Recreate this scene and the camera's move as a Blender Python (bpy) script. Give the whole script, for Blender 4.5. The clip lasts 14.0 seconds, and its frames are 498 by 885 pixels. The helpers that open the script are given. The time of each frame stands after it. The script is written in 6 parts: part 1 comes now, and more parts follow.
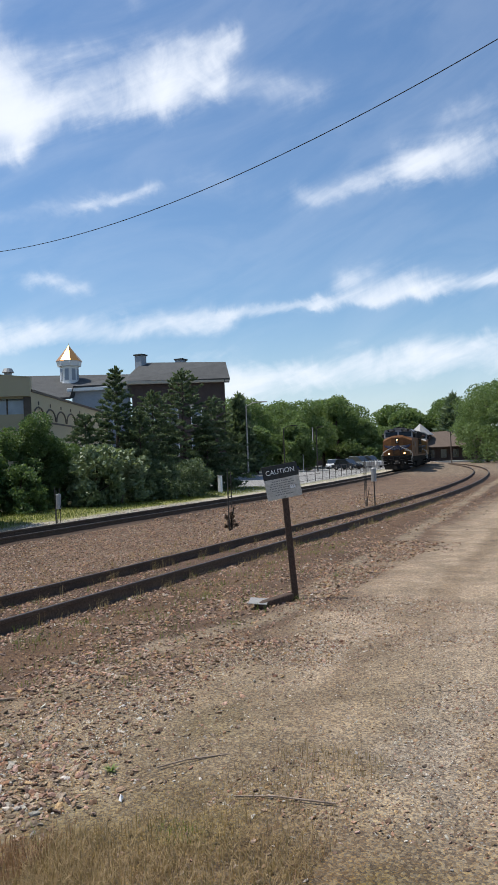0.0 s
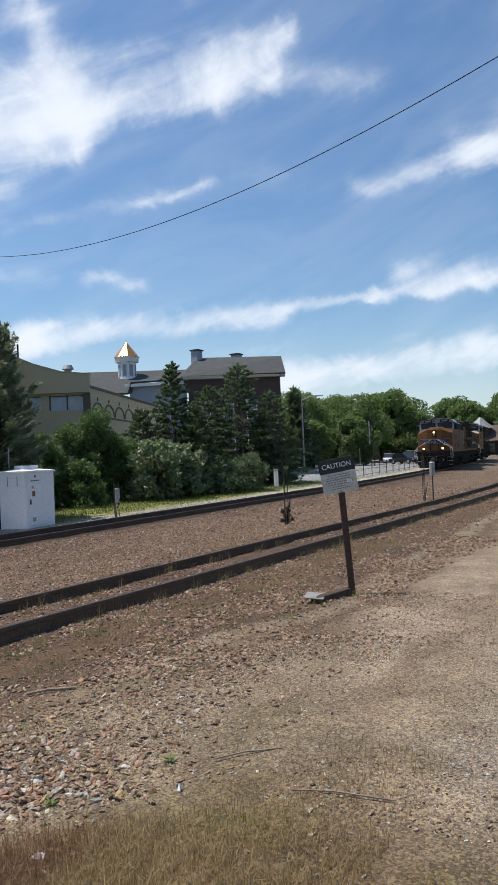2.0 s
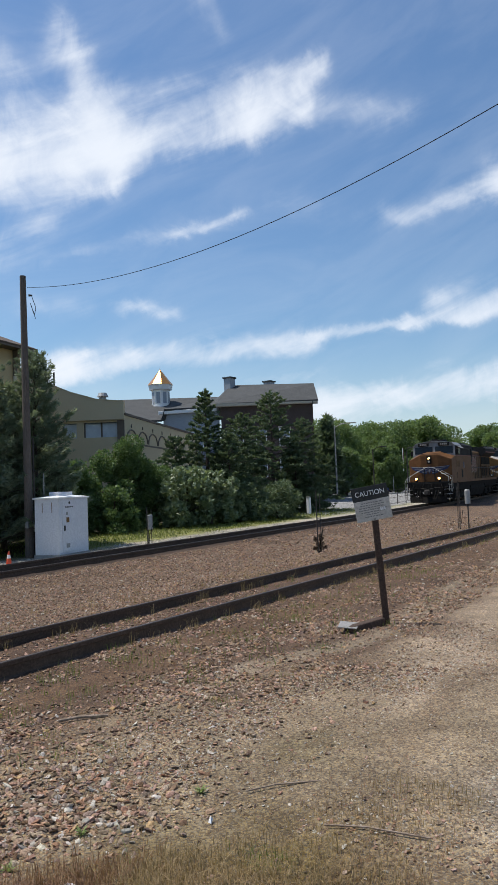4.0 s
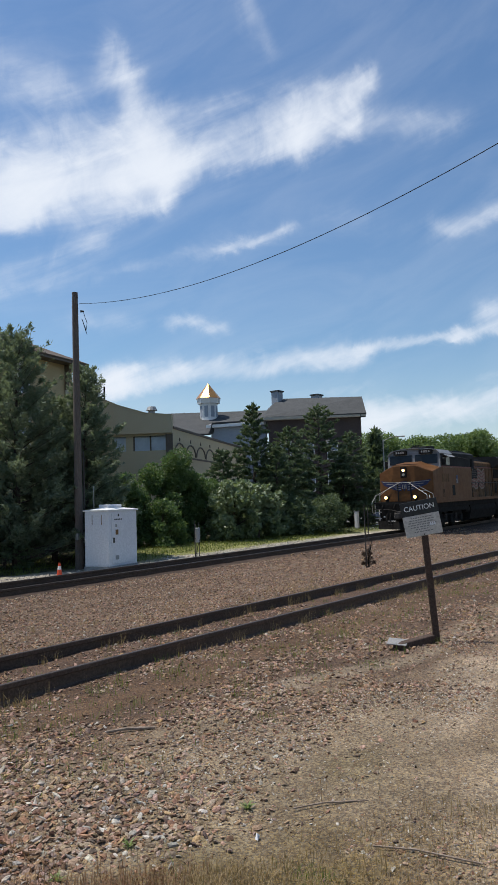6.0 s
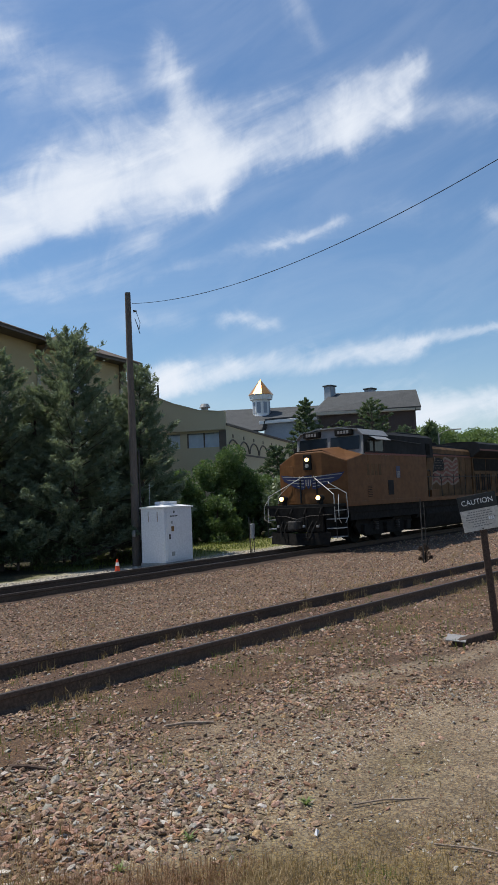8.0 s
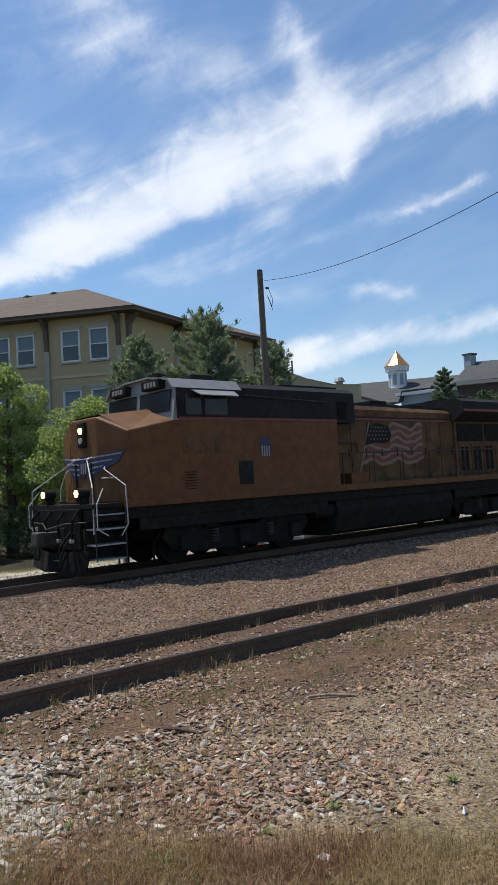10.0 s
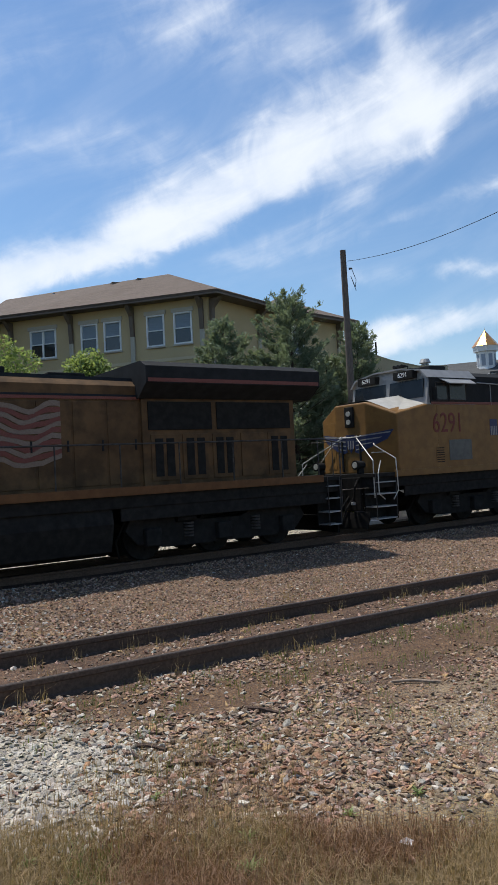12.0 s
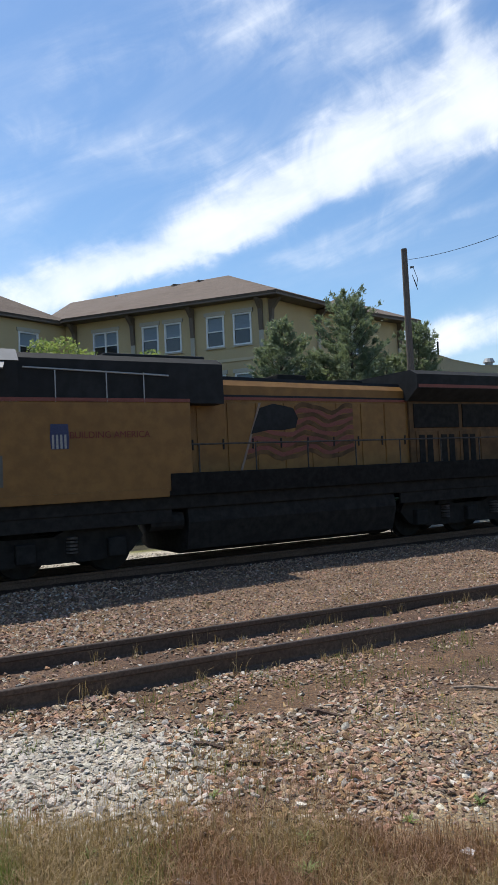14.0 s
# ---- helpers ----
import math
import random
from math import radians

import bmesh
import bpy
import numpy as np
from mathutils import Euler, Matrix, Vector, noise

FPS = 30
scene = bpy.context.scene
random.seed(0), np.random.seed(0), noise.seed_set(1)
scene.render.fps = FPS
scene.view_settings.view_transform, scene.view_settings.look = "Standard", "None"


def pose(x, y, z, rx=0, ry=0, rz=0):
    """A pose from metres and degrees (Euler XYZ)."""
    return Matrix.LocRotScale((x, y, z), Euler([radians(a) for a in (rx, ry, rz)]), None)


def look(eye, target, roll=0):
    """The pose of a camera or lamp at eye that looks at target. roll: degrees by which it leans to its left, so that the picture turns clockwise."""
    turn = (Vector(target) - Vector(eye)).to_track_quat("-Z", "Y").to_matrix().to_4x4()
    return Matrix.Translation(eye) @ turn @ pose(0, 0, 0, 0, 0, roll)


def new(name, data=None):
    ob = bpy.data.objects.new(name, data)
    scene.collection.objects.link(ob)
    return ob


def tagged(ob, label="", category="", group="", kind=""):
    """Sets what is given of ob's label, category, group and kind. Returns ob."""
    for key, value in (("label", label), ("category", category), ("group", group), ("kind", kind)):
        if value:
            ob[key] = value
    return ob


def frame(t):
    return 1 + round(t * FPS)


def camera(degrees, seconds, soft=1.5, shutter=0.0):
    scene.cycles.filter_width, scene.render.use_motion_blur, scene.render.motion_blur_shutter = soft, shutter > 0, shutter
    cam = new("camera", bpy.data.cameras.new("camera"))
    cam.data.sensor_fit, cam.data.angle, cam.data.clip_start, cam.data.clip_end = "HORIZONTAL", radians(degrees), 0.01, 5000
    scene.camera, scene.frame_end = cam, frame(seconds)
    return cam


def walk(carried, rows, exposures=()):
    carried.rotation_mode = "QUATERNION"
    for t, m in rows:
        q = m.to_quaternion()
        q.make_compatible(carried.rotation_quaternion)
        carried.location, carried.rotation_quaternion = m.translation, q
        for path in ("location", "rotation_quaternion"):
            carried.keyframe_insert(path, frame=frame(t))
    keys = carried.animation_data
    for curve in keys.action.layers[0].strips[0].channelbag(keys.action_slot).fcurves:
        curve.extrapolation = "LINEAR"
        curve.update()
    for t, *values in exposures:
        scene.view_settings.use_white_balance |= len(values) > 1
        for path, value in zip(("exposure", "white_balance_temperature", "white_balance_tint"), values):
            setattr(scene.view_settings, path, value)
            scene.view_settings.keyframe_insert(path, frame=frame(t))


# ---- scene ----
# camera: hand-held from one spot, turning left to follow the train
EYE = (0.0, 0.0, 2.13)
cam = camera(37.48, 14.0, soft=1.5, shutter=0.0)
TURNS = [  # seconds, yaw, pitch, roll
    (0.0, -63.83, 1.59, -2.25), (0.5, -64.05, 1.73, -2.84), (1.0, -62.51, 1.77, -3.21), (1.5, -60.78, 1.34, -2.66),
    (2.0, -59.46, 1.32, -2.37), (2.5, -58.16, 1.44, -3.04), (4.8, -56.5, 4.19, -1.54), (5.0, -56.16, 3.99, -1.44),
    (5.5, -54.83, 4.13, -1.65), (6.0, -53.33, 4.71, -1.8), (6.5, -52.51, 5.11, -2.01), (7.0, -52.06, 4.97, -2.5),
    (7.5, -50.79, 4.72, -2.34), (8.0, -49.16, 4.54, -2.38), (8.5, -46.39, 4.65, -3.04), (9.0, -43.21, 4.17, -3.49),
    (11.5, -33.61, 2.23, -2.48), (12.0, -31.99, 2.09, -2.85), (12.5, -30.77, 1.61, -2.34), (13.0, -29.0, 1.5, -1.63),
    (13.5, -27.86, 1.91, -2.21), (14.0, -27.4, 2.35, -2.46)]
walk(cam, [(t, pose(*EYE, 90 + p, 0, y) @ pose(0, 0, 0, 0, 0, r)) for t, y, p, r in TURNS], [(0.0, 0.13), (2.5, 0.06), (5.0, 0.0), (6.0, -0.04), (8.5, -0.06), (9.0, 0.0), (11.5, 0.1), (13.0, 0.1), (13.5, 0.12), (14.0, 0.26)])

# ---- light: clear sky with cirrus, high sun behind the train
SUN_EL, SUN_AZ = radians(65), radians(108)


class Nodes:
    """A node tree with short ways to add nodes."""

    def __init__(self, tree):
        self.tree = tree

    def add(self, kind):
        return self.tree.nodes.new(kind)

    def link(self, a, b):
        self.tree.links.new(a, b)

    def math(self, op, a, b=None, c=None, clamp=False):
        n = self.add("ShaderNodeMath")
        n.operation, n.use_clamp = op, clamp
        for i, v in enumerate((a, b, c)):
            if v is None:
                continue
            if isinstance(v, (int, float)):
                n.inputs[i].default_value = v
            else:
                self.link(v, n.inputs[i])
        return n.outputs[0]

    def noise(self, vector, scale, detail=3.0, rough=0.55, distort=0.0):
        n = self.add("ShaderNodeTexNoise")
        n.inputs["Scale"].default_value, n.inputs["Detail"].default_value = scale, detail
        n.inputs["Roughness"].default_value, n.inputs["Distortion"].default_value = rough, distort
        if vector is not None:
            self.link(vector, n.inputs["Vector"])
        return n.outputs["Fac"]

    def mix(self, fac, a, b, blend="MIX"):
        n = self.add("ShaderNodeMix")
        n.data_type, n.blend_type = "RGBA", blend
        for slot, v in ((n.inputs[0], fac), (n.inputs[6], a), (n.inputs[7], b)):
            if isinstance(v, (int, float)):
                slot.default_value = v
            elif isinstance(v, tuple):
                slot.default_value = (*v, 1)
            else:
                self.link(v, slot)
        return n.outputs[2]

    def ramp(self, fac, lo, hi):
        n = self.add("ShaderNodeMapRange")
        n.interpolation_type = "SMOOTHSTEP"
        n.inputs["From Min"].default_value, n.inputs["From Max"].default_value = lo, hi
        self.link(fac, n.inputs["Value"])
        return n.outputs[0]


world = bpy.data.worlds.new("sky")
scene.world = world
world.use_nodes = True
world.node_tree.nodes.clear()
W = Nodes(world.node_tree)
sky = W.add("ShaderNodeTexSky")
sky.sky_type, sky.sun_disc, sky.sun_elevation, sky.sun_rotation = "NISHITA", False, SUN_EL, math.pi / 2 - SUN_AZ
sky.altitude, sky.air_density, sky.dust_density, sky.ozone_density = 200.0, 1.25, 0.6, 2.2
place = W.add("ShaderNodeTexCoord").outputs["Generated"]
sep = W.add("ShaderNodeSeparateXYZ")
W.link(place, sep.inputs[0])
azimuth = W.math("DEGREES", W.math("ARCTAN2", sep.outputs[1], sep.outputs[0]))
height = W.math("DEGREES", W.math("ARCSINE", sep.outputs[2]))
flat = W.add("ShaderNodeCombineXYZ")
W.link(azimuth, flat.inputs[0])
W.link(height, flat.inputs[1])
# wisps are drawn out along the main band, which climbs towards the lower azimuths
run_u = W.math("ADD", W.math("MULTIPLY", azimuth, -0.945), W.math("MULTIPLY", height, 0.327))
run_v = W.math("ADD", W.math("MULTIPLY", azimuth, 0.327), W.math("MULTIPLY", height, 0.945))
drawn = W.add("ShaderNodeCombineXYZ")
W.link(W.math("MULTIPLY", run_u, 0.05), drawn.inputs[0])
W.link(W.math("MULTIPLY", run_v, 0.17), drawn.inputs[1])
fibres = W.add("ShaderNodeCombineXYZ")
W.link(W.math("MULTIPLY", run_u, 0.06), fibres.inputs[0])
W.link(W.math("MULTIPLY", run_v, 0.5), fibres.inputs[1])
wisp = W.noise(drawn.outputs[0], 1.5, 6, 0.58, 0.7)
fibre = W.noise(fibres.outputs[0], 1.3, 5, 0.55, 0.5)
curl = W.noise(flat.outputs[0], 0.28, 6, 0.6, 0.8)
warp_a = W.math("MULTIPLY_ADD", W.noise(flat.outputs[0], 0.22, 4, 0.55, 0.4), 3.0, -1.5)
warp_e = W.math("MULTIPLY_ADD", W.noise(flat.outputs[0], 0.3, 5, 0.6, 0.5), 2.2, -1.1)
az_w, el_w = W.math("ADD", azimuth, warp_a), W.math("ADD", height, warp_e)


def streak(ax, ay, bx, by, up, down, weight):
    """A band of cloud between two directions (azimuth, elevation in degrees), soft above its spine and firmer below."""
    long = math.hypot(bx - ax, by - ay)
    ux, uy = (bx - ax) / long, (by - ay) / long
    dx, dy = W.math("SUBTRACT", az_w, ax), W.math("SUBTRACT", el_w, ay)
    reach = W.math("ADD", W.math("MULTIPLY", dx, ux), W.math("MULTIPLY", dy, uy))
    side = W.math("SUBTRACT", W.math("MULTIPLY", dy, ux), W.math("MULTIPLY", dx, uy))
    over = W.math("SUBTRACT", reach, W.math("MINIMUM", W.math("MAXIMUM", reach, 0.0), long))
    above = W.math("MULTIPLY", W.math("MAXIMUM", side, 0.0), 1.0 / up)
    below = W.math("MULTIPLY", W.math("MINIMUM", side, 0.0), 1.0 / down)
    past = W.math("MULTIPLY", over, 1.0 / (0.5 * (up + down) + 0.4))
    dist = W.math("ADD", W.math("MULTIPLY", past, past), W.math("ADD", W.math("MULTIPLY", above, above), W.math("MULTIPLY", below, below)))
    return W.math("MULTIPLY", W.math("EXPONENT", W.math("MULTIPLY", dist, -1.0)), weight)


cloud = None
for band in [
        # the great wisp: hooked head, body and long tail
        (28.6, 27.9, 31.4, 26.9, 1.9, 1.1, 0.75), (31.4, 26.9, 44, 25.1, 2.0, 1.2, 0.76), (44, 25.1, 53.5, 22.9, 3.19, 1.8, 1.42), (53.5, 22.4, 64.8, 18.5, 2.64, 1.5, 1.42),
        (64.8, 18.5, 76, 14.5, 1.76, 1.2, 1.23), (76, 14.5, 97, 6.7, 1.76, 1.35, 1.14), (44, 27, 46.3, 32, 1.12, 1.44, 0.72), (26.8, 30.2, 27.8, 28, 0.8, 0.7, 0.5), (26.4, 30.3, 30, 30.3, 0.75, 0.8, 0.36),
        (19.8, 26.8, 27, 27.6, 1.12, 1.28, 0.32), (43, 23.4, 49, 20.6, 1.4, 0.9, 0.45), (48, 19.6, 60, 16.4, 1.12, 0.8, 0.36), (33, 29.5, 42, 28.8, 1.12, 2.4, 0.28),
        (58, 19.3, 73, 15.0, 1.6, 0.8, 0.8),
        # thin streaks below it and over the line
        (33, 20.7, 38, 19.6, 0.5, 0.48, 0.48), (38, 19.6, 57, 15.9, 0.88, 0.64, 0.28), (11.4, 21.3, 21, 19.6, 1.12, 0.64, 0.4), (1, 21.6, 12.5, 21.2, 1.5, 1.2, 1.05), (5, 24.5, 10, 24.2, 1, 0.96, 0.28), (21, 19.6, 30, 21.5, 1, 1.28, 0.16),
        (7, 12.5, 20.5, 11.8, 0.65, 0.5, 0.8), (12, 12.9, 17.5, 13.1, 1.21, 0.9, 0.71), (-5, 12.7, 7, 12.5, 1, 0.8, 0.48), (20, 11.9, 28, 11.6, 0.45, 0.45, 0.75), (28, 11.4, 47, 9.6, 1, 0.95, 0.85), (47, 9.4, 62, 8.6, 1.2, 1.1, 0.8),
        (7, 7.8, 27, 6.2, 1.32, 1.65, 0.95), (27, 6.2, 35, 4.8, 1, 1.44, 0.4), (39, 13.8, 42.3, 14.1, 0.62, 0.64, 0.48), (45, 13.9, 49.5, 14.2, 1, 0.96, 0.28), (28, 8.6, 40, 7.4, 0.62, 0.8, 0.24),
        # high thin veils
        (51, 29.5, 62, 33, 1.98, 2.7, 0.33), (60, 32.5, 76, 29.5, 2.2, 2.4, 0.24), (64, 24.3, 79, 24.7, 1.76, 2.1, 0.27), (34.3, 33.4, 36, 36, 0.75, 0.96, 0.4), (80, 19.5, 95, 21.5, 2.2, 2.25, 0.28)]:
    one = streak(*band)
    cloud = one if cloud is None else W.math("ADD", cloud, one)
cloud = W.math("SUBTRACT", 1.0, W.math("EXPONENT", W.math("MULTIPLY", cloud, -1.12)))
torn = W.math("ADD", W.math("MULTIPLY_ADD", wisp, 1.3, -0.65), W.math("MULTIPLY_ADD", fibre, 0.9, -0.45))
torn = W.math("ADD", torn, W.math("MULTIPLY_ADD", curl, 1.2, -0.6))
edge = W.math("MULTIPLY", cloud, W.math("SUBTRACT", 1.0, cloud))
thick = W.math("ADD", cloud, W.math("MULTIPLY", torn, W.math("MULTIPLY_ADD", edge, 2.0, 0.10)))
cover = W.math("POWER", W.ramp(thick, -0.06, 1.08), 1.25)
haze = W.math("MULTIPLY", W.ramp(height, 12.0, -1.0), 0.42)
cover = W.math("MAXIMUM", cover, haze)
cover = W.math("MULTIPLY_ADD", cover, 0.94, W.math("MULTIPLY", W.ramp(wisp, 0.3, 0.75), 0.09))
cover = W.math("MINIMUM", cover, 0.95)
deep = W.mix(1.0, sky.outputs[0], (0.80, 0.97, 1.12), "MULTIPLY")
painted = W.mix(cover, deep, (8.3, 8.8, 9.6))
back = W.add("ShaderNodeBackground")
back.inputs["Strength"].default_value = 0.105
W.link(painted, back.inputs["Color"])
W.link(back.outputs[0], W.add("ShaderNodeOutputWorld").inputs["Surface"])

sun = new("sun", bpy.data.lights.new("sun", "SUN"))
sun.data.energy, sun.data.angle, sun.data.color = 4.9, radians(0.53), (1.0, 0.95, 0.87)
sun.matrix_world = look((0, 0, 60), (-math.cos(SUN_EL) * math.cos(SUN_AZ), -math.cos(SUN_EL) * math.sin(SUN_AZ), 60 - math.sin(SUN_EL)))


# ---- materials
def surface(name, a, b, rough=0.8, metal=0.0, fine=40.0, coarse=2.5, bump=0.15, depth=0.01, island=0.0, rand=0.0, spec=0.4, stretch=None, attr=""):
    """A two-tone worn surface: grain at one scale, stains at another; island and rand vary loose pieces in brightness."""
    m = bpy.data.materials.new(name)
    m.use_nodes = True
    N = Nodes(m.node_tree)
    shader = m.node_tree.nodes["Principled BSDF"]
    coords = N.add("ShaderNodeTexCoord").outputs["Object"]
    if stretch:
        mp = N.add("ShaderNodeMapping")
        mp.inputs["Scale"].default_value = stretch
        N.link(coords, mp.inputs["Vector"])
        coords = mp.outputs[0]
    grain, stain = N.noise(coords, fine, 4, 0.6), N.noise(coords, coarse, 4, 0.6)
    if attr:
        source = N.add("ShaderNodeAttribute")
        source.attribute_name = attr
        base = source.outputs["Color"]
        dark = N.mix(1.0, base, a, "MULTIPLY")
        light = N.mix(1.0, base, b, "MULTIPLY")
        colour = N.mix(N.ramp(grain, 0.3, 0.7), dark, light)
        colour = N.mix(N.math("MULTIPLY", N.ramp(stain, 0.35, 0.75), 0.35), colour, dark)
    else:
        colour = N.mix(N.ramp(grain, 0.3, 0.7), a, b)
        colour = N.mix(N.math("MULTIPLY", N.ramp(stain, 0.4, 0.75), 0.5), colour, a)
    if island or rand:
        out = N.add("ShaderNodeNewGeometry").outputs["Random Per Island"] if island else N.add("ShaderNodeObjectInfo").outputs["Random"]
        amount = island or rand
        hue = N.add("ShaderNodeHueSaturation")
        N.link(N.math("MULTIPLY_ADD", out, 2 * amount, 1 - amount), hue.inputs["Value"])
        N.link(N.math("MULTIPLY_ADD", N.math("FRACT", N.math("MULTIPLY", out, 7.3)), 0.045, 0.475), hue.inputs["Hue"])
        N.link(N.math("MULTIPLY_ADD", N.math("FRACT", N.math("MULTIPLY", out, 13.7)), 0.55, 0.75), hue.inputs["Saturation"])
        N.link(colour, hue.inputs["Color"])
        colour = hue.outputs[0]
    N.link(colour, shader.inputs["Base Color"])
    N.link(N.math("MULTIPLY_ADD", stain, 0.25, rough - 0.12, clamp=True), shader.inputs["Roughness"])
    shader.inputs["Metallic"].default_value = metal
    shader.inputs["Specular IOR Level"].default_value = spec
    if bump:
        bp = N.add("ShaderNodeBump")
        bp.inputs["Strength"].default_value, bp.inputs["Distance"].default_value = bump, depth
        N.link(grain, bp.inputs["Height"])
        N.link(bp.outputs[0], shader.inputs["Normal"])
    return m


def leafy(name, a, b, shine=0.35, through_light=0.35):
    """Leaves: light passes through them, and each one differs."""
    m = bpy.data.materials.new(name)
    m.use_nodes = True
    N = Nodes(m.node_tree)
    shader = m.node_tree.nodes["Principled BSDF"]
    out = m.node_tree.nodes["Material Output"]
    island = N.add("ShaderNodeNewGeometry").outputs["Random Per Island"]
    patch = N.noise(N.add("ShaderNodeTexCoord").outputs["Object"], 0.9, 3)
    fac = N.math("ADD", N.math("MULTIPLY", island, 0.65), N.math("MULTIPLY", patch, 0.45), clamp=True)
    colour = N.mix(fac, a, b)
    N.link(colour, shader.inputs["Base Color"])
    shader.inputs["Roughness"].default_value = 0.55
    shader.inputs["Specular IOR Level"].default_value = shine
    thin = N.add("ShaderNodeBsdfTranslucent")
    N.link(N.mix(0.5, colour, (b[0] * 1.5, b[1] * 1.5, b[2] * 0.7)), thin.inputs["Color"])
    both = N.add("ShaderNodeMixShader")
    both.inputs[0].default_value = through_light
    N.link(shader.outputs[0], both.inputs[1])
    N.link(thin.outputs[0], both.inputs[2])
    N.link(both.outputs[0], out.inputs["Surface"])
    return m


def glow(name, colour, strength):
    m = bpy.data.materials.new(name)
    m.use_nodes = True
    shader = m.node_tree.nodes["Principled BSDF"]
    shader.inputs["Base Color"].default_value = (*colour, 1)
    shader.inputs["Emission Color"].default_value = (*colour, 1)
    shader.inputs["Emission Strength"].default_value = strength
    return m


def gravelly(name):
    """Earth strewn with fine gravel: grains of two sizes, each of its own shade, over the laid-out earth colours."""
    m = bpy.data.materials.new(name)
    m.use_nodes = True
    N = Nodes(m.node_tree)
    shader = m.node_tree.nodes["Principled BSDF"]
    coords = N.add("ShaderNodeTexCoord").outputs["Object"]
    source = N.add("ShaderNodeAttribute")
    source.attribute_name = "earth"
    shades, bumps = [], []
    for scale in (52.0, 125.0):
        grains = N.add("ShaderNodeTexVoronoi")
        grains.inputs["Scale"].default_value = scale
        N.link(coords, grains.inputs["Vector"])
        pick = N.add("ShaderNodeSeparateColor")
        N.link(grains.outputs["Color"], pick.inputs[0])
        shades.append(pick.outputs[0])
        bumps.append(grains.outputs["Distance"])
    patch = N.ramp(N.noise(coords, 1.1, 4, 0.6), 0.35, 0.65)
    shade = N.math("ADD", N.math("MULTIPLY", shades[0], 0.55), N.math("MULTIPLY", shades[1], 0.45))
    shade = N.math("POWER", shade, 1.5)
    stain = N.noise(coords, 2.3, 5, 0.65)
    value = N.math("MULTIPLY", N.math("MULTIPLY_ADD", shade, 1.7, 0.38), N.math("MULTIPLY_ADD", stain, 1.0, 0.5))
    value = N.math("MULTIPLY", value, N.math("MULTIPLY_ADD", patch, 0.3, 0.85))
    tone = N.add("ShaderNodeHueSaturation")
    N.link(source.outputs["Color"], tone.inputs["Color"])
    N.link(value, tone.inputs["Value"])
    N.link(N.math("MULTIPLY_ADD", shades[1], 0.7, 0.65), tone.inputs["Saturation"])
    N.link(N.math("MULTIPLY_ADD", shades[0], 0.02, 0.49), tone.inputs["Hue"])
    N.link(tone.outputs[0], shader.inputs["Base Color"])
    shader.inputs["Roughness"].default_value = 0.95
    shader.inputs["Specular IOR Level"].default_value = 0.12
    bp = N.add("ShaderNodeBump")
    bp.inputs["Strength"].default_value, bp.inputs["Distance"].default_value = 0.55, 0.01
    N.link(N.math("ADD", N.math("MULTIPLY", bumps[0], -1.0), N.math("MULTIPLY", bumps[1], -0.6)), bp.inputs["Height"])
    N.link(bp.outputs[0], shader.inputs["Normal"])
    return m


GROUND = gravelly("gravelly_earth")
STONE = surface("ballast_stone", (0.14, 0.092, 0.062), (0.345, 0.243, 0.168), 0.9, fine=60, coarse=9, bump=0.3, island=0.6, spec=0.25)
PALE_STONE = surface("pale_limestone", (0.27, 0.245, 0.205), (0.47, 0.43, 0.365), 0.9, fine=60, coarse=9, bump=0.3, island=0.4, spec=0.25)
RAIL = surface("rusty_rail", (0.06, 0.038, 0.026), (0.12, 0.078, 0.054), 0.85, 0.0, fine=30, coarse=1.5)
RAIL_TOP = surface("worn_rail_head", (0.05, 0.04, 0.034), (0.11, 0.085, 0.07), 0.5, 0.7, fine=20, coarse=1.0)
POLE_WOOD = surface("grey_pole_wood", (0.075, 0.06, 0.05), (0.165, 0.135, 0.115), 0.92, fine=12, stretch=(9, 9, 0.5), bump=0.4)
DARK_WOOD = surface("creosoted_wood", (0.035, 0.022, 0.015), (0.10, 0.062, 0.045), 0.9, fine=14, stretch=(8, 8, 0.8), bump=0.4)
DRIFT = surface("bleached_wood", (0.17, 0.125, 0.09), (0.31, 0.245, 0.19), 0.95, fine=25)
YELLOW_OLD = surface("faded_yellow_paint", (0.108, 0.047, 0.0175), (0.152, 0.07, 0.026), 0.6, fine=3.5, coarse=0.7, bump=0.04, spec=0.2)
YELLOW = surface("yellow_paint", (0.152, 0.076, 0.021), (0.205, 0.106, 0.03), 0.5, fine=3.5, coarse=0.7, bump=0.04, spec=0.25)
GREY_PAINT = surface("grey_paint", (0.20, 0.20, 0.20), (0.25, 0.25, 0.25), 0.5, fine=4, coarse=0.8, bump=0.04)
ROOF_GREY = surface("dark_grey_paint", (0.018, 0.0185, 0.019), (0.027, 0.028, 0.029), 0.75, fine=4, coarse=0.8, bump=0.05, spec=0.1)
RED_PAINT = surface("red_paint", (0.30, 0.025, 0.02), (0.42, 0.04, 0.03), 0.5)
DEEP_BLACK = surface("deep_black", (0.011, 0.0105, 0.01), (0.02, 0.019, 0.018), 0.9, fine=6, spec=0.05)
BLACK = surface("sooty_black", (0.017, 0.0165, 0.016), (0.028, 0.027, 0.025), 0.9, fine=6, spec=0.05)
# browned yellow: soot stains, and the shade under the radiator overhang
SOOT_SHADE = surface("soot_and_shade_paint", (0.07, 0.042, 0.022), (0.15, 0.085, 0.04), 0.75, fine=2.2, coarse=0.6, bump=0.04, spec=0.15)
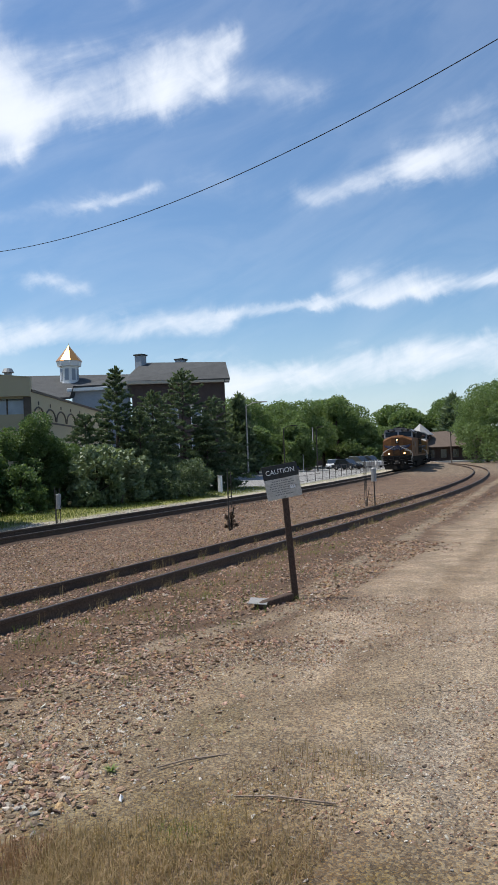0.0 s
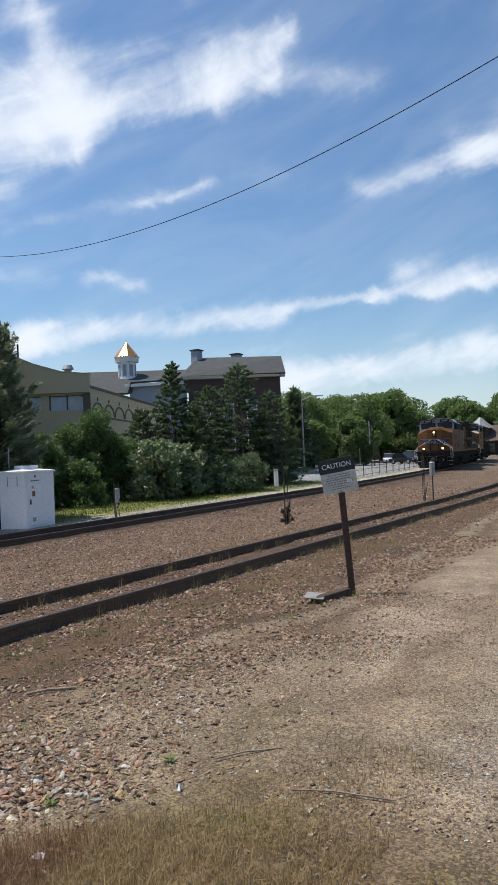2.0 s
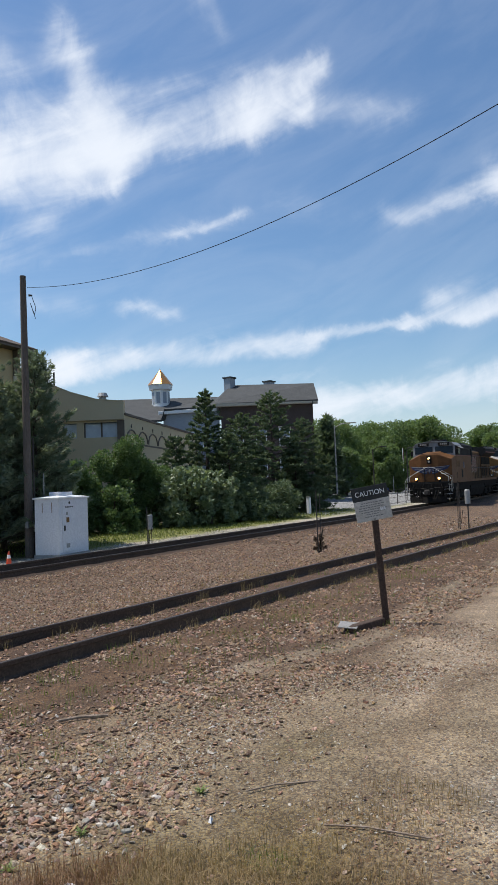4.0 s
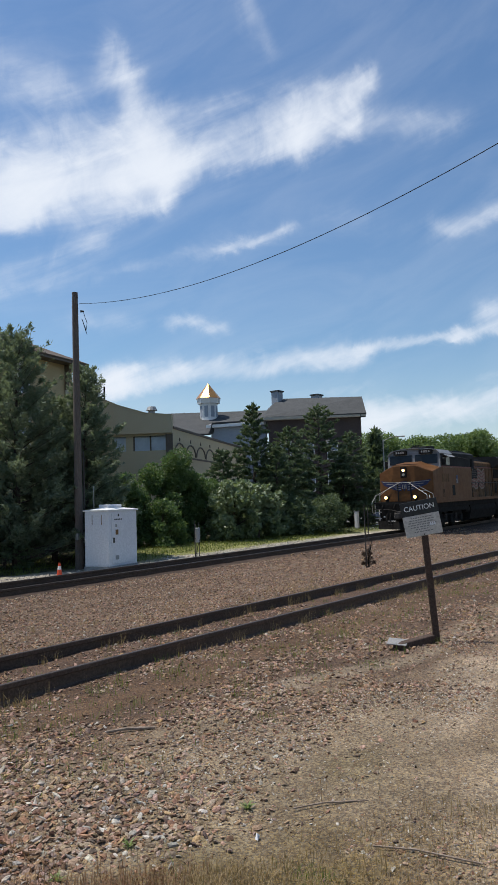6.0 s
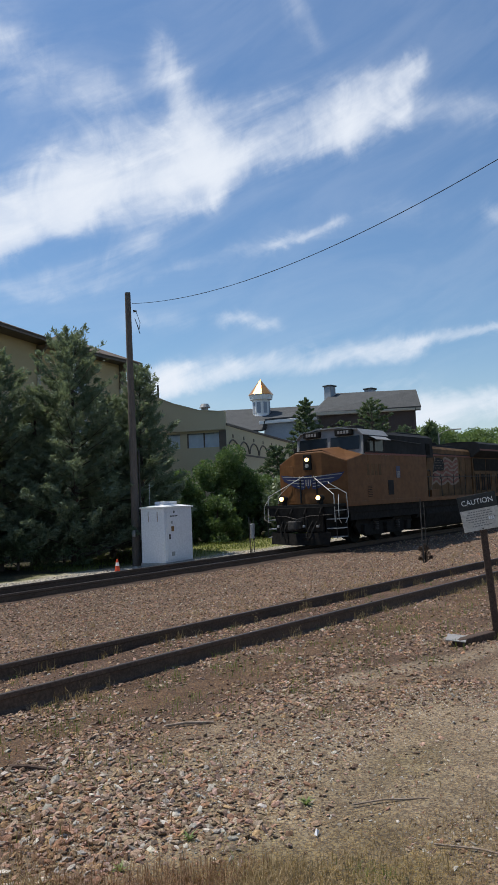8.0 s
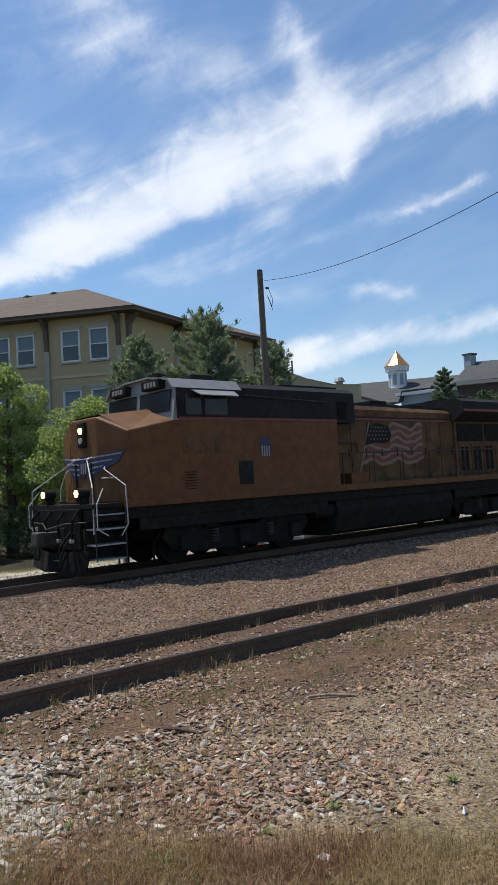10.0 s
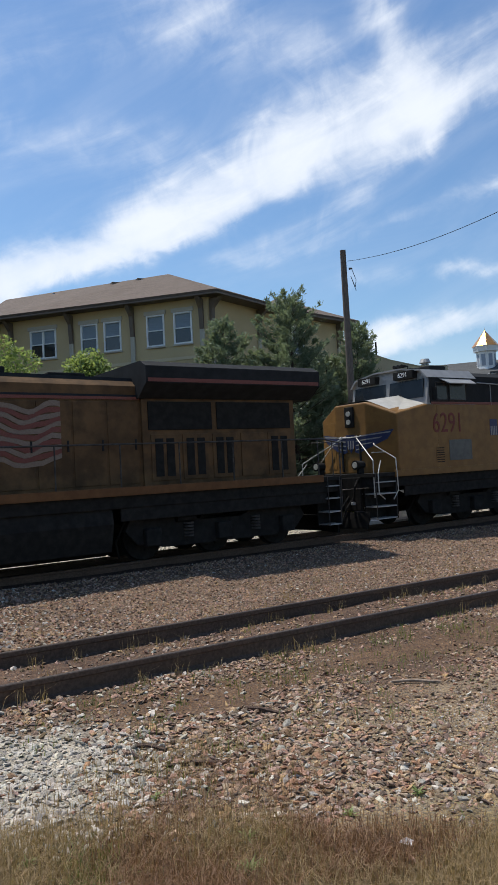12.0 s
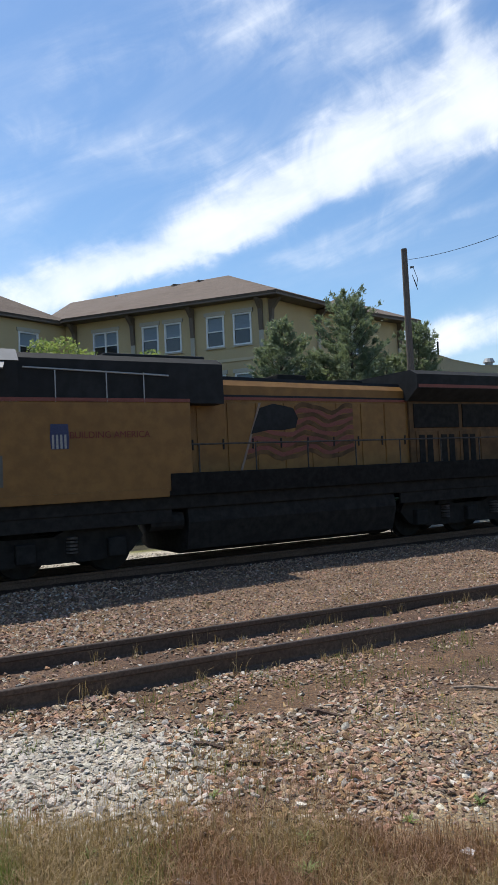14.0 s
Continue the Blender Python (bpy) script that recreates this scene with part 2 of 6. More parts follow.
DOOR_GREY = surface("dull_grey_door_paint", (0.075, 0.074, 0.066), (0.11, 0.108, 0.096), 0.6, fine=5, coarse=1.5, bump=0.03)
STEEL = surface("dark_worn_steel", (0.04, 0.036, 0.034), (0.085, 0.078, 0.07), 0.7, 0.2, fine=8, spec=0.2)
BRIGHT = surface("bright_handrail_paint", (0.38, 0.37, 0.34), (0.55, 0.54, 0.5), 0.5)
BLUE = surface("blue_emblem_paint", (0.012, 0.018, 0.06), (0.025, 0.035, 0.1), 0.5)
WHITE = surface("white_paint", (0.66, 0.66, 0.65), (0.8, 0.8, 0.79), 0.5, fine=20, coarse=3, bump=0.03)
CABINET_WHITE = surface("aluminium_cabinet_paint", (0.60, 0.61, 0.64), (0.72, 0.73, 0.76), 0.5, fine=14, coarse=2, bump=0.03)
GALV = surface("galvanised_steel", (0.27, 0.275, 0.275), (0.34, 0.345, 0.345), 0.55, 0.3, fine=8)
STUCCO = surface("tan_stucco", (0.43, 0.33, 0.185), (0.53, 0.415, 0.24), 0.92, fine=70, coarse=0.5, bump=0.3)
STUCCO_DARK = surface("olive_tan_stucco", (0.5, 0.41, 0.265), (0.58, 0.48, 0.32), 0.92, fine=70, coarse=0.5, bump=0.3)
TRIM = surface("cream_trim", (0.38, 0.345, 0.28), (0.46, 0.42, 0.345), 0.8, fine=20)
GUTTER = surface("brown_gutter_metal", (0.10, 0.075, 0.055), (0.16, 0.12, 0.09), 0.6)
SHINGLE = surface("brown_shingle", (0.08, 0.06, 0.047), (0.145, 0.11, 0.088), 0.95, fine=9, coarse=1.2, stretch=(1, 1, 4), bump=0.5, depth=0.02)
SLATE = surface("grey_shingle", (0.045, 0.047, 0.047), (0.08, 0.082, 0.083), 0.95, fine=9, coarse=1.0, bump=0.4, depth=0.02)
BRICK = surface("dark_red_brick", (0.05, 0.037, 0.033), (0.085, 0.064, 0.058), 0.95, fine=14, coarse=1, bump=0.3)
SIDING = surface("pale_grey_siding", (0.26, 0.29, 0.33), (0.34, 0.37, 0.41), 0.85, fine=8, stretch=(0.3, 0.3, 6))
COPPER = surface("bright_copper_sheet", (0.88, 0.36, 0.10), (0.95, 0.47, 0.16), 0.30, 0.9, fine=6, bump=0.05, spec=0.6)
BARK = surface("rough_bark", (0.045, 0.034, 0.026), (0.13, 0.10, 0.078), 0.95, fine=14, stretch=(6, 6, 1), bump=0.6)
ASPHALT = surface("worn_pale_asphalt", (0.30, 0.30, 0.30), (0.38, 0.38, 0.375), 0.9, fine=25, coarse=0.2)
ORANGE = surface("orange_plastic", (0.55, 0.06, 0.02), (0.65, 0.09, 0.03), 0.5)
BLACK_SIGN = surface("black_sign_enamel", (0.012, 0.013, 0.013), (0.03, 0.031, 0.03), 0.5)
SIGN_WHITE = surface("weathered_white_sign", (0.42, 0.38, 0.33), (0.58, 0.54, 0.48), 0.7, fine=25, coarse=5)
SIGN_INK = surface("faded_sign_ink", (0.17, 0.16, 0.15), (0.24, 0.23, 0.22), 0.8)
RUBBER = surface("tyre_rubber", (0.012, 0.012, 0.012), (0.03, 0.03, 0.03), 0.85)
CAR_WHITE = surface("white_car_paint", (0.7, 0.7, 0.7), (0.8, 0.8, 0.8), 0.25, fine=5, bump=0)
CAR_DARK = surface("dark_car_paint", (0.012, 0.016, 0.022), (0.03, 0.036, 0.045), 0.25, fine=5, bump=0)
CAR_BLUE = surface("navy_car_paint", (0.015, 0.025, 0.08), (0.03, 0.045, 0.13), 0.25, fine=5, bump=0)
CAR_SILVER = surface("silver_car_paint", (0.35, 0.36, 0.37), (0.48, 0.49, 0.5), 0.3, 0.5, fine=5, bump=0)
# pale colour stands for the sky reflected in the hall's windows
SKY_PANE = surface("painted_sky_pane", (0.42, 0.47, 0.52), (0.55, 0.6, 0.64), 0.3, fine=1.5, bump=0)
# blind tinted pale blue for the sky that the panes reflect
SKY_BLIND = surface("sky_tinted_blind", (0.18, 0.22, 0.26), (0.25, 0.30, 0.345), 0.8, fine=3, stretch=(0.3, 0.3, 30))
PAPER = surface("white_litter", (0.6, 0.6, 0.6), (0.8, 0.8, 0.8), 0.7)
FADED_RED = surface("faded_red_stripe_paint", (0.13, 0.034, 0.025), (0.19, 0.056, 0.04), 0.6)
NUMBER_RED = surface("dark_red_lettering", (0.115, 0.016, 0.011), (0.15, 0.024, 0.016), 0.6)
FADED_WHITE = surface("faded_white_stripe_paint", (0.165, 0.118, 0.09), (0.22, 0.165, 0.125), 0.6)
WINDOW_DARK = surface("dark_window_glass", (0.012, 0.016, 0.02), (0.02, 0.025, 0.03), 0.12, fine=2, bump=0, spec=0.8)
CAB_GLASS = surface("tinted_cab_glass", (0.008, 0.01, 0.012), (0.014, 0.017, 0.02), 0.2, fine=2, bump=0, spec=0.3)
PALE_GREY = surface("pale_grey_paint", (0.36, 0.345, 0.315), (0.45, 0.435, 0.4), 0.5, fine=4, coarse=0.8, bump=0.04)
DULL_WHITE = surface("grimy_white_paint", (0.2, 0.19, 0.18), (0.3, 0.29, 0.27), 0.6)
LAMP_LIT = glow("lit_headlight", (1.0, 0.56, 0.2), 5.5)
LAMP_OFF = surface("unlit_lamp_lens", (0.3, 0.29, 0.26), (0.45, 0.44, 0.4), 0.15, bump=0)
PINE = leafy("pine_needles", (0.095, 0.135, 0.098), (0.22, 0.265, 0.185), 0.3, 0.35)
CEDAR = leafy("cedar_foliage", (0.055, 0.09, 0.056), (0.14, 0.185, 0.1), 0.3, 0.32)
LEAF = leafy("broad_leaves", (0.05, 0.092, 0.034), (0.125, 0.19, 0.072), 0.3, 0.35)
# lighter than the near leaves: distance haze is put into the colour
LEAF_FAR = leafy("hazy_far_leaves", (0.075, 0.12, 0.045), (0.17, 0.24, 0.095), 0.3, 0.4)
LEAF_LIGHT = leafy("young_yellow_green_leaves", (0.14, 0.19, 0.065), (0.28, 0.345, 0.14), 0.3, 0.45)
# light tone raised to stand for glints on the glossy leaves
LEAF_GLOSSY = leafy("glossy_shrub_leaves", (0.05, 0.085, 0.04), (0.23, 0.29, 0.155), 0.7, 0.3)
BRUSH = leafy("dead_brown_brush", (0.045, 0.032, 0.028), (0.10, 0.07, 0.055), 0.1, 0.2)
GRASS_DRY = leafy("dry_grass", (0.16, 0.108, 0.058), (0.37, 0.275, 0.15), 0.2, 0.3)
GRASS_RED = leafy("rust_grass", (0.15, 0.08, 0.048), (0.29, 0.175, 0.105), 0.2, 0.3)
GRASS_GREEN = leafy("green_grass", (0.06, 0.09, 0.02), (0.17, 0.2, 0.06), 0.2, 0.4)


# ---- mesh helpers
def thing(name, m, label, category, group="", kind=""):
    ob = new(name)
    ob.empty_display_size = 0.3
    ob.matrix_world = m
    return tagged(ob, label, category, group, kind)


def finish(name, me, material, parent=None, label="", m=None, smooth=False):
    me.materials.append(material)
    me.polygons.foreach_set("use_smooth", np.full(len(me.polygons), bool(smooth)))
    ob = new(name, me)
    if parent:
        ob.parent = parent
    if m is not None:
        ob.matrix_basis = m
    if label:
        ob["label"] = label
    return ob


def part(name, bm, material, parent=None, label="", m=None, smooth=False):
    """Links a bmesh as one mesh object under a thing or a part."""
    me = bpy.data.meshes.new(name)
    bm.normal_update()
    bm.to_mesh(me)
    bm.free()
    return finish(name, me, material, parent, label, m, smooth)


def raw(name, verts, faces, material, parent=None, label="", m=None, smooth=False):
    """A mesh from arrays; faces all have the same number of corners."""
    verts, faces = np.asarray(verts, np.float32), np.asarray(faces, np.int32)
    me = bpy.data.meshes.new(name)
    k = faces.shape[1]
    me.vertices.add(len(verts))
    me.vertices.foreach_set("co", verts.ravel())
    me.loops.add(faces.size)
    me.loops.foreach_set("vertex_index", faces.ravel())
    me.polygons.add(len(faces))
    me.polygons.foreach_set("loop_start", np.arange(len(faces), dtype=np.int32) * k)
    me.polygons.foreach_set("loop_total", np.full(len(faces), k, np.int32))
    me.update(calc_edges=True)
    return finish(name, me, material, parent, label, m, smooth)


def box(x0, y0, z0, x1, y1, z1, bevel=0.0, bm=None, m=None):
    bm = bm or bmesh.new()
    (x0, x1), (y0, y1), (z0, z1) = sorted((x0, x1)), sorted((y0, y1)), sorted((z0, z1))
    made = bmesh.ops.create_cube(bm, size=1)["verts"]
    t = Matrix.Translation(((x0 + x1) / 2, (y0 + y1) / 2, (z0 + z1) / 2)) @ Matrix.Diagonal((x1 - x0, y1 - y0, z1 - z0, 1))
    bmesh.ops.transform(bm, matrix=(m or Matrix()) @ t, verts=made)
    if bevel:
        edges = list({e for v in made for e in v.link_edges})
        bmesh.ops.bevel(bm, geom=edges, offset=bevel, segments=2, affect="EDGES", profile=0.5)
    return bm


def rod(p, q, r0, r1=None, seg=8, bm=None):
    """A tapered round bar from p to q."""
    bm = bm or bmesh.new()
    p, q = Vector(p), Vector(q)
    made = bmesh.ops.create_cone(bm, cap_ends=True, segments=seg, radius1=r0, radius2=r0 if r1 is None else r1, depth=(q - p).length)["verts"]
    turn = (q - p).to_track_quat("Z", "Y").to_matrix().to_4x4()
    bmesh.ops.transform(bm, matrix=Matrix.Translation((p + q) / 2) @ turn, verts=made)
    return bm


def pipe(points, r, seg=6, bm=None):
    bm = bm or bmesh.new()
    for p, q in zip(points, points[1:]):
        rod(p, q, r, r, seg, bm)
    for p in points[1:-1]:
        made = bmesh.ops.create_icosphere(bm, subdivisions=1, radius=r * 1.02)["verts"]
        bmesh.ops.translate(bm, vec=p, verts=made)
    return bm


def slab(outline, axis, a, b, bm=None):
    """An outline (pairs) pushed along an axis from a to b: along x the pairs are y, z; along y: x, z; along z: x, y."""
    bm = bm or bmesh.new()

    def at(p, v):
        return {"x": (v, *p), "y": (p[0], v, p[1]), "z": (*p, v)}[axis]
    lo, hi = [bm.verts.new(at(p, a)) for p in outline], [bm.verts.new(at(p, b)) for p in outline]
    faces = [bm.faces.new(lo), bm.faces.new(hi)]
    n = len(outline)
    faces += [bm.faces.new((lo[i], lo[(i + 1) % n], hi[(i + 1) % n], hi[i])) for i in range(n)]
    bmesh.ops.recalc_face_normals(bm, faces=faces)
    return bm


def solid(corners, faces, bm=None):
    bm = bm or bmesh.new()
    vs = [bm.verts.new(c) for c in corners]
    made = [bm.faces.new([vs[i] for i in f]) for f in faces]
    bmesh.ops.recalc_face_normals(bm, faces=made)
    return bm


def lettering(name, text, size, m, material, parent, label="", squeeze=1.0):
    """Raised letters in the built-in font, as a mesh."""
    curve = bpy.data.curves.new(name, "FONT")
    curve.body, curve.size, curve.align_x, curve.align_y, curve.extrude = text, size, "CENTER", "CENTER", 0.004
    holder = bpy.data.objects.new(name, curve)
    scene.collection.objects.link(holder)
    bpy.context.view_layer.update()
    me = bpy.data.meshes.new_from_object(holder.evaluated_get(bpy.context.evaluated_depsgraph_get()))
    bpy.data.objects.remove(holder)
    me.transform(Matrix.Diagonal((squeeze, 1, 1, 1)))
    return finish(name, me, material, parent, label, m)


# ---- the two tracks: straight, then bending away to the left
NEAR = (32.0, 8.78, 0.0, 330.0, 0.0)       # start of the bend x, y, heading, radius, rail-top height
FAR = (44.429, 18.749, radians(2.695), 513.6, 0.26)


def along(track, s, side=0.0):
    """The place and heading of a track at the distance s past the start of its bend, a step to its left."""
    x0, y0, head, radius, z = track
    a = max(s, 0.0) / radius
    px, py = (s, 0.0) if s <= 0 else (radius * math.sin(a), radius * (1 - math.cos(a)))
    px, py = px - side * math.sin(a), py + side * math.cos(a)
    c, n = math.cos(head), math.sin(head)
    return Vector((x0 + c * px - n * py, y0 + n * px + c * py, z + (0.0084 if track is FAR else 0.005) * min(max(s, 0.0), 130.0) + (0.004 if track is FAR else 0.0) * max(min(s, 0.0), -45.0))), head + a


def offset(track, x, y):
    """Distance along and sideways from a track, for arrays."""
    x0, y0, head, radius, _ = track
    c, n = math.cos(head), math.sin(head)
    a, b = (x - x0) * c + (y - y0) * n, -(x - x0) * n + (y - y0) * c
    far = a > 0
    s = np.where(far, radius * np.arctan2(a, radius - b), a)
    return s, np.where(far, radius - np.hypot(a, radius - b), b)


def smooth(v, lo, hi):
    u = np.clip((v - lo) / (hi - lo), 0, 1)
    return u * u * (3 - 2 * u)


LATTICE = np.random.RandomState(5).rand(64, 64)


def rough_field(x, y, cell):
    """Smooth random values on the plane."""
    u, v = np.asarray(x) / cell, np.asarray(y) / cell
    i, j = np.floor(u).astype(int), np.floor(v).astype(int)
    fu, fv = u - i, v - j
    fu, fv = fu * fu * (3 - 2 * fu), fv * fv * (3 - 2 * fv)
    a, b = LATTICE[i % 64, j % 64], LATTICE[(i + 1) % 64, j % 64]
    c, d = LATTICE[i % 64, (j + 1) % 64], LATTICE[(i + 1) % 64, (j + 1) % 64]
    return (a * (1 - fu) + b * fu) * (1 - fv) + (c * (1 - fu) + d * fu) * fv


def ground_height(x, y):
    x, y = np.asarray(x, float), np.asarray(y, float)
    s1, d1 = offset(NEAR, x, y)
    s2, d2 = offset(FAR, x, y)
    step = smooth(d2, -7.0, -1.8)
    rise = 0.005 * np.clip(s1, 0, 130) * (1 - step) + (0.0084 * np.clip(s2, 0, 130) + 0.004 * np.clip(s2, -45, 0)) * step
    z = -0.19 + 0.27 * smooth(d2, -5.5, -1.7) - 0.20 * smooth(d2, 1.6, 3.2)
    z = z - 0.045 * smooth(-d1, 0.3, 1.0) * (1 - smooth(-d1, 2.0, 4.0)) - 0.01 * (np.abs(d1) < 0.72)
    z = z + 0.05 * (rough_field(x, y, 1.7) - 0.5) * (np.abs(d2) > 2) + 0.03 * (rough_field(x + 9, y, 0.45) - 0.5)
    bank = smooth(x, 20, 22.5) * (0.17 * smooth(d2, 1.6, 3.2) + 0.022 * np.clip(d2 - 3, 0, 5))
    return z + rise + bank


# ---- the ground: one sheet, fine near the camera, out to the horizon
def verge_edge(x):
    """How far from the main line the grass verge begins."""
    return 5.2 - 1.7 * smooth(x, 18.5, 22.0)


def ground():
    xs = np.r_[-2500, -1200, -600, -300, -150, -80, -40, np.arange(-20, -1, 1.0), np.arange(-1, 14, 0.09), np.arange(14, 30, 0.22),
               np.arange(30, 60, 0.7), np.arange(60, 150, 2.0), np.arange(150, 320, 8.0), 350, 450, 700, 1300, 2500]
    ys = np.r_[-2500, -1200, -500, -200, -80, -30, -12, -6, -3, -1.5, np.arange(-0.5, 9.6, 0.09), np.arange(9.6, 22, 0.2),
               np.arange(22, 45, 0.6), np.arange(45, 120, 2.5), np.arange(120, 260, 8.0), 300, 450, 800, 1400, 2500]
    X, Y = np.meshgrid(xs, ys, indexing="ij")
    Z = ground_height(X, Y)
    nx, ny = X.shape
    i = np.arange(nx * ny).reshape(nx, ny)
    quads = np.stack([i[:-1, :-1], i[1:, :-1], i[1:, 1:], i[:-1, 1:]], -1).reshape(-1, 4)
    ob = raw("ground", np.stack([X, Y, Z], -1).reshape(-1, 3), quads, GROUND, smooth=True)
    x, y = X.ravel(), Y.ravel()
    s1, d1 = offset(NEAR, x, y)
    s2, d2 = offset(FAR, x, y)
    wob = (rough_field(x, y, 0.8) - 0.5) * 1.1 + (rough_field(x + 31, y + 7, 0.23) - 0.5) * 0.5
    big = rough_field(x + 3, y + 50, 2.9) - 0.5
    c = np.empty((len(x), 3))
    c[:] = (0.15, 0.1, 0.072)                                   # brown ballast and dust

    def lay(colour, amount):
        a = np.clip(amount, 0, 1)[:, None]
        c[:] = c * (1 - a) + np.array(colour) * a
    lay((0.21, 0.145, 0.105), smooth(big + 0.4 * wob, 0.05, 0.45) * 0.8)
    lay((0.24, 0.168, 0.122), smooth(d1 + 0.5 * wob, 1.3, 2.0) * (1 - smooth(d2 + wob, -3.4, -2.2)) * 0.75)
    lay((0.155, 0.10, 0.075), (1 - smooth(np.abs(d1), 0.5, 0.85)) * 0.6)
    lay((0.17, 0.108, 0.07), (1 - smooth(np.abs(d1 + 1.75 + 0.7 * wob), 0.2, 0.7)) * 0.75)
    lay((0.34, 0.27, 0.195), (1 - smooth(np.abs(y - 4.75 + 0.07 * (11.4 - x) ** 1.0 - 0.9 * smooth(11 - x, 0, 4) + 0.4 * wob), 0.12, 0.42)) * smooth(x, 5.0, 6.5) * 0.8)
    # the vehicle track beside the rails and the fine gravel in front of it
    fine = (1 - smooth(y + 0.35 * x - 7.2 + 0.9 * wob, -0.8, 0.8)) * smooth(x, 2.2, 3.4)
    lay((0.33, 0.255, 0.172), fine * 0.85)
    lay((0.14, 0.115, 0.055), fine * smooth(rough_field(x + 60, y + 21, 0.9) + 0.35 * wob, 0.62, 0.9) * smooth(6.0 - 0.25 * x - y, -1.2, 0.6) * 0.6)
    road = 1 - smooth(y + 0.5 * wob - np.clip(0.05 * x, 0, 1.6) + 3.2 * smooth(-x, -7.5, -3.5), 2.6, 4.2)
    lay((0.335, 0.258, 0.182), road * 0.9)
    lay((0.35, 0.295, 0.235), road * (1 - smooth(np.abs(y - 1.55 + 0.02 * x + 0.3 * wob), 0.25, 0.6)) * 0.6)
    lay((0.29, 0.225, 0.15), (1 - smooth(np.abs(y + 0.55 * x - 6.1 + wob), 0.4, 1.3)) * 0.55 * smooth(x, 2, 3.5))
    # paler further along: the brighter exposure there is put into the earth colour
    lay((0.47, 0.365, 0.27), road * smooth(x, 6.0, 10.0) * 0.55)
    for rut, shade in ((0.35, (0.27, 0.2, 0.14)), (2.35, (0.24, 0.175, 0.12))):
        lay(shade, road * (1 - smooth(np.abs(y - rut - 0.03 * x + 0.35 * wob), 0.12, 0.4)) * 0.55 * smooth(x, 4, 7))
    # main line ballast: own grime, darkened further for the shade below the train
    lay((0.085, 0.06, 0.048), (1 - smooth(np.abs(d2), 1.15, 1.75)) * 0.85)
    # broken limestone and dry turf near the camera
    pale = (1 - smooth(np.hypot((x - 0.95) / 1.7, (y - 6.1) / 1.25) + 0.35 * wob, 0.55, 1.15))
    lay((0.52, 0.47, 0.39), pale * 0.8)
    turf = (1 - smooth(y + 0.5 * x - 5.55 + 0.5 * wob, -0.35, 0.35)) * (1 - smooth(x + wob, 3.6, 5.2))
    lay((0.17, 0.115, 0.065), turf * 0.85)
    lay((0.15, 0.125, 0.05), turf * smooth(rough_field(x + 11, y + 3, 0.6), 0.62, 0.8) * 0.4)
    # beyond the far track: pale gravel strip, verge, soil under the trees
    lay((0.52, 0.465, 0.385), smooth(d2 + 0.3 * wob, 1.3, 1.7))
    strip = verge_edge(x)
    lay((0.28, 0.28, 0.11), smooth(d2 + 0.6 * wob - strip, -0.4, 0.5))
    lay((0.06, 0.055, 0.035), smooth(d2 + wob - strip - (0.3 + 3.4 * smooth(x, 19, 24)), -0.3, 0.8) * (1 - smooth(x, 48, 52)))
    lot = smooth(d2, 3.6, 4.2) * smooth(s2 + 0.2 * d2, 0, 3)
    lay((0.36, 0.355, 0.345), lot * (1 - smooth(x, 175, 180)))
    lay((0.12, 0.14, 0.05), smooth(x, 175, 180))
    lay((0.20, 0.19, 0.09), smooth(y, 42, 46) * (1 - smooth(x, 46, 50)))
    lay((0.30, 0.24, 0.18), smooth(s1, 30, 60) * (1 - smooth(d2, 1.0, 1.6)) * 0.7)
    lay((0.12, 0.13, 0.06), smooth(-y, 8, 14))
    c *= 0.6
    col = ob.data.color_attributes.new("earth", "FLOAT_COLOR", "POINT")
    col.data.foreach_set("color", np.c_[c, np.ones(len(c))].astype(np.float32).ravel())
    return tagged(ob, "dusty brown gravel and ballast ground with dry turf and a pale vehicle track", "ground", kind="structure")


ground()


# ---- rails
def lay_rail(track, side, parent, s0, s1):
    """One rail, a rolled section swept along the track: foot, web and worn head."""
    section = [(-0.075, -0.17), (0.075, -0.17), (0.07, -0.155), (0.012, -0.135), (0.012, -0.05), (0.036, -0.04), (0.036, -0.006),
               (0.028, 0), (-0.028, 0), (-0.036, -0.006), (-0.036, -0.04), (-0.012, -0.05), (-0.012, -0.135), (-0.07, -0.155)]
    n = len(section)
    ss = np.r_[np.arange(s0, 0, 4.0), np.arange(0, s1, 2.5)]
    verts, faces, tops = [], [], []
    for s in ss:
        for u, w in section:
            p, _ = along(track, float(s), side + u)
            verts.append((p.x, p.y, p.z + w * 1.45))
    for k in range(len(ss) - 1):
        for j in range(n):
            faces.append((k * n + j, k * n + (j + 1) % n, (k + 1) * n + (j + 1) % n, (k + 1) * n + j))
            tops.append(j in (6, 7, 8))
    ob = raw("rail", verts, faces, RAIL, parent)
    ob.data.materials.append(RAIL_TOP)
    ob.data.polygons.foreach_set("material_index", np.array(tops, np.int32))
    return ob


def railway(name, track, label, s0, s1):
    line = thing(name, Matrix(), label, "railway track", kind="structure")
    for side in (-0.753, 0.753):
        lay_rail(track, side, line, s0, s1)


railway("track_near", NEAR, "rusty siding track, its sleepers buried in weedy gravel", -60, 118)
railway("track_far", FAR, "main line track with dark rails on raised ballast", -70, 330)


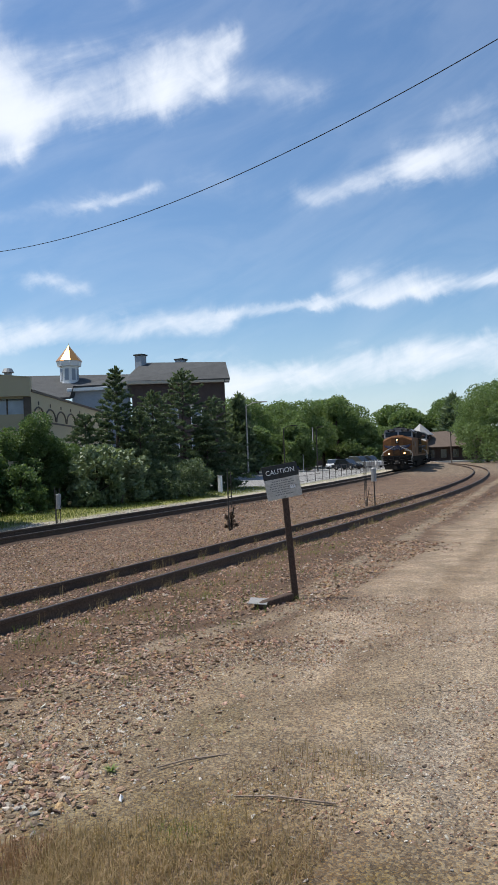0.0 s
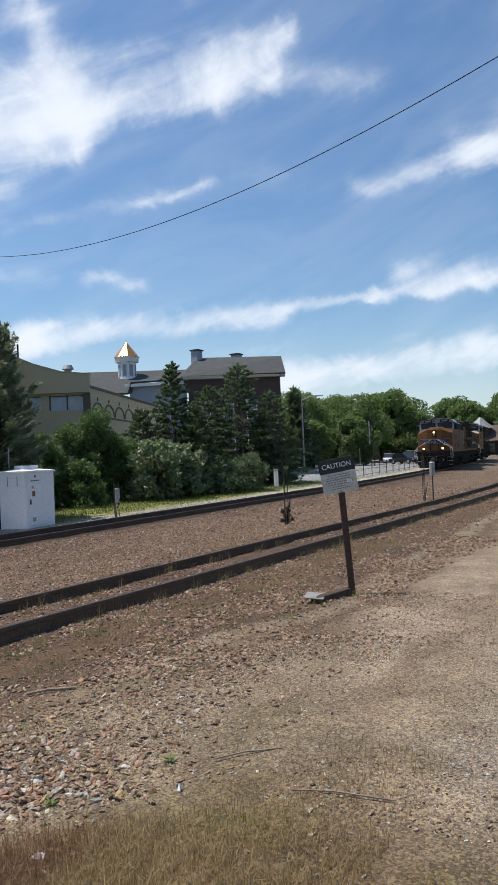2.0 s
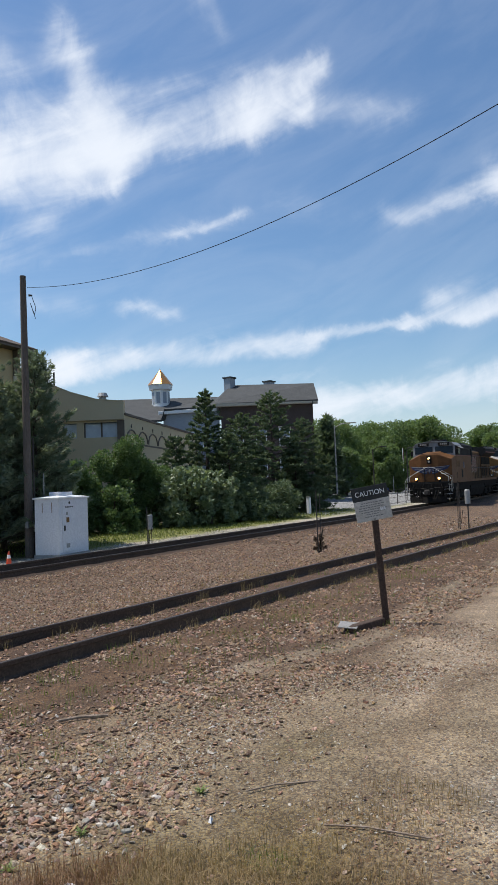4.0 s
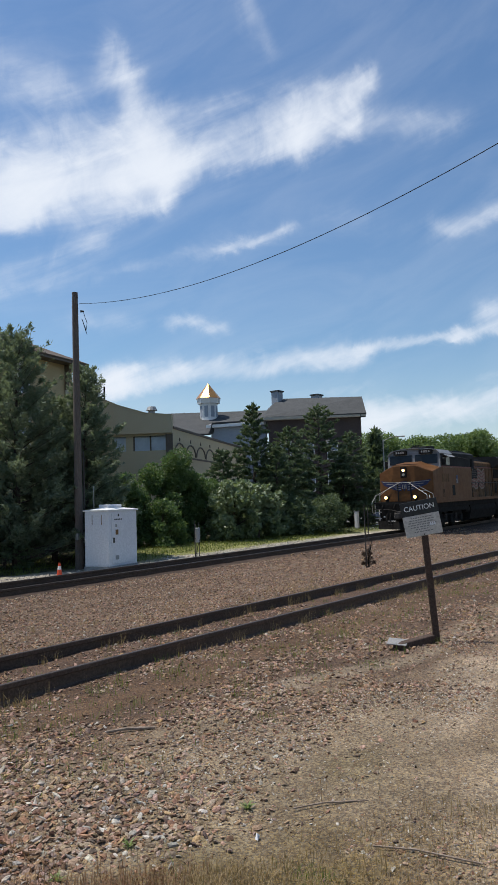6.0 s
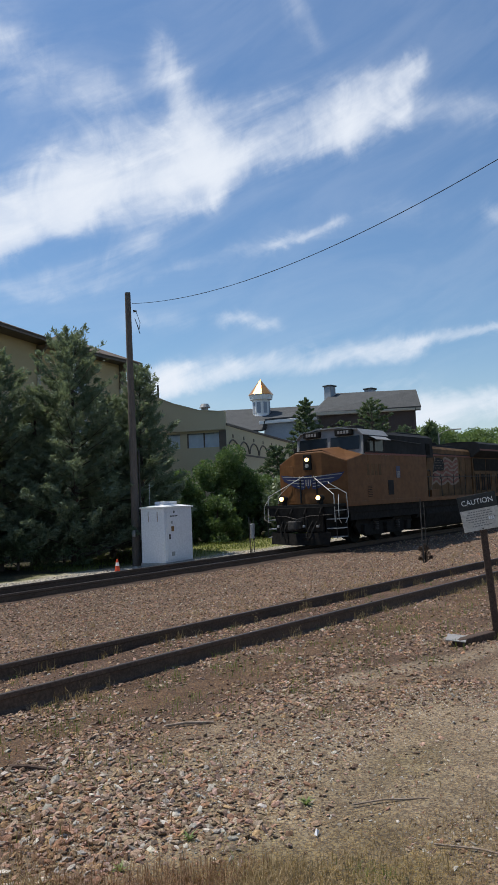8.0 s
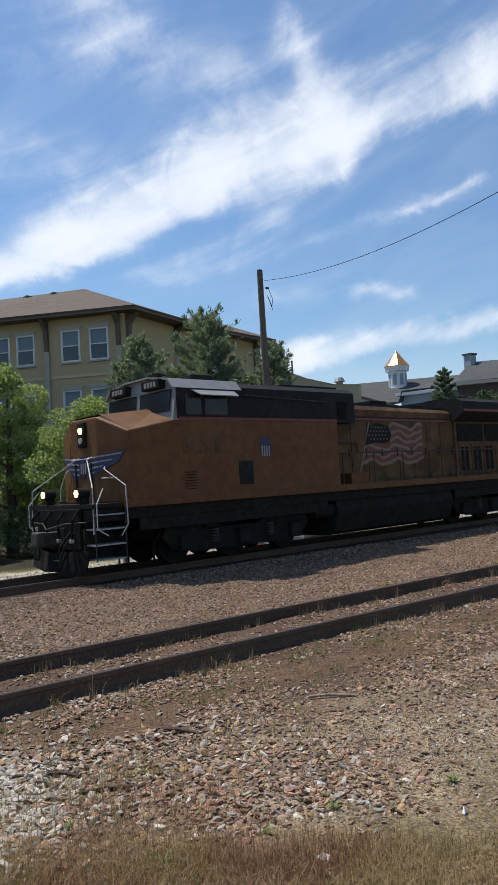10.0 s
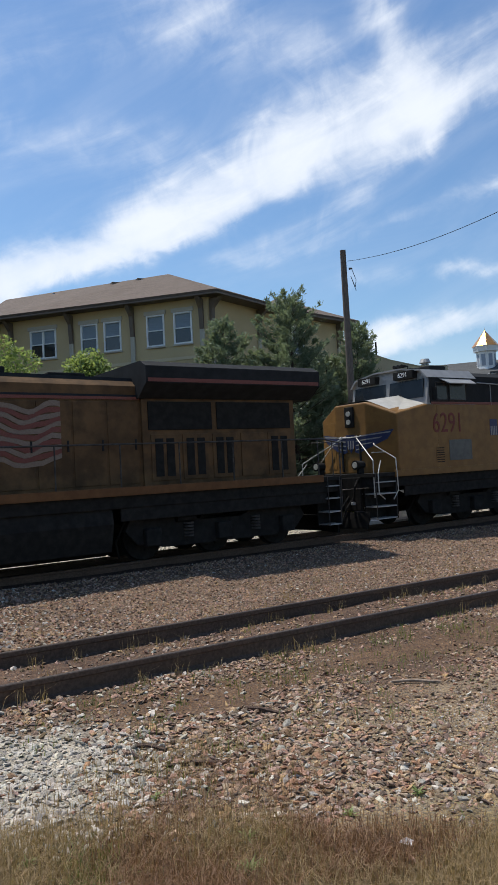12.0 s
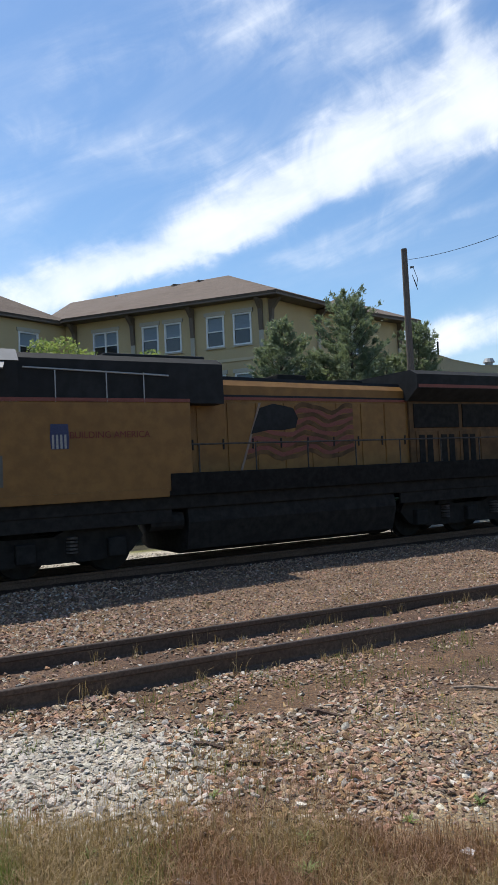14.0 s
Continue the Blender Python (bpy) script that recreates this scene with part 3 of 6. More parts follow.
# ---- loose stones
def blob(seed, levels=1):
    """A knobbly pebble."""
    bm = bmesh.new()
    bmesh.ops.create_icosphere(bm, subdivisions=levels, radius=1)
    rng = np.random.RandomState(seed)
    v = np.array([p.co[:] for p in bm.verts]) * (1 + rng.uniform(-0.5, 0.4, (len(bm.verts), 1)))
    v *= (1, rng.uniform(0.45, 0.9), rng.uniform(0.22, 0.5))
    f = np.array([[q.index for q in p.verts] for p in bm.faces])
    bm.free()
    return v, f


def shard(seed):
    """A coarse eight-sided stone for the middle distance."""
    rng = np.random.RandomState(seed)
    v = np.array([(1, 0, 0), (-1, 0, 0), (0, 1, 0), (0, -1, 0), (0, 0, 1), (0, 0, -1)], float) + rng.uniform(-0.3, 0.3, (6, 3))
    f = np.array([(0, 2, 4), (2, 1, 4), (1, 3, 4), (3, 0, 4), (2, 0, 5), (1, 2, 5), (3, 1, 5), (0, 3, 5)])
    return v * (1, rng.uniform(0.6, 0.95), rng.uniform(0.4, 0.7)), f


PEBBLES = [blob(k) for k in range(8)] + [shard(50 + k) for k in range(8)]


def scatter(name, x, y, size, material, label, sink=0.25, rng=None):
    """Many pebbles lying on the ground, as one object."""
    rng = rng or np.random.RandomState(1)
    z = ground_height(x, y)
    which = rng.randint(0, 8, len(x)) + 8 * ((x > 7.5) | (y > 9) | (size < 0.012))
    V, F, base = [], [], 0
    for k, (v, f) in enumerate(PEBBLES):
        n = np.flatnonzero(which == k)
        if not len(n):
            continue
        a, tip = rng.uniform(0, 6.283, len(n)), rng.normal(0, 0.3, (len(n), 2))
        c, s = np.cos(a)[:, None], np.sin(a)[:, None]
        px, py, pz = v[None, :, 0], v[None, :, 1], v[None, :, 2] + tip[:, :1] * v[None, :, 0] + tip[:, 1:] * v[None, :, 1]
        q = np.stack([c * px - s * py, s * px + c * py, pz + 0 * c], -1) * size[n][:, None, None]
        q += np.stack([x[n], y[n], z[n] + size[n] * (0.45 - sink)], -1)[:, None]
        V.append(q.reshape(-1, 3))
        F.append((f[None] + base + (np.arange(len(n)) * len(v))[:, None, None]).reshape(-1, 3))
        base += len(n) * len(v)
    ob = raw(name, np.concatenate(V), np.concatenate(F), material)
    return tagged(ob, label, "gravel", kind="stuff")


def stones():
    rng = np.random.RandomState(12)

    def field(n, x0, x1, y0, y1, lo, hi, power=2.2):
        x, y = rng.uniform(x0, x1, n), rng.uniform(y0, y1, n)
        return x, y, lo + (hi - lo) * rng.rand(n) ** power
    sets = [field(54000, 0, 9, 3.0, 7.95, 0.008, 0.038, 2.0), field(15000, 9, 20, 4.2, 7.95, 0.013, 0.042), field(3500, 0, 14, 8.1, 9.5, 0.015, 0.04),
            field(56000, 0, 24, 9.65, 16.0, 0.012, 0.037), field(5000, 24, 45, 9.7, 17.5, 0.025, 0.06), field(13000, 18, 46, 3.5, 9.5, 0.018, 0.05), field(34000, 2.5, 12, 0.3, 4.8, 0.006, 0.024, 2.4)]
    x, y, r = [np.concatenate(v) for v in zip(*sets)]
    r = r * (1 + 0.28 * (1 - smooth(x, 3.0, 6.0)))
    _, d1 = offset(NEAR, x, y)
    _, d2 = offset(FAR, x, y)
    road = 1 - smooth(y - np.clip(0.05 * x, 0, 1.6) + 3.2 * smooth(-x, -7.5, -3.5), 2.6, 4.2)
    fine = (1 - smooth(y + 0.35 * x - 7.2 + 0.9 * (rough_field(x, y, 0.8) - 0.5), -0.9, 0.9)) * smooth(x, 3.4, 5.2)
    turf = (y + 0.5 * x < 5.4) & (x < 4.4)
    pale = np.hypot((x - 0.95) / 1.7, (y - 6.1) / 1.25) + 0.4 * (rough_field(x, y, 0.5) - 0.5)
    thin = rng.rand(len(x)) < np.where(d2 > -7, 1.0, np.clip(0.2 + 1.15 * smooth(rough_field(x + 5, y, 1.1) + 0.5 * (rough_field(x, y + 9, 0.4) - 0.5), 0.3, 0.62), 0, 1) * (1 - 0.75 * (1 - smooth(np.abs(d1 + 1.75 + 0.8 * (rough_field(x, y, 1.6) - 0.5)), 0.15, 0.6)))) * (1 - 0.6 * road * (r > 0.02)) * (1 - 0.8 * fine * (r > 0.017))
    thin &= (x < 20) | (d1 > 0) | (rng.rand(len(x)) < 1.05 - smooth(-d1, 1.2, 4.2))
    free = (np.abs(np.abs(d1) - 0.753) > 0.09) & (d2 < -1.3) & thin & ~(turf & (rng.rand(len(x)) < 0.9))
    white = (rng.rand(len(x)) < 0.3 * np.maximum(fine, road) * (r < 0.016)) | (rng.rand(len(x)) < 0.8 * (1 - smooth(pale, 0.5, 1.4))) | (rng.rand(len(x)) < 0.02 + 0.09 * (1 - smooth(x, 3.0, 6.0)))
    a, b = free & ~white, free & white
    scatter("ballast_stones", x[a], y[a], r[a], STONE, "loose brown and grey ballast stones between the rails", rng=rng)
    scatter("limestone_chips", x[b], y[b], r[b] * 1.05, PALE_STONE, "pale broken limestone lying on the gravel", rng=rng)
    n = 6500
    x, y = rng.uniform(-0.8, 3.4, n), rng.uniform(4.5, 7.8, n)
    keep = (np.hypot((x - 0.95) / 1.7, (y - 6.1) / 1.25) + 0.8 * (rough_field(x, y, 0.5) - 0.5) + 0.7 * (rng.rand(n) - 0.5) < 0.9) & (y + 0.5 * x > 5.3)
    scatter("limestone_patch", x[keep], y[keep], rng.uniform(0.012, 0.042, keep.sum()), PALE_STONE, "heap of pale broken limestone beside the track", rng=rng)

    # pale stone of the strip beyond the main line
    n = 9000
    s, d = rng.uniform(-46, -8, n), rng.uniform(1.5, 4.6, n)
    x, y = np.array([along(FAR, a, b)[0][:2] for a, b in zip(s, d)]).T
    keep = rng.rand(n) < 1 - smooth(d - verge_edge(x), -0.6, 0.5)
    scatter("strip_gravel", x[keep], y[keep], rng.uniform(0.014, 0.045, keep.sum()), PALE_STONE, "pale crushed stone beyond the main line", rng=rng)


stones()


# ---- grass
def blades(name, x, y, tall, wide, material, label, rng, category="grass", lean=0.45, base=None):
    """Thin bent blades, two pieces each, as one object."""
    n = len(x)
    z = (ground_height(x, y) if base is None else base) - 0.01
    a, bend = rng.uniform(0, 6.283, n), np.abs(rng.normal(0, lean, n)) * tall
    dx, dy = np.cos(a), np.sin(a)
    sx, sy = -dy * wide / 2, dx * wide / 2
    mid = np.stack([x + dx * bend * 0.3, y + dy * bend * 0.3, z + tall * 0.6], -1)
    top = np.stack([x + dx * bend, y + dy * bend, z + tall * (1 - 0.2 * np.minimum(bend / tall, 1))], -1)
    foot = np.stack([x, y, z], -1)
    side = np.stack([sx, sy, 0 * sx], -1)
    v = np.stack([foot - side, foot + side, mid + side * 0.7, mid - side * 0.7, top + side * 0.12, top - side * 0.12], 1).reshape(-1, 3)
    i = np.arange(n)[:, None] * 6
    f = np.concatenate([i + np.array([[0, 1, 2, 3]]), i + np.array([[3, 2, 4, 5]])])
    return tagged(raw(name, v, f, material), label, category, kind="stuff")


def grasses():
    rng = np.random.RandomState(3)
    n = 190000
    x, y = rng.uniform(-0.5, 5.6, n), rng.uniform(1.6, 5.8, n)
    edge = y + 0.5 * x + 0.6 * (rough_field(x, y, 0.8) - 0.5)
    dens = np.clip(1.1 - smooth(edge, 4.9, 5.7) - 0.95 * smooth(x, 3.0, 4.6), 0.015, 1) * (0.35 + rough_field(x + 4, y, 0.35))
    keep = rng.rand(n) < dens * 0.95 * smooth(y + 0.3 * x + 0.8 * (rough_field(x, y, 0.5) - 0.5), 1.9, 3.0) * smooth(x, -0.5, 0.2)
    x, y = x[keep], y[keep]
    red = rough_field(x + 20, y, 0.7) + 0.3 * rng.rand(len(x)) > 0.7
    green = (rough_field(x + 40, y + 9, 0.5) + 0.25 * rng.rand(len(x)) > 1.0) & ~red
    for pick, material, name, label in ((~red & ~green, GRASS_DRY, "dry_grass", "short dry straw-coloured grass on the gravel"),
                                        (red, GRASS_RED, "rust_coloured_grass", "rust-brown dry grass tufts"),
                                        (green, GRASS_GREEN, "green_grass", "thin green grass among dry turf")):
        k = pick.sum()
        blades(name, x[pick], y[pick], rng.uniform(0.03, 0.14, k) * (1.25 - 0.6 * smooth(x[pick], 2.5, 4.5)), rng.uniform(0.003, 0.006, k), material, label, rng, lean=0.75)
    # tufts along the rails and thin weeds between the stones
    def tufts(name, cx, cy, per, spread, lo, hi, material, label, lean):
        x, y = np.repeat(cx, per) + rng.normal(0, spread, len(cx) * per), np.repeat(cy, per) + rng.normal(0, spread, len(cx) * per)
        size = np.repeat(rng.uniform(0.6, 1.3, len(cx)), per)
        blades(name, x, y, rng.uniform(lo, hi, len(x)) * size, rng.uniform(0.004, 0.009, len(x)), material, label, rng, lean=lean)
    side = np.concatenate([rng.normal(-0.98, 0.07, 110), rng.normal(0.98, 0.1, 110), rng.normal(-0.55, 0.1, 70), rng.normal(0.5, 0.12, 70), rng.uniform(1.2, 3.4, 120)])
    tufts("trackside_weeds", rng.uniform(0, 40, len(side)), 8.78 + side, 14, 0.05, 0.06, 0.24, GRASS_DRY, "thin dry weed tufts along the siding rails", 0.5)
    tufts("trackside_greens", rng.uniform(0, 36, 130), 8.78 + rng.choice((-1.0, 1.05, 0.3, -0.4), 130) + rng.normal(0, 0.15, 130), 12, 0.05, 0.04, 0.17, GRASS_GREEN, "grey-green weed tufts along the siding rails", 0.7)
    c = np.concatenate([rng.uniform((2, 4.6), (14, 7.6), (110, 2)), np.c_[rng.uniform(1, 20, 110), rng.normal(6.9, 0.45, 110)]])
    tufts("gravel_weeds", c[:, 0], c[:, 1], 16, 0.09, 0.03, 0.15, GRASS_GREEN, "sparse grey-green weeds growing in the gravel", 0.65)
    # verge beyond the main line
    n = 26000
    s, d = rng.uniform(-28, 9, n), rng.uniform(2.6, 10.0, n)
    x, y = np.array([along(FAR, a, b)[0][:2] for a, b in zip(s, d)]).T
    keep = rng.rand(n) < smooth(d + 1.2 * (rough_field(x, y, 1.2) - 0.5) - verge_edge(x), 0.0, 0.9)
    k = keep.sum()
    blades("verge_grass", x[keep], y[keep], rng.uniform(0.05, 0.17, k), rng.uniform(0.012, 0.03, k), GRASS_GREEN, "uneven green verge grass below the trees", rng)


grasses()


def rosette(x, y, size, seed):
    """A low weed: a ring of bent leaves."""
    rng = np.random.RandomState(seed)
    plant = thing("weed", pose(x, y, float(ground_height(x, y)) - 0.005), "bright green spiky weed growing in dry turf", "weed", "green weeds in the turf")
    V, F = [], []
    for k in range(26):
        a, up, r = rng.uniform(0, 6.283), rng.uniform(0.3, 1.25), size * rng.uniform(0.6, 1)
        d, side = np.array([math.cos(a), math.sin(a), 0]), np.array([-math.sin(a), math.cos(a), 0]) * size * 0.07
        p = [d * 0.0, d * r * 0.45 * math.cos(up) + (0, 0, r * 0.5 * math.sin(up)), d * r * math.cos(up * 0.7) + (0, 0, r * 0.75 * math.sin(up))]
        b = len(V)
        V += [p[0] - side * 0.5, p[0] + side * 0.5, p[1] + side, p[1] - side, p[2] + side * 0.1, p[2] - side * 0.1]
        F += [(b, b + 1, b + 2, b + 3), (b + 3, b + 2, b + 4, b + 5)]
    raw("leaf_rosette", V, F, LEAF_LIGHT if size < 0.2 else GRASS_GREEN, plant)


for k, (x, y, r) in enumerate([(2.38, 4.05, 0.11), (2.16, 4.95, 0.10), (3.11, 3.94, 0.09), (3.69, 3.89, 0.09), (1.15, 4.6, 0.10), (2.2, 3.75, 0.14), (4.6, 3.55, 0.1)]):
    rosette(x, y, r, k)


# ---- the train
def fold(bm):
    """Lays flat work onto the nose: a middle plane with two swept-back facets."""
    for y in (-0.6, 0.6):
        bmesh.ops.bisect_plane(bm, geom=bm.verts[:] + bm.edges[:] + bm.faces[:], plane_co=(0, y, 0), plane_no=(0, 1, 0))
    for v in bm.verts:
        v.co.x += -0.3 + max(abs(v.co.y) - 0.6, 0) / 3
    return bm


def wing_emblem(parent, x):
    """Blue wings with pale bars about a small striped shield, on the flat nose."""
    for side in (-1, 1):
        bm = slab([(side * 0.16, 2.54), (side * 0.2, 2.70), (side * 1.42, 2.86), (side * 1.22, 2.58), (side * 0.72, 2.36), (side * 0.3, 2.20), (side * 0.16, 2.24)], "x", x - 0.006, x)
        wing = part("wing_emblem", fold(bm), BLUE, parent, "blue painted wing")
        for k in range(4):
            z, y0, y1 = 2.745 - 0.13 * k, 0.2, 1.34 - 0.27 * k
            bm = slab([(side * y0, z - 0.06), (side * y0, z - 0.02), (side * y1, z + 0.055 - 0.01 * k), (side * (y1 - 0.06), z + 0.015 - 0.01 * k)], "x", x - 0.011, x - 0.005)
            part("wing_bar", fold(bm), DULL_WHITE, wing, "pale wing bar")
    shield = part("shield_emblem", fold(slab([(-0.17, 2.78), (0.17, 2.78), (0.18, 2.5), (0.0, 2.22), (-0.18, 2.5)], "x", x - 0.010, x - 0.001)), BLUE, parent, "small blue shield")
    for k in range(3):
        part("shield_stripe", slab([(-0.12 + 0.1 * k, 2.36), (-0.08 + 0.1 * k, 2.33), (-0.08 + 0.1 * k, 2.6), (-0.12 + 0.1 * k, 2.6)], "x", x - 0.315, x - 0.309), DULL_WHITE, shield)


def truck(parent, x):
    """A three-axle bogie: side frames, springs, brake gear and three wheelsets. Returns the wheelsets and where they sit."""
    bogie = part("truck_frame", box(x - 2.35, -0.55, 0.62, x + 2.35, 0.55, 0.86, 0.04), BLACK, parent, "black three-axle truck")
    for side in (-1, 1):
        y = side * 1.08
        outline = [(x - 2.6, 0.72), (x - 2.45, 0.95), (x - 1.0, 0.98), (x - 0.6, 0.82), (x + 0.6, 0.82), (x + 1.0, 0.98), (x + 2.45, 0.95), (x + 2.6, 0.72), (x + 2.3, 0.42), (x + 1.6, 0.3), (x - 1.6, 0.3), (x - 2.3, 0.42)]
        frame_ob = part("side_frame", slab(outline, "y", y - 0.06, y + 0.06), BLACK, bogie)
        for k in (-1, 0, 1):
            xw = x + 1.95 * k
            part("axle_box", box(xw - 0.2, y - 0.12 + 0.1 * side, 0.36, xw + 0.2, y + 0.12 + 0.1 * side, 0.74, 0.03), BLACK, bogie)
            if k < 1:
                bm = bmesh.new()
                for j in range(5):
                    rod((xw + 0.98, y + 0.1 * side, 0.50 + 0.065 * j), (xw + 0.98, y + 0.1 * side, 0.54 + 0.065 * j), 0.12, 0.12, 10, bm)
                part("coil_spring", bm, STEEL, bogie)
        part("brake_cylinder", rod((x - 1.3, y + 0.1 * side, 0.9), (x - 0.8, y + 0.1 * side, 0.9), 0.09), BLACK, bogie)
        part("sand_pipe", pipe([(x - 2.5, y, 1.0), (x - 2.72, y - 0.2 * side, 0.5), (x - 2.6, y - 0.3 * side, 0.12)], 0.025), BLACK, bogie)
    sets = []
    for k in (-1, 0, 1):
        xw = x + 1.95 * k
        bm = rod((0, -0.8, 0), (0, 0.8, 0), 0.09, 0.09, 10)
        for side in (-1, 1):
            rod((0, side * 0.69, 0), (0, side * 0.82, 0), 0.53, 0.51, 28, bm)
            rod((0, side * 0.66, 0), (0, side * 0.69, 0), 0.56, 0.56, 28, bm)
            rod((0, side * 0.82, 0), (0, side * 0.86, 0), 0.14, 0.12, 12, bm)
            for j in range(6):
                a = j * math.pi / 3
                rod((0.32 * math.cos(a), side * 0.82, 0.32 * math.sin(a)), (0.32 * math.cos(a), side * 0.832, 0.32 * math.sin(a)), 0.05, 0.05, 6, bm)
        sets.append((part("wheelset", bm, BLACK, bogie, "dark steel wheels on their axle"), xw))
    return sets


def ladder(parent, x, side, long, z0=0.38, z1=1.6):
    """Corner steps with their side plates."""
    y0, y1 = side * 1.08, side * 1.5
    flight = part("step_well", box(x + long - 0.02, min(y0, y1), z0, x + long + 0.01, max(y0, y1), z1), BLACK, parent, "black corner step well")
    for k in range(4):
        z = z0 + 0.02 + 0.31 * k
        part("step_tread", box(x + 0.02, min(y0, y1), z, x + long - 0.02, max(y0, y1), z + 0.03), GALV, flight)
    part("step_side", box(x, y0 - 0.012, z0, x + long, y0 + 0.012, z1 - 0.05), BLACK, flight)
    for dx in (0.02, long - 0.02):
        part("step_hanger", rod((x + dx, y1, z0), (x + dx, y1, z1), 0.012), STEEL, flight)


def locomotive(name, label, yellow, lit, number):
    """A wide-nosed diesel freight engine. Its x runs back from the nose, z up from the rail head. Returns it and its wheelsets."""
    loco = thing(name, Matrix(), label, "locomotive", "locomotives of the freight train")
    # frame and deck
    part("underframe", box(-1.0, -1.42, 1.18, 20.0, 1.42, 1.5, 0.03), BLACK, loco, "black underframe")
    sooty = SOOT_SHADE if lit else yellow
    deck = slab([(-1.05, -1.5), (20.05, -1.5), (20.05, 1.5), (-1.05, 1.5)], "z", 1.5, 1.6)
    part("deck", deck, BLACK, loco, "dark walkway deck")
    for side in (-1, 1):
        part("deck_edge", box(-0.2, side * 1.5 - 0.02, 1.47, 6.8 if number else 19.4, side * 1.5 + 0.02, 1.66, 0.006), yellow, loco, "yellow deck edge stripe")
    # nose: upright front with a gabled top that climbs back to the windscreen
    w, p = 1.5, 0.0
    front = [(0, -w, 1.6), (-0.3, -0.6, 1.6), (-0.3, 0.6, 1.6), (0, w, 1.6), (0, w, 3.3), (-0.3, 0.6, 3.67), (-0.3, -0.6, 3.67), (0, -w, 3.3)]
    rear = [(1.75, -w, 1.6), (1.75, w, 1.6), (1.75, w, 3.62), (1.75, 0.5, 3.86), (1.75, -0.5, 3.86), (1.75, -w, 3.62)]
    bm = solid(front + rear, [(1, 2, 5, 6), (0, 1, 6, 7), (2, 3, 4, 5), (0, 1, 2, 3, 9, 8), (8, 9, 10, 11, 12, 13), (0, 7, 13, 8), (3, 9, 10, 4), (7, 6, 12, 13), (6, 5, 11, 12), (5, 4, 10, 11)])
    bmesh.ops.bevel(bm, geom=[e for e in bm.edges], offset=0.035, segments=2, affect="EDGES", profile=0.5)
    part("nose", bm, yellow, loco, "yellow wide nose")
    rows = []
    for k in (0.07, 0.97):
        rows += [tuple(f + (r - f) * k for f, r in zip(front[q], rear[s])) for q, s in ((7, 5), (6, 4), (5, 3), (4, 2))]
    rows = [(x, y * 0.93, z + 0.035) for x, y, z in rows]
    bm = solid(rows, [(0, 1, 5, 4), (1, 2, 6, 5), (2, 3, 7, 6)])
    # grey top panel, painted paler on the second engine for the sun on it
    part("anti_glare_panel", bm, PALE_GREY if not lit else yellow, loco, "sunlit top of the nose")
    part("nose_door", fold(box(-0.012, 0.66, 1.75, 0.0, 1.26, 3.2, 0.004)), yellow, loco)
    for y in (-0.36, 0.36):
        part("nose_rib", box(-0.345, y - 0.03, 1.65, -0.3, y + 0.03, 2.6, 0.01), ROOF_GREY, loco, "dark upright rib")
    part("grab_iron", fold(pipe([(-0.02, -1.15, 2.2), (-0.09, -1.15, 2.2), (-0.09, -0.8, 2.2), (-0.02, -0.8, 2.2)], 0.014)), BRIGHT, loco)
    wing_emblem(loco, -0.016)
    # headlight cluster in the nose and ditch lights on the deck
    lamp = part("headlight_housing", box(-0.37, -0.17, 3.0, -0.28, 0.17, 3.6, 0.02), BLACK, loco, "black headlight housing")
    for z in (3.44, 3.19):
        part("headlight_lens", rod((-0.40, 0, z - 0.02), (-0.36, 0, z - 0.02), 0.075, 0.085, 16), LAMP_LIT if lit and z > 3.3 else LAMP_OFF, lamp)
    for y in (-0.8, 0.8):
        part("ditch_light_bracket", box(-0.92, y - 0.05, 1.6, -0.72, y + 0.05, 1.76, 0.01), BLACK, loco)
        dl = part("ditch_light", rod((-1.02, y, 1.86), (-0.72, y, 1.86), 0.14, 0.11, 16), BLACK, loco, "black ditch light can")
        part("ditch_light_lens", rod((-1.035, y, 1.86), (-1.015, y, 1.86), 0.09, 0.09, 16), LAMP_LIT if lit else LAMP_OFF, dl)
    # cab
    shell = [(1.32, -1.5, 3.55), (1.32, 1.5, 3.55), (1.45, 1.5, 4.24), (1.46, 1.28, 4.47), (1.46, 0.5, 4.60), (1.46, -0.5, 4.60), (1.46, -1.28, 4.47), (1.45, -1.5, 4.24)]
    back = [(3.6, y, z) for _, y, z in shell]
    n = len(shell)
    bm = solid(shell + back, [tuple(range(n)), tuple(range(n, 2 * n))] + [(i, (i + 1) % n, (i + 1) % n + n, i + n) for i in range(n)])
    part("cab_upper", bm, GREY_PAINT, loco, "grey cab front and roof")
    part("cab_roof", slab([(-1.53, 4.22), (-1.30, 4.49), (-0.5, 4.625), (0.5, 4.625), (1.30, 4.49), (1.53, 4.22), (1.48, 4.22), (1.27, 4.44), (0.5, 4.575), (-0.5, 4.575), (-1.27, 4.44), (-1.48, 4.22)], "x", 1.34, 3.62), GREY_PAINT, loco, "pale sunlit cab roof")
    for side in (-1, 1):
        y0, y1 = sorted((side * 0.09, side * 1.36))
        pane = [(1.345, y0, 3.74), (1.345, y1, 3.74), (1.42, y1, 4.2), (1.42, y0, 4.2)]
        bm = solid([(x - 0.02, y, z) for x, y, z in pane] + pane, [(0, 1, 2, 3), (4, 5, 6, 7), (0, 1, 5, 4), (1, 2, 6, 5), (2, 3, 7, 6), (3, 0, 4, 7)])
        ws = part("windscreen", bm, CAB_GLASS, loco, "dark windscreen pane")
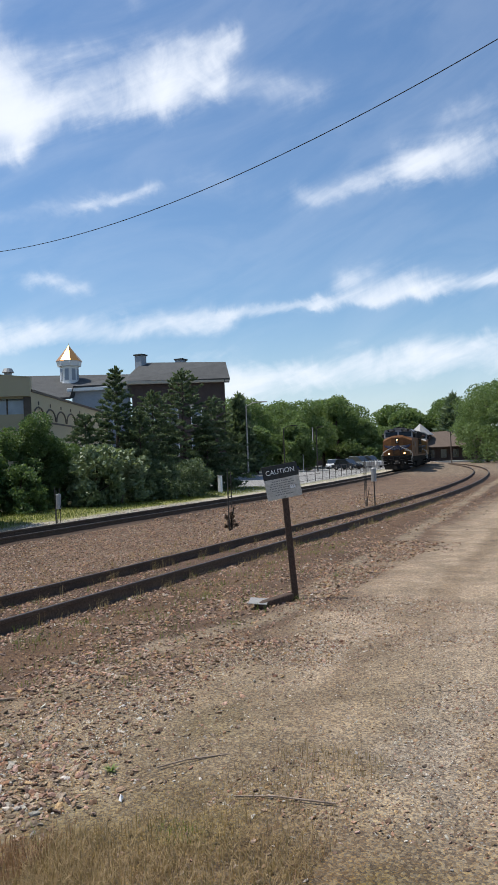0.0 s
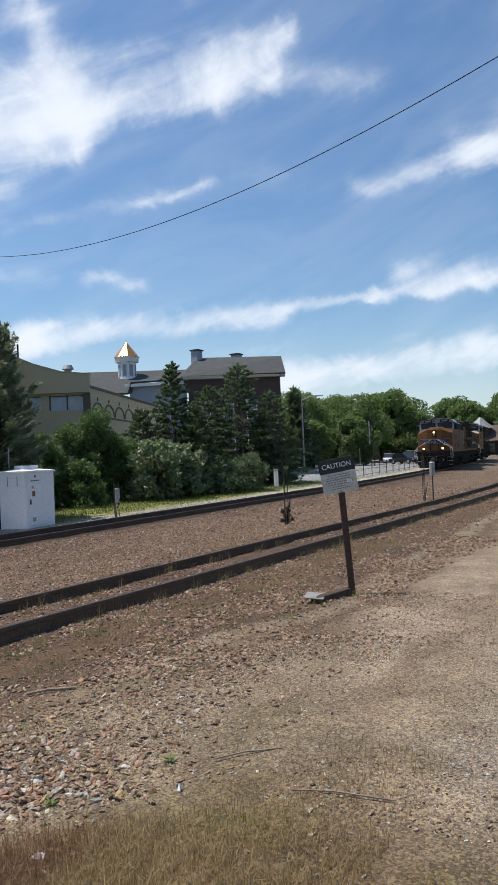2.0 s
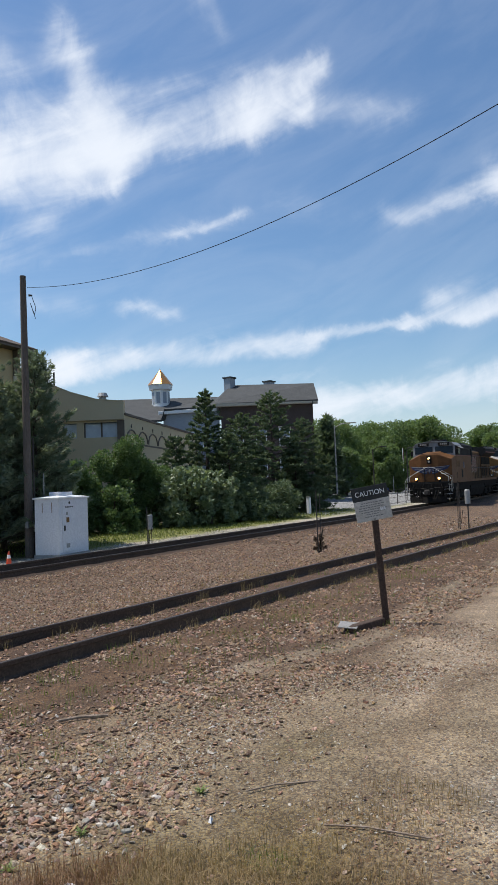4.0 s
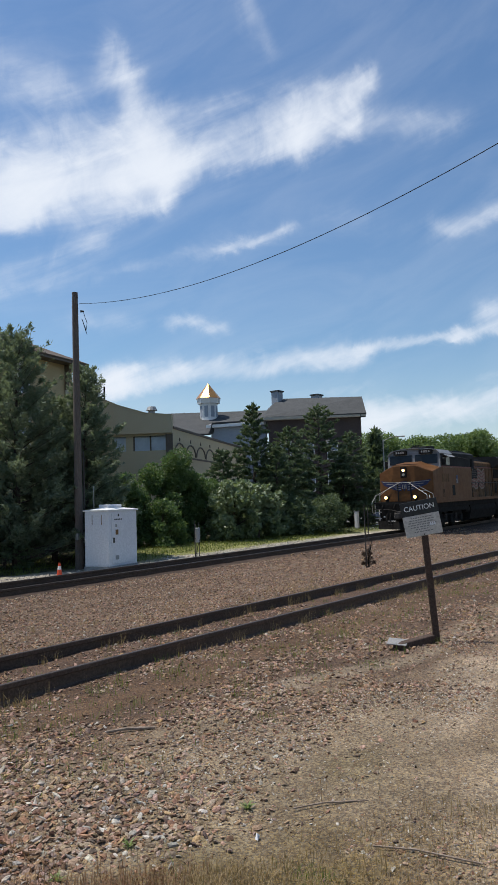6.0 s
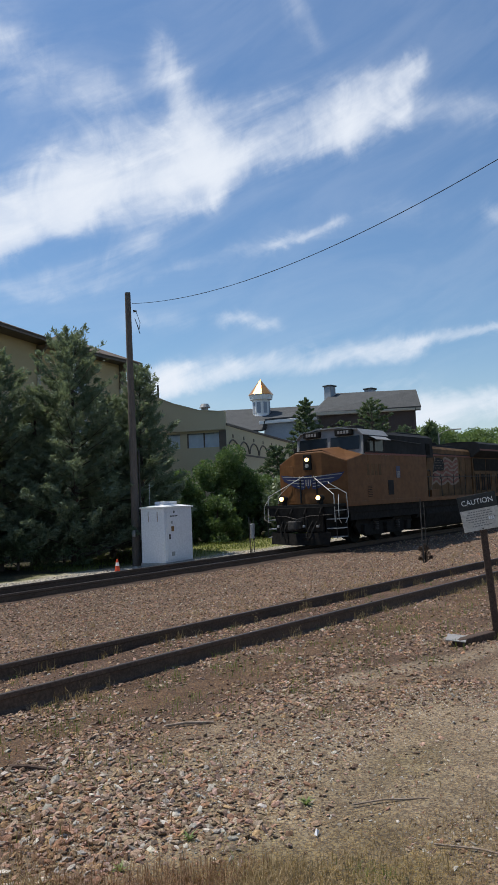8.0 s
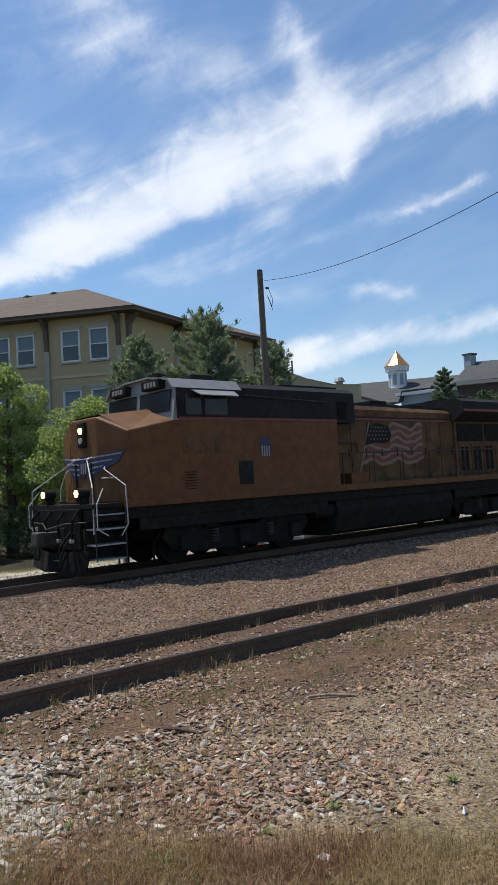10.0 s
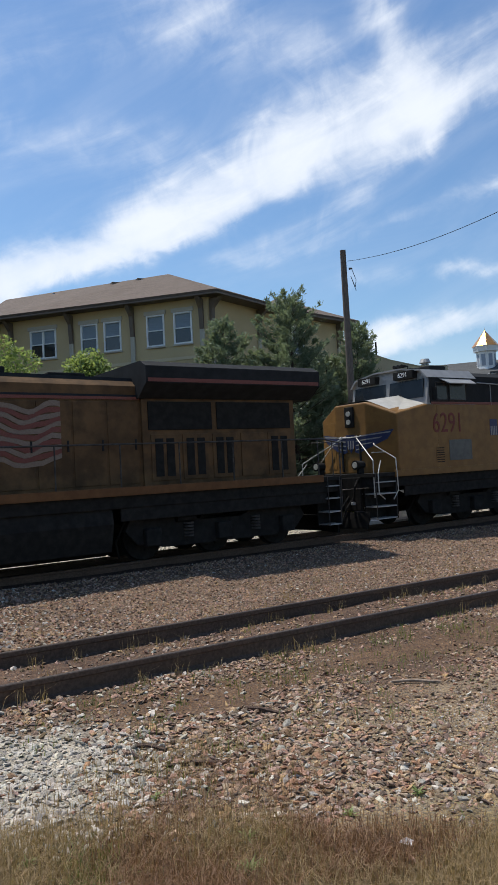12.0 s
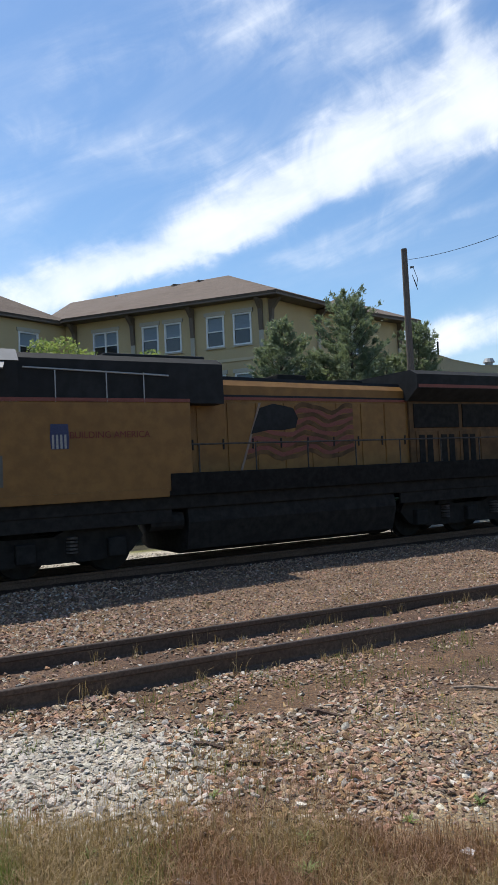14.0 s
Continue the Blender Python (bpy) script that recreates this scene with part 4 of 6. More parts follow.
        part("wiper", pipe([(1.29, side * 0.75, 3.70), (1.30, side * 0.5, 3.86)], 0.012), BLACK, ws)
        nb = part("number_board", box(1.24, side * 0.36, 4.25, 1.46, side * 1.1, 4.5, 0.015), BLACK, loco, "black number board")
        turn = Matrix(((0, 0, -1, 1.235), (-1, 0, 0, side * 0.73), (0, 1, 0, 4.375), (0, 0, 0, 1)))
        if number:
            lettering("board_number", number, 0.2, turn, WHITE, nb, "white number on black")
        else:
            for k in range(4):
                part("board_bar", box(1.23, side * 0.73 - 0.25 + 0.13 * k, 4.31, 1.24, side * 0.73 - 0.16 + 0.13 * k, 4.44), DULL_WHITE, nb)
        # side of the cab: dark band with sliding windows and a sunshade
        y = side * 1.5
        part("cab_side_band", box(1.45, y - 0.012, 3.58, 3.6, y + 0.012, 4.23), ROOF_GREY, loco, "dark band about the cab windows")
        for x0, x1 in ((1.72, 2.22), (2.34, 3.1)):
            win = part("side_window", box(x0, y - 0.022, 3.66, x1, y + 0.022, 4.08, 0.008), CAB_GLASS, loco, "dark cab side window")
            part("window_frame", pipe([(x0, y + 0.022 * side, 3.66), (x0, y + 0.022 * side, 4.08), (x1, y + 0.022 * side, 4.08), (x1, y + 0.022 * side, 3.66), (x0, y + 0.022 * side, 3.66)], 0.012, 4), STEEL, win)
        shade = solid([(1.9, y, 4.2), (3.35, y, 4.2), (3.25, y + side * 0.3, 4.04), (2.0, y + side * 0.3, 4.04)], [(0, 1, 2, 3)])
        bmesh.ops.solidify(shade, geom=shade.faces[:], thickness=0.02)
        part("sunshade", shade, GREY_PAINT, loco, "grey sunshade over the cab window")
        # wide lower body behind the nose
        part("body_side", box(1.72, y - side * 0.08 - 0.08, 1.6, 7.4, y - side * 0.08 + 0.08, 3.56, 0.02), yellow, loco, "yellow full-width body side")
        part("red_stripe", box(1.5, y - 0.013, 3.555, 7.4, y + 0.013, 3.615), FADED_RED, loco, "faded red stripe")
        part("battery_door", box(2.2 if number else 3.4, y - 0.012, 1.85, 3.25 if number else 3.9, y + 0.012, 2.48, 0.006), DOOR_GREY if number else ROOF_GREY, loco, "dull grey equipment door")
        gr = part("louvre_panel", box(1.6, y - 0.006, 1.78, 1.98, y + 0.006, 2.3), yellow, loco)
        for k in range(7):
            part("louvre", box(1.62, y - 0.01, 1.81 + 0.07 * k, 1.96, y + 0.01, 1.835 + 0.07 * k), BLACK, gr)
        part("mirror", box(1.5, y + side * 0.05, 3.65, 1.53, y + side * 0.22, 3.95, 0.01), BLACK, loco, "black cab mirror")
        sx = 1 if side < 0 else -1
        base = Matrix(((sx, 0, 0, 2.2), (0, 0, side, side * 1.49), (0, 1, 0, 2.98), (0, 0, 0, 1)))
        base.translation.y = side * 1.508
        if number:
            lettering("road_number", number, 0.86, base, NUMBER_RED, loco, "large red number", 0.82)
            t = base.copy()
            t.translation = (5.5, side * 1.508, 2.86)
            lettering("slogan", "BUILDING AMERICA", 0.2, t, NUMBER_RED, loco, "dark red slogan lettering")
        else:
            for k in range(4):
                part("number_bar", box(1.6 + 0.34 * k, side * 1.5 - 0.006, 2.7, 1.83 + 0.34 * k, side * 1.5 + 0.006, 3.18), SOOT_SHADE, loco, "faded dark number bar")
        sh = part("side_shield", slab([(4.22, 3.1), (4.58, 3.1), (4.6, 2.8), (4.58, 2.58), (4.22, 2.58), (4.2, 2.8)], "y", side * 1.495, side * 1.507), BLUE, loco, "blue and white shield")
        for k in range(4):
            part("shield_stripe", box(4.24 + 0.085 * k, side * 1.507 - 0.004, 2.59, 4.285 + 0.085 * k, side * 1.507 + 0.004, 2.88), DULL_WHITE, sh)
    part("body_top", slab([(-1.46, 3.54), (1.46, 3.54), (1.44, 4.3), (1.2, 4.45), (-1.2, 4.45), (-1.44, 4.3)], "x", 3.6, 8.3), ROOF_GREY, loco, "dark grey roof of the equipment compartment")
    part("grid_blower_hatch", box(5.6, -1.0, 4.43, 8.1, 1.0, 4.56, 0.04), ROOF_GREY, loco)
    for side in (-1, 1):
        for x in (4.35, 5.45, 6.3) if number else ():
            part("roof_strut", rod((x, side * 1.5, 4.06), (x, side * 1.5, 3.55), 0.014, 0.014, 6), GALV, loco)
        if number:
            # long black box over the deck edge, beside the hood
            part("walkway_duct", box(6.85, side * 1.46 - 0.06, 1.48, 19.4, side * 1.43 + 0.05, 1.98, 0.02), DEEP_BLACK, loco, "black strip along the walkway edge")
        else:
            part("walkway_box", box(8.05, side * 1.2 - 0.2, 1.6, 8.9, side * 1.2 + 0.2, 2.0, 0.02), yellow, loco, "yellow box on the walkway")
            part("compartment_vent", box(7.5, side * 1.44 - 0.03, 3.62, 7.95, side * 1.44 + 0.03, 4.05, 0.01), DEEP_BLACK, loco, "black square vent")
            part("hood_conduit", pipe([(7.5, side * 1.02, 3.55), (7.9, side * 1.04, 2.98), (8.75, side * 1.04, 2.96), (8.85, side * 1.04, 2.9), (8.87, side * 1.04, 2.62)], 0.022), STEEL, loco)
        part("roof_conduit", pipe([(3.7, side * 1.49, 4.1), (6.9, side * 1.49, 4.02)], 0.016), GALV if number else STEEL, loco)
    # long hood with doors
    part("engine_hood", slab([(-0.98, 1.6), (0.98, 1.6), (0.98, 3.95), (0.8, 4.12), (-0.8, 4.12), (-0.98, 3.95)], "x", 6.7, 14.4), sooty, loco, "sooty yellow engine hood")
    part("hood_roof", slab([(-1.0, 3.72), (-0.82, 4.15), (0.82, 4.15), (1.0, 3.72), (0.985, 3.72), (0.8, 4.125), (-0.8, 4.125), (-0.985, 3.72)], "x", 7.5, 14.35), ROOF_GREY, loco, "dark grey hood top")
    for side in (-1, 1):
        y = side * 0.985
        for k in range(9):
            x = 7.0 + 0.82 * k
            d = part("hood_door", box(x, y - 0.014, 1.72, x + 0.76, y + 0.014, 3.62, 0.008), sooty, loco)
            part("door_latch", box(x + 0.66, y + side * 0.014, 2.5, x + 0.70, y + side * 0.035, 2.75), ROOF_GREY, d)
        # painted flag: leaning staff, starry canton and stripes that billow twice
        flag = part("flag_field", slab([(9.28, 2.86), (9.42, 3.2), (9.55, 3.5), (9.95, 3.6), (10.3, 3.55), (10.55, 3.5), (10.68, 3.25), (10.6, 3.0), (10.2, 2.94), (9.8, 2.95)], "y", y + side * 0.012, y + side * 0.028), ROOF_GREY, loco, "faded painted flag")
        part("flag_staff", slab([(8.86, 1.75), (8.92, 1.75), (9.6, 3.62), (9.54, 3.62)], "y", y + side * 0.012, y + side * 0.026), FADED_WHITE, flag, "pale flag staff")
        if lit:
            for k in range(24):
                u, w = 9.5 + 0.17 * (k % 6) + 0.08 * (k // 6 % 2), 3.44 - 0.13 * (k // 6)
                part("flag_star", box(u, y + side * 0.026, w, u + 0.045, y + side * 0.032, w + 0.045), FADED_WHITE, flag)
        for k in range(11):
            pts_top, pts_low = [], []
            for j in range(17):
                x0 = 10.6 if k < 5 else 9.1 + 0.05 * (10 - k)
                x = x0 + (12.45 - x0) * j / 16
                wave = 0.09 * math.sin((x - 9.2) * 4.4) + 0.03 * math.sin((x - 9.2) * 9.0 + k)
                pts_top.append((x, 3.55 - 0.118 * k + wave))
                pts_low.append((x, 3.55 - 0.118 * k + wave - 0.112))
            part("flag_stripe", slab(pts_top + pts_low[::-1], "y", y + side * 0.014, y + side * 0.024), FADED_RED if k % 2 else SOOT_SHADE if number else FADED_WHITE, flag)
        part("hood_stripe", box(6.7, y - 0.018, 3.66, 14.4, y + 0.018, 3.72), FADED_RED, loco, "faded red stripe")
        # walkway rail
        posts = [(x, side * 1.46, 1.6) for x in (7.6, 9.1, 10.6, 12.1, 13.6, 15.1, 16.6, 18.1, 19.3)]
        rail_ob = part("handrail", pipe([(7.2, side * 1.46, 2.62), (19.5, side * 1.46, 2.62)], 0.02), STEEL, loco, "dark walkway handrail")
        for q in posts:
            part("handrail_post", rod(q, (q[0], q[1], 2.62), 0.018), STEEL, rail_ob)
    part("exhaust_chimney", box(10.6, -0.35, 4.12, 11.5, 0.35, 4.42, 0.03), BLACK, loco, "sooty exhaust stack")
    part("hood_vent", box(12.4, -0.5, 4.12, 13.3, 0.5, 4.3, 0.04), BLACK, loco)
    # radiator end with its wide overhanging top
    part("radiator_body", slab([(-1.05, 1.6), (1.05, 1.6), (1.05, 3.75), (-1.05, 3.75)], "x", 14.4, 18.9), SOOT_SHADE, loco, "sooty yellow radiator compartment, darker for the overhang's shade")
    part("radiator_top", slab([(-1.1, 3.68), (-1.5, 3.98), (-1.5, 4.36), (-1.25, 4.5), (1.25, 4.5), (1.5, 4.36), (1.5, 3.98), (1.1, 3.68)], "x", 14.3, 19.45), ROOF_GREY, loco, "wide dark overhanging radiator top")
    for side in (-1, 1):
        part("radiator_stripe", box(14.35, side * 1.5 - 0.012, 4.0, 19.4, side * 1.5 + 0.012, 4.08), FADED_RED, loco, "faded red stripe")
        for x0, x1 in ((14.55, 16.3), (16.45, 18.75)):
            part("radiator_intake", box(x0, side * 1.05 - 0.03, 2.95, x1, side * 1.05 + 0.03, 3.62, 0.01), BLACK, loco, "black radiator screen")
        for k in range(5):
            x = 14.6 + 0.85 * k
            d = part("screen_door", box(x, side * 1.05 - 0.025, 1.75, x + 0.72, side * 1.05 + 0.025, 2.85, 0.008), SOOT_SHADE, loco)
            if k not in (3,):
                part("door_screen", box(x + 0.1, side * 1.075 - 0.012, 1.85, x + 0.31, side * 1.075 + 0.012, 2.75), BLACK, d)
                part("door_screen", box(x + 0.4, side * 1.075 - 0.012, 1.85, x + 0.61, side * 1.075 + 0.012, 2.75), BLACK, d)
    for k in range(3):
        part("radiator_fan", rod((15.4 + 1.6 * k, 0, 4.5), (15.4 + 1.6 * k, 0, 4.58), 0.65, 0.65, 24), BLACK, loco)
    # below the deck
    part("fuel_tank", slab([(-1.35, 1.18), (-1.42, 0.9), (-1.25, 0.34), (-0.9, 0.22), (0.9, 0.22), (1.25, 0.34), (1.42, 0.9), (1.35, 1.18)], "x", 7.3, 13.4), BLACK, loco, "black fuel tank")
    part("air_reservoir", rod((6.4, -1.2, 0.95), (7.2, -1.2, 0.95), 0.18, 0.18, 12), BLACK, loco)
    # black skirts added under the frame to stand for the shade below it
    for side in (-1, 1):
        for x0, x1 in ((0.3, 6.9), (13.6, 19.6)):
            part("equipment_skirt", box(x0, side * 1.36 - 0.03, 0.93, x1, side * 1.36 + 0.03, 1.2, 0.01), BLACK, loco, "black skirt added for the dark gap below the deck")
    wheels = truck(loco, 3.7) + truck(loco, 16.4)
    # pilot, coupler, hoses and corner steps at both ends
    for x, way in ((-1.05, -1), (20.05, 1)):
        # end plate, draft gear pocket and a narrow plough over the rails
        part("end_plate", box(x - 0.04, -1.02, 0.62, x + 0.04, 1.02, 1.5, 0.02), DEEP_BLACK, loco, "black end plate")
        bm = solid([(x, -1.3, 0.62), (x + way * 0.3, 0, 0.58), (x, 1.3, 0.62), (x + way * 0.08, -1.25, 0.16), (x + way * 0.42, 0, 0.14), (x + way * 0.08, 1.25, 0.16)],
                   [(0, 1, 4, 3), (1, 2, 5, 4)])
        bmesh.ops.solidify(bm, geom=bm.faces[:], thickness=0.05)
        part("pilot_plow", bm, DEEP_BLACK, loco, "black pilot plough")
        part("draft_pocket", box(x + way * 0.04 - 0.02, -0.34, 0.66, x + way * 0.04 + 0.06, 0.34, 1.08, 0.03), BLACK, loco, "dark draft gear pocket")
        part("uncoupling_lever", pipe([(x + way * 0.1, -1.4, 1.2), (x + way * 0.16, -0.5, 1.16), (x + way * 0.4, -0.1, 1.06), (x + way * 0.16, 0.5, 1.16), (x + way * 0.1, 1.4, 1.2)], 0.014), STEEL, loco, "dark uncoupling lever")
        for y in (-0.95, -0.3, 0.3, 0.95):
            hs = part("jumper_cable", pipe([(x + way * 0.04, y, 1.45), (x + way * 0.2, y * 1.03, 1.25), (x + way * 0.17, y * 0.9, 0.85)], 0.03), DEEP_BLACK, loco)
            part("glad_hand", box(x + way * 0.17 - 0.05, y * 0.9 - 0.04, 0.78, x + way * 0.17 + 0.05, y * 0.9 + 0.04, 0.86, 0.012), GALV, hs, "bright hose coupling")
        cp = part("coupler", box(x + way * 0.02 - 0.0, -0.13, 0.72, x + way * 0.55, 0.13, 1.0, 0.03), STEEL, loco, "rusty steel coupler")
        part("coupler_knuckle", box(x + way * 0.45, -0.2, 0.70, x + way * 0.68, 0.14, 1.02, 0.05), STEEL, cp)
        for y in (-0.75, -0.55, 0.55, 0.75):
            part("brake_hose", pipe([(x, y, 1.0), (x + way * 0.28, y * 0.95, 0.72), (x + way * 0.34, y * 0.8, 0.4), (x + way * 0.42, y * 0.6, 0.42)], 0.028), BLACK, loco)
        for side in (-1, 1):
            ladder(loco, x + (0.05 if way < 0 else -0.52), side, 0.84 if way < 0 else 0.46)
            if way < 0:
                part("corner_handrail", pipe([(-0.3, side * 0.22, 2.74), (-0.4, side * 0.3, 2.68), (-0.98, side * 1.44, 1.97), (-1.0, side * 1.46, 0.95)], 0.016), BRIGHT, loco, "pale sloping handrail")
                part("corner_handrail", pipe([(-0.22, side * 0.8, 2.5), (-0.3, side * 0.88, 2.42), (-0.14, side * 1.5, 2.0), (-0.14, side * 1.54, 1.1), (-0.3, side * 1.5, 0.88)], 0.016), BRIGHT, loco, "pale sloping handrail")
                part("side_grab", pipe([(x + 0.3, side * 1.5, 1.95), (x + 0.05, side * 1.62, 1.6), (x + 0.05, side * 1.62, 1.05), (x + 0.4, side * 1.5, 0.9)], 0.014), BRIGHT, loco, "pale bent grab rail")
            else:
                part("corner_handrail", pipe([(x, side * 1.47, 0.85), (x, side * 1.47, 2.5), (x - 0.6, side * 1.47, 2.62)], 0.02), STEEL, loco)
        part("end_rail", pipe([(x, -1.2, 1.6), (x, -1.2, 2.55), (x, -0.4, 2.55)] if way > 0 else [(-0.3, -0.4, 2.74), (-0.42, -0.38, 2.7), (-0.42, 0.38, 2.7), (-0.3, 0.4, 2.74)], 0.014), BRIGHT if way < 0 else STEEL, loco)
    # roof fittings
    hn = part("horn", box(2.2, -0.2, 4.65, 2.5, 0.2, 4.72, 0.01), BLACK, loco, "black air horn")
    for y in (-0.15, 0.0, 0.15):
        part("horn_bell", rod((2.2, y, 4.78), (1.9, y, 4.78), 0.02, 0.06, 10), BLACK, hn)
    part("roof_air_conditioner", box(2.75, -0.55, 4.62, 3.5, 0.55, 4.78, 0.03), ROOF_GREY, loco)
    part("antenna", rod((3.2, 0.7, 4.58), (3.2, 0.7, 4.95), 0.012), BLACK, loco)
    # the sides stand a little wider, and the cab and roof a little higher, than the drawing
    def lift(x, z):
        z += 0.1 * min(max((z - 0.55) / 0.6, 0.0), 1.0)
        return z + (0.17 if x < 8.4 else 0.05) * min(max((z - 3.6) / 0.6, 0.0), 1.0)

    for ob in loco.children_recursive:
        if not ob.name.startswith("wheelset"):
            if ob.matrix_basis.is_identity:
                ob.data.transform(Matrix.Diagonal((1, 1.10, 1, 1)))
                for v in ob.data.vertices:
                    v.co.z = lift(v.co.x, v.co.z)
            else:
                ob.location.y *= 1.10
                ob.location.z = lift(ob.location.x, ob.location.z)
    return loco, wheels


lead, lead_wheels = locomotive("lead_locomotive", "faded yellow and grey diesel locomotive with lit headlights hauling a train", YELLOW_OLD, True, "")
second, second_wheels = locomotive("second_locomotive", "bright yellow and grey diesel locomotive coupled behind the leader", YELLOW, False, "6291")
COUPLED = 22.3


def nose_place(t):
    """How far past the start of the bend the leader's nose stands."""
    u = t - 9.0
    return -27.921 - 7.9989 * u - 0.01628 * u * u + 0.00452 * u ** 3


def on_rails(s):
    (a, _), (b, _) = along(FAR, s + 3.7), along(FAR, s + 16.4)
    d = b - a
    turn = Euler((0, -math.asin(d.z / d.length), math.atan2(d.y, d.x))).to_matrix().to_4x4()
    return Matrix.Translation(a) @ turn @ Matrix.Translation((-3.7, 0, 0))


def motions():
    for engine, wheels, back_by in ((lead, lead_wheels, 0.0), (second, second_wheels, COUPLED)):
        walk(engine, [(k / 4, on_rails(nose_place(k / 4) + back_by)) for k in range(57)])
        for wheel, x in wheels:
            walk(wheel, [(k / 15, pose(x, 0, 0.53, 0, -math.degrees((nose_place(0) - nose_place(k / 15)) / 0.53), 0)) for k in range(211)])
    heading = pose(0, 0, 0, 0, -20, -44)
    mid = [(t, Matrix.Translation(BIRD_AT + BIRD_SPEED * (t - 5.2)) @ heading) for t in (4.8, 5.0, 5.2, 5.4, 5.6)]
    walk(flyer, [(0.0, Matrix.Translation((-12, 44, 9)) @ heading)] + mid + [(14.0, Matrix.Translation((75, -45, 70)) @ heading)])


# ---- beside the line
def stand(x, y, turn=0.0, sink=0.01):
    """A pose on the ground."""
    return pose(x, y, float(ground_height(x, y)) - sink, 0, 0, turn)


def at_dir(az, d, z=0.0):
    """A place at an azimuth (degrees from +x) and distance from the camera."""
    return Vector((d * math.cos(radians(az)), d * math.sin(radians(az)), z))


def caution_sign():
    """A leaning wooden post with a two-part board."""
    base, top = Vector((11.47, 4.87, -0.25)), Vector((11.385, 4.99, 2.0))
    sign = thing("caution_sign", Matrix(), "leaning wooden post with a weathered black and white caution board", "sign")
    up = (top - base).normalized()
    right = Vector((0.23, -0.53, 0.05)).normalized()
    right = (right - up * right.dot(up)).normalized()
    out = right.cross(up)
    m = Matrix(((right.x, up.x, out.x, base.x), (right.y, up.y, out.y, base.y), (right.z, up.z, out.z, base.z), (0, 0, 0, 1)))
    part("post", box(-0.055, 0, -0.045, 0.055, 2.12, 0.045, 0.012), DARK_WOOD, sign, "dark creosoted wooden post", m)
    # board: x across, y up, z towards the camera
    bm_m = m @ pose(0.0, 1.80, 0.05, 0, 0, 5.5)
    head = part("header_panel", box(-0.30, 0.315, 0, 0.30, 0.545, 0.012, 0.004), BLACK_SIGN, sign, "black header panel", bm_m)
    lettering("header_letters", "CAUTION", 0.118, pose(0, 0.427, 0.014), WHITE, head, "white letters", 0.93)
    panel = part("text_panel", box(-0.295, -0.03, 0.001, 0.295, 0.312, 0.011, 0.004), SIGN_WHITE, sign, "weathered white text panel", bm_m)
    rng = random.Random(4)
    for k in range(7):
        w = (0.17, 0.2, 0.22, 0.23, 0.2, 0.12, 0.15)[k]
        x = -w
        while x < w - 0.03:
            step = rng.uniform(0.02, 0.05)
            part("text_bar", box(x, 0.262 - 0.038 * k, 0.011, min(x + step, w), 0.278 - 0.038 * k, 0.0125), SIGN_INK, panel)
            x += step + 0.012
    for k in range(3):
        part("paint_mark", box(0.12 + 0.032 * k, 0.115, 0.011, 0.142 + 0.032 * k, 0.165, 0.013), PAPER, panel, "white paint mark")
    for y in (0.02, 0.43):
        part("bolt", rod((0, y - 0.03, 0.01), (0, y - 0.03, 0.02), 0.012), STEEL, sign, "", bm_m)


caution_sign()


def fallen_timber():
    t = thing("fallen_timber", stand(11.4, 4.93, 0, 0.02), "dark rotting timber lying beside the sign post with a pale plate", "timber")
    part("beam", box(0.0, -0.08, 0, 0.86, 0.08, 0.15, 0.025), DARK_WOOD, t, "", pose(0, 0, 0, 0, 2, 165))
    part("splinter", box(0.1, -0.03, 0, 0.42, 0.03, 0.05, 0.012), DARK_WOOD, t, "", pose(-0.35, -0.02, 0, 0, 0, 140))
    part("plate", box(-0.2, -0.15, 0, 0.2, 0.15, 0.014, 0.004), DULL_WHITE, t, "pale flat plate on the beam's end", pose(-0.70, 0.27, 0.115, 5, -3, 20))


fallen_timber()


def utility_pole():
    x, y = 19.05, 22.55
    p = thing("utility_pole", stand(x, y), "tall weathered wooden utility pole beside the railway", "utility pole")
    part("pole", rod((0, 0, -0.3), (-0.05, 0.04, 10.96), 0.17, 0.115, 16), POLE_WOOD, p)
    part("conduit", rod((0.2, -0.08, 0), (0.18, -0.08, 4.6), 0.035), STEEL, p, "dark conduit pipe")
    part("meter_box", box(0.12, -0.25, 1.0, 0.3, -0.1, 1.25, 0.02), GALV, p, "small grey meter box")
    part("meter_box", box(-0.25, -0.2, 1.15, -0.15, -0.05, 1.4, 0.02), GALV, p, "small grey meter box")
    ins = part("insulator", rod((0.1, -0.1, 10.2), (0.2, -0.2, 10.2), 0.05, 0.03), STEEL, p)
    part("hanging_lead", pipe([(0.2, -0.15, 10.2), (0.36, -0.2, 9.75), (0.3, -0.2, 9.45), (0.16, -0.12, 9.9), (0.34, -0.2, 9.3)], 0.012), BLACK, p, "dangling black lead")
    # overhead wire sagging towards the camera's side of the line
    a, b, sag = Vector((19.05, 22.4, 10.25)), Vector((11.27, -6.0, 11.0)), 1.925
    pts = [a.lerp(b, k / 40) - Vector((0, 0, sag * 4 * (k / 40) * (1 - k / 40))) for k in range(41)]
    ring = [(0.009 * math.cos(k * math.pi / 3), 0.009 * math.sin(k * math.pi / 3)) for k in range(6)]
    verts = [(q.x + u, q.y, q.z + w) for q in pts for u, w in ring]
    faces = [(6 * k + j, 6 * k + (j + 1) % 6, 6 * k + 6 + (j + 1) % 6, 6 * k + 6 + j) for k in range(len(pts) - 1) for j in range(6)]
    tagged(raw("overhead_wire", verts, faces, BLACK), "thin black overhead wire from the wooden pole", "wire")


utility_pole()


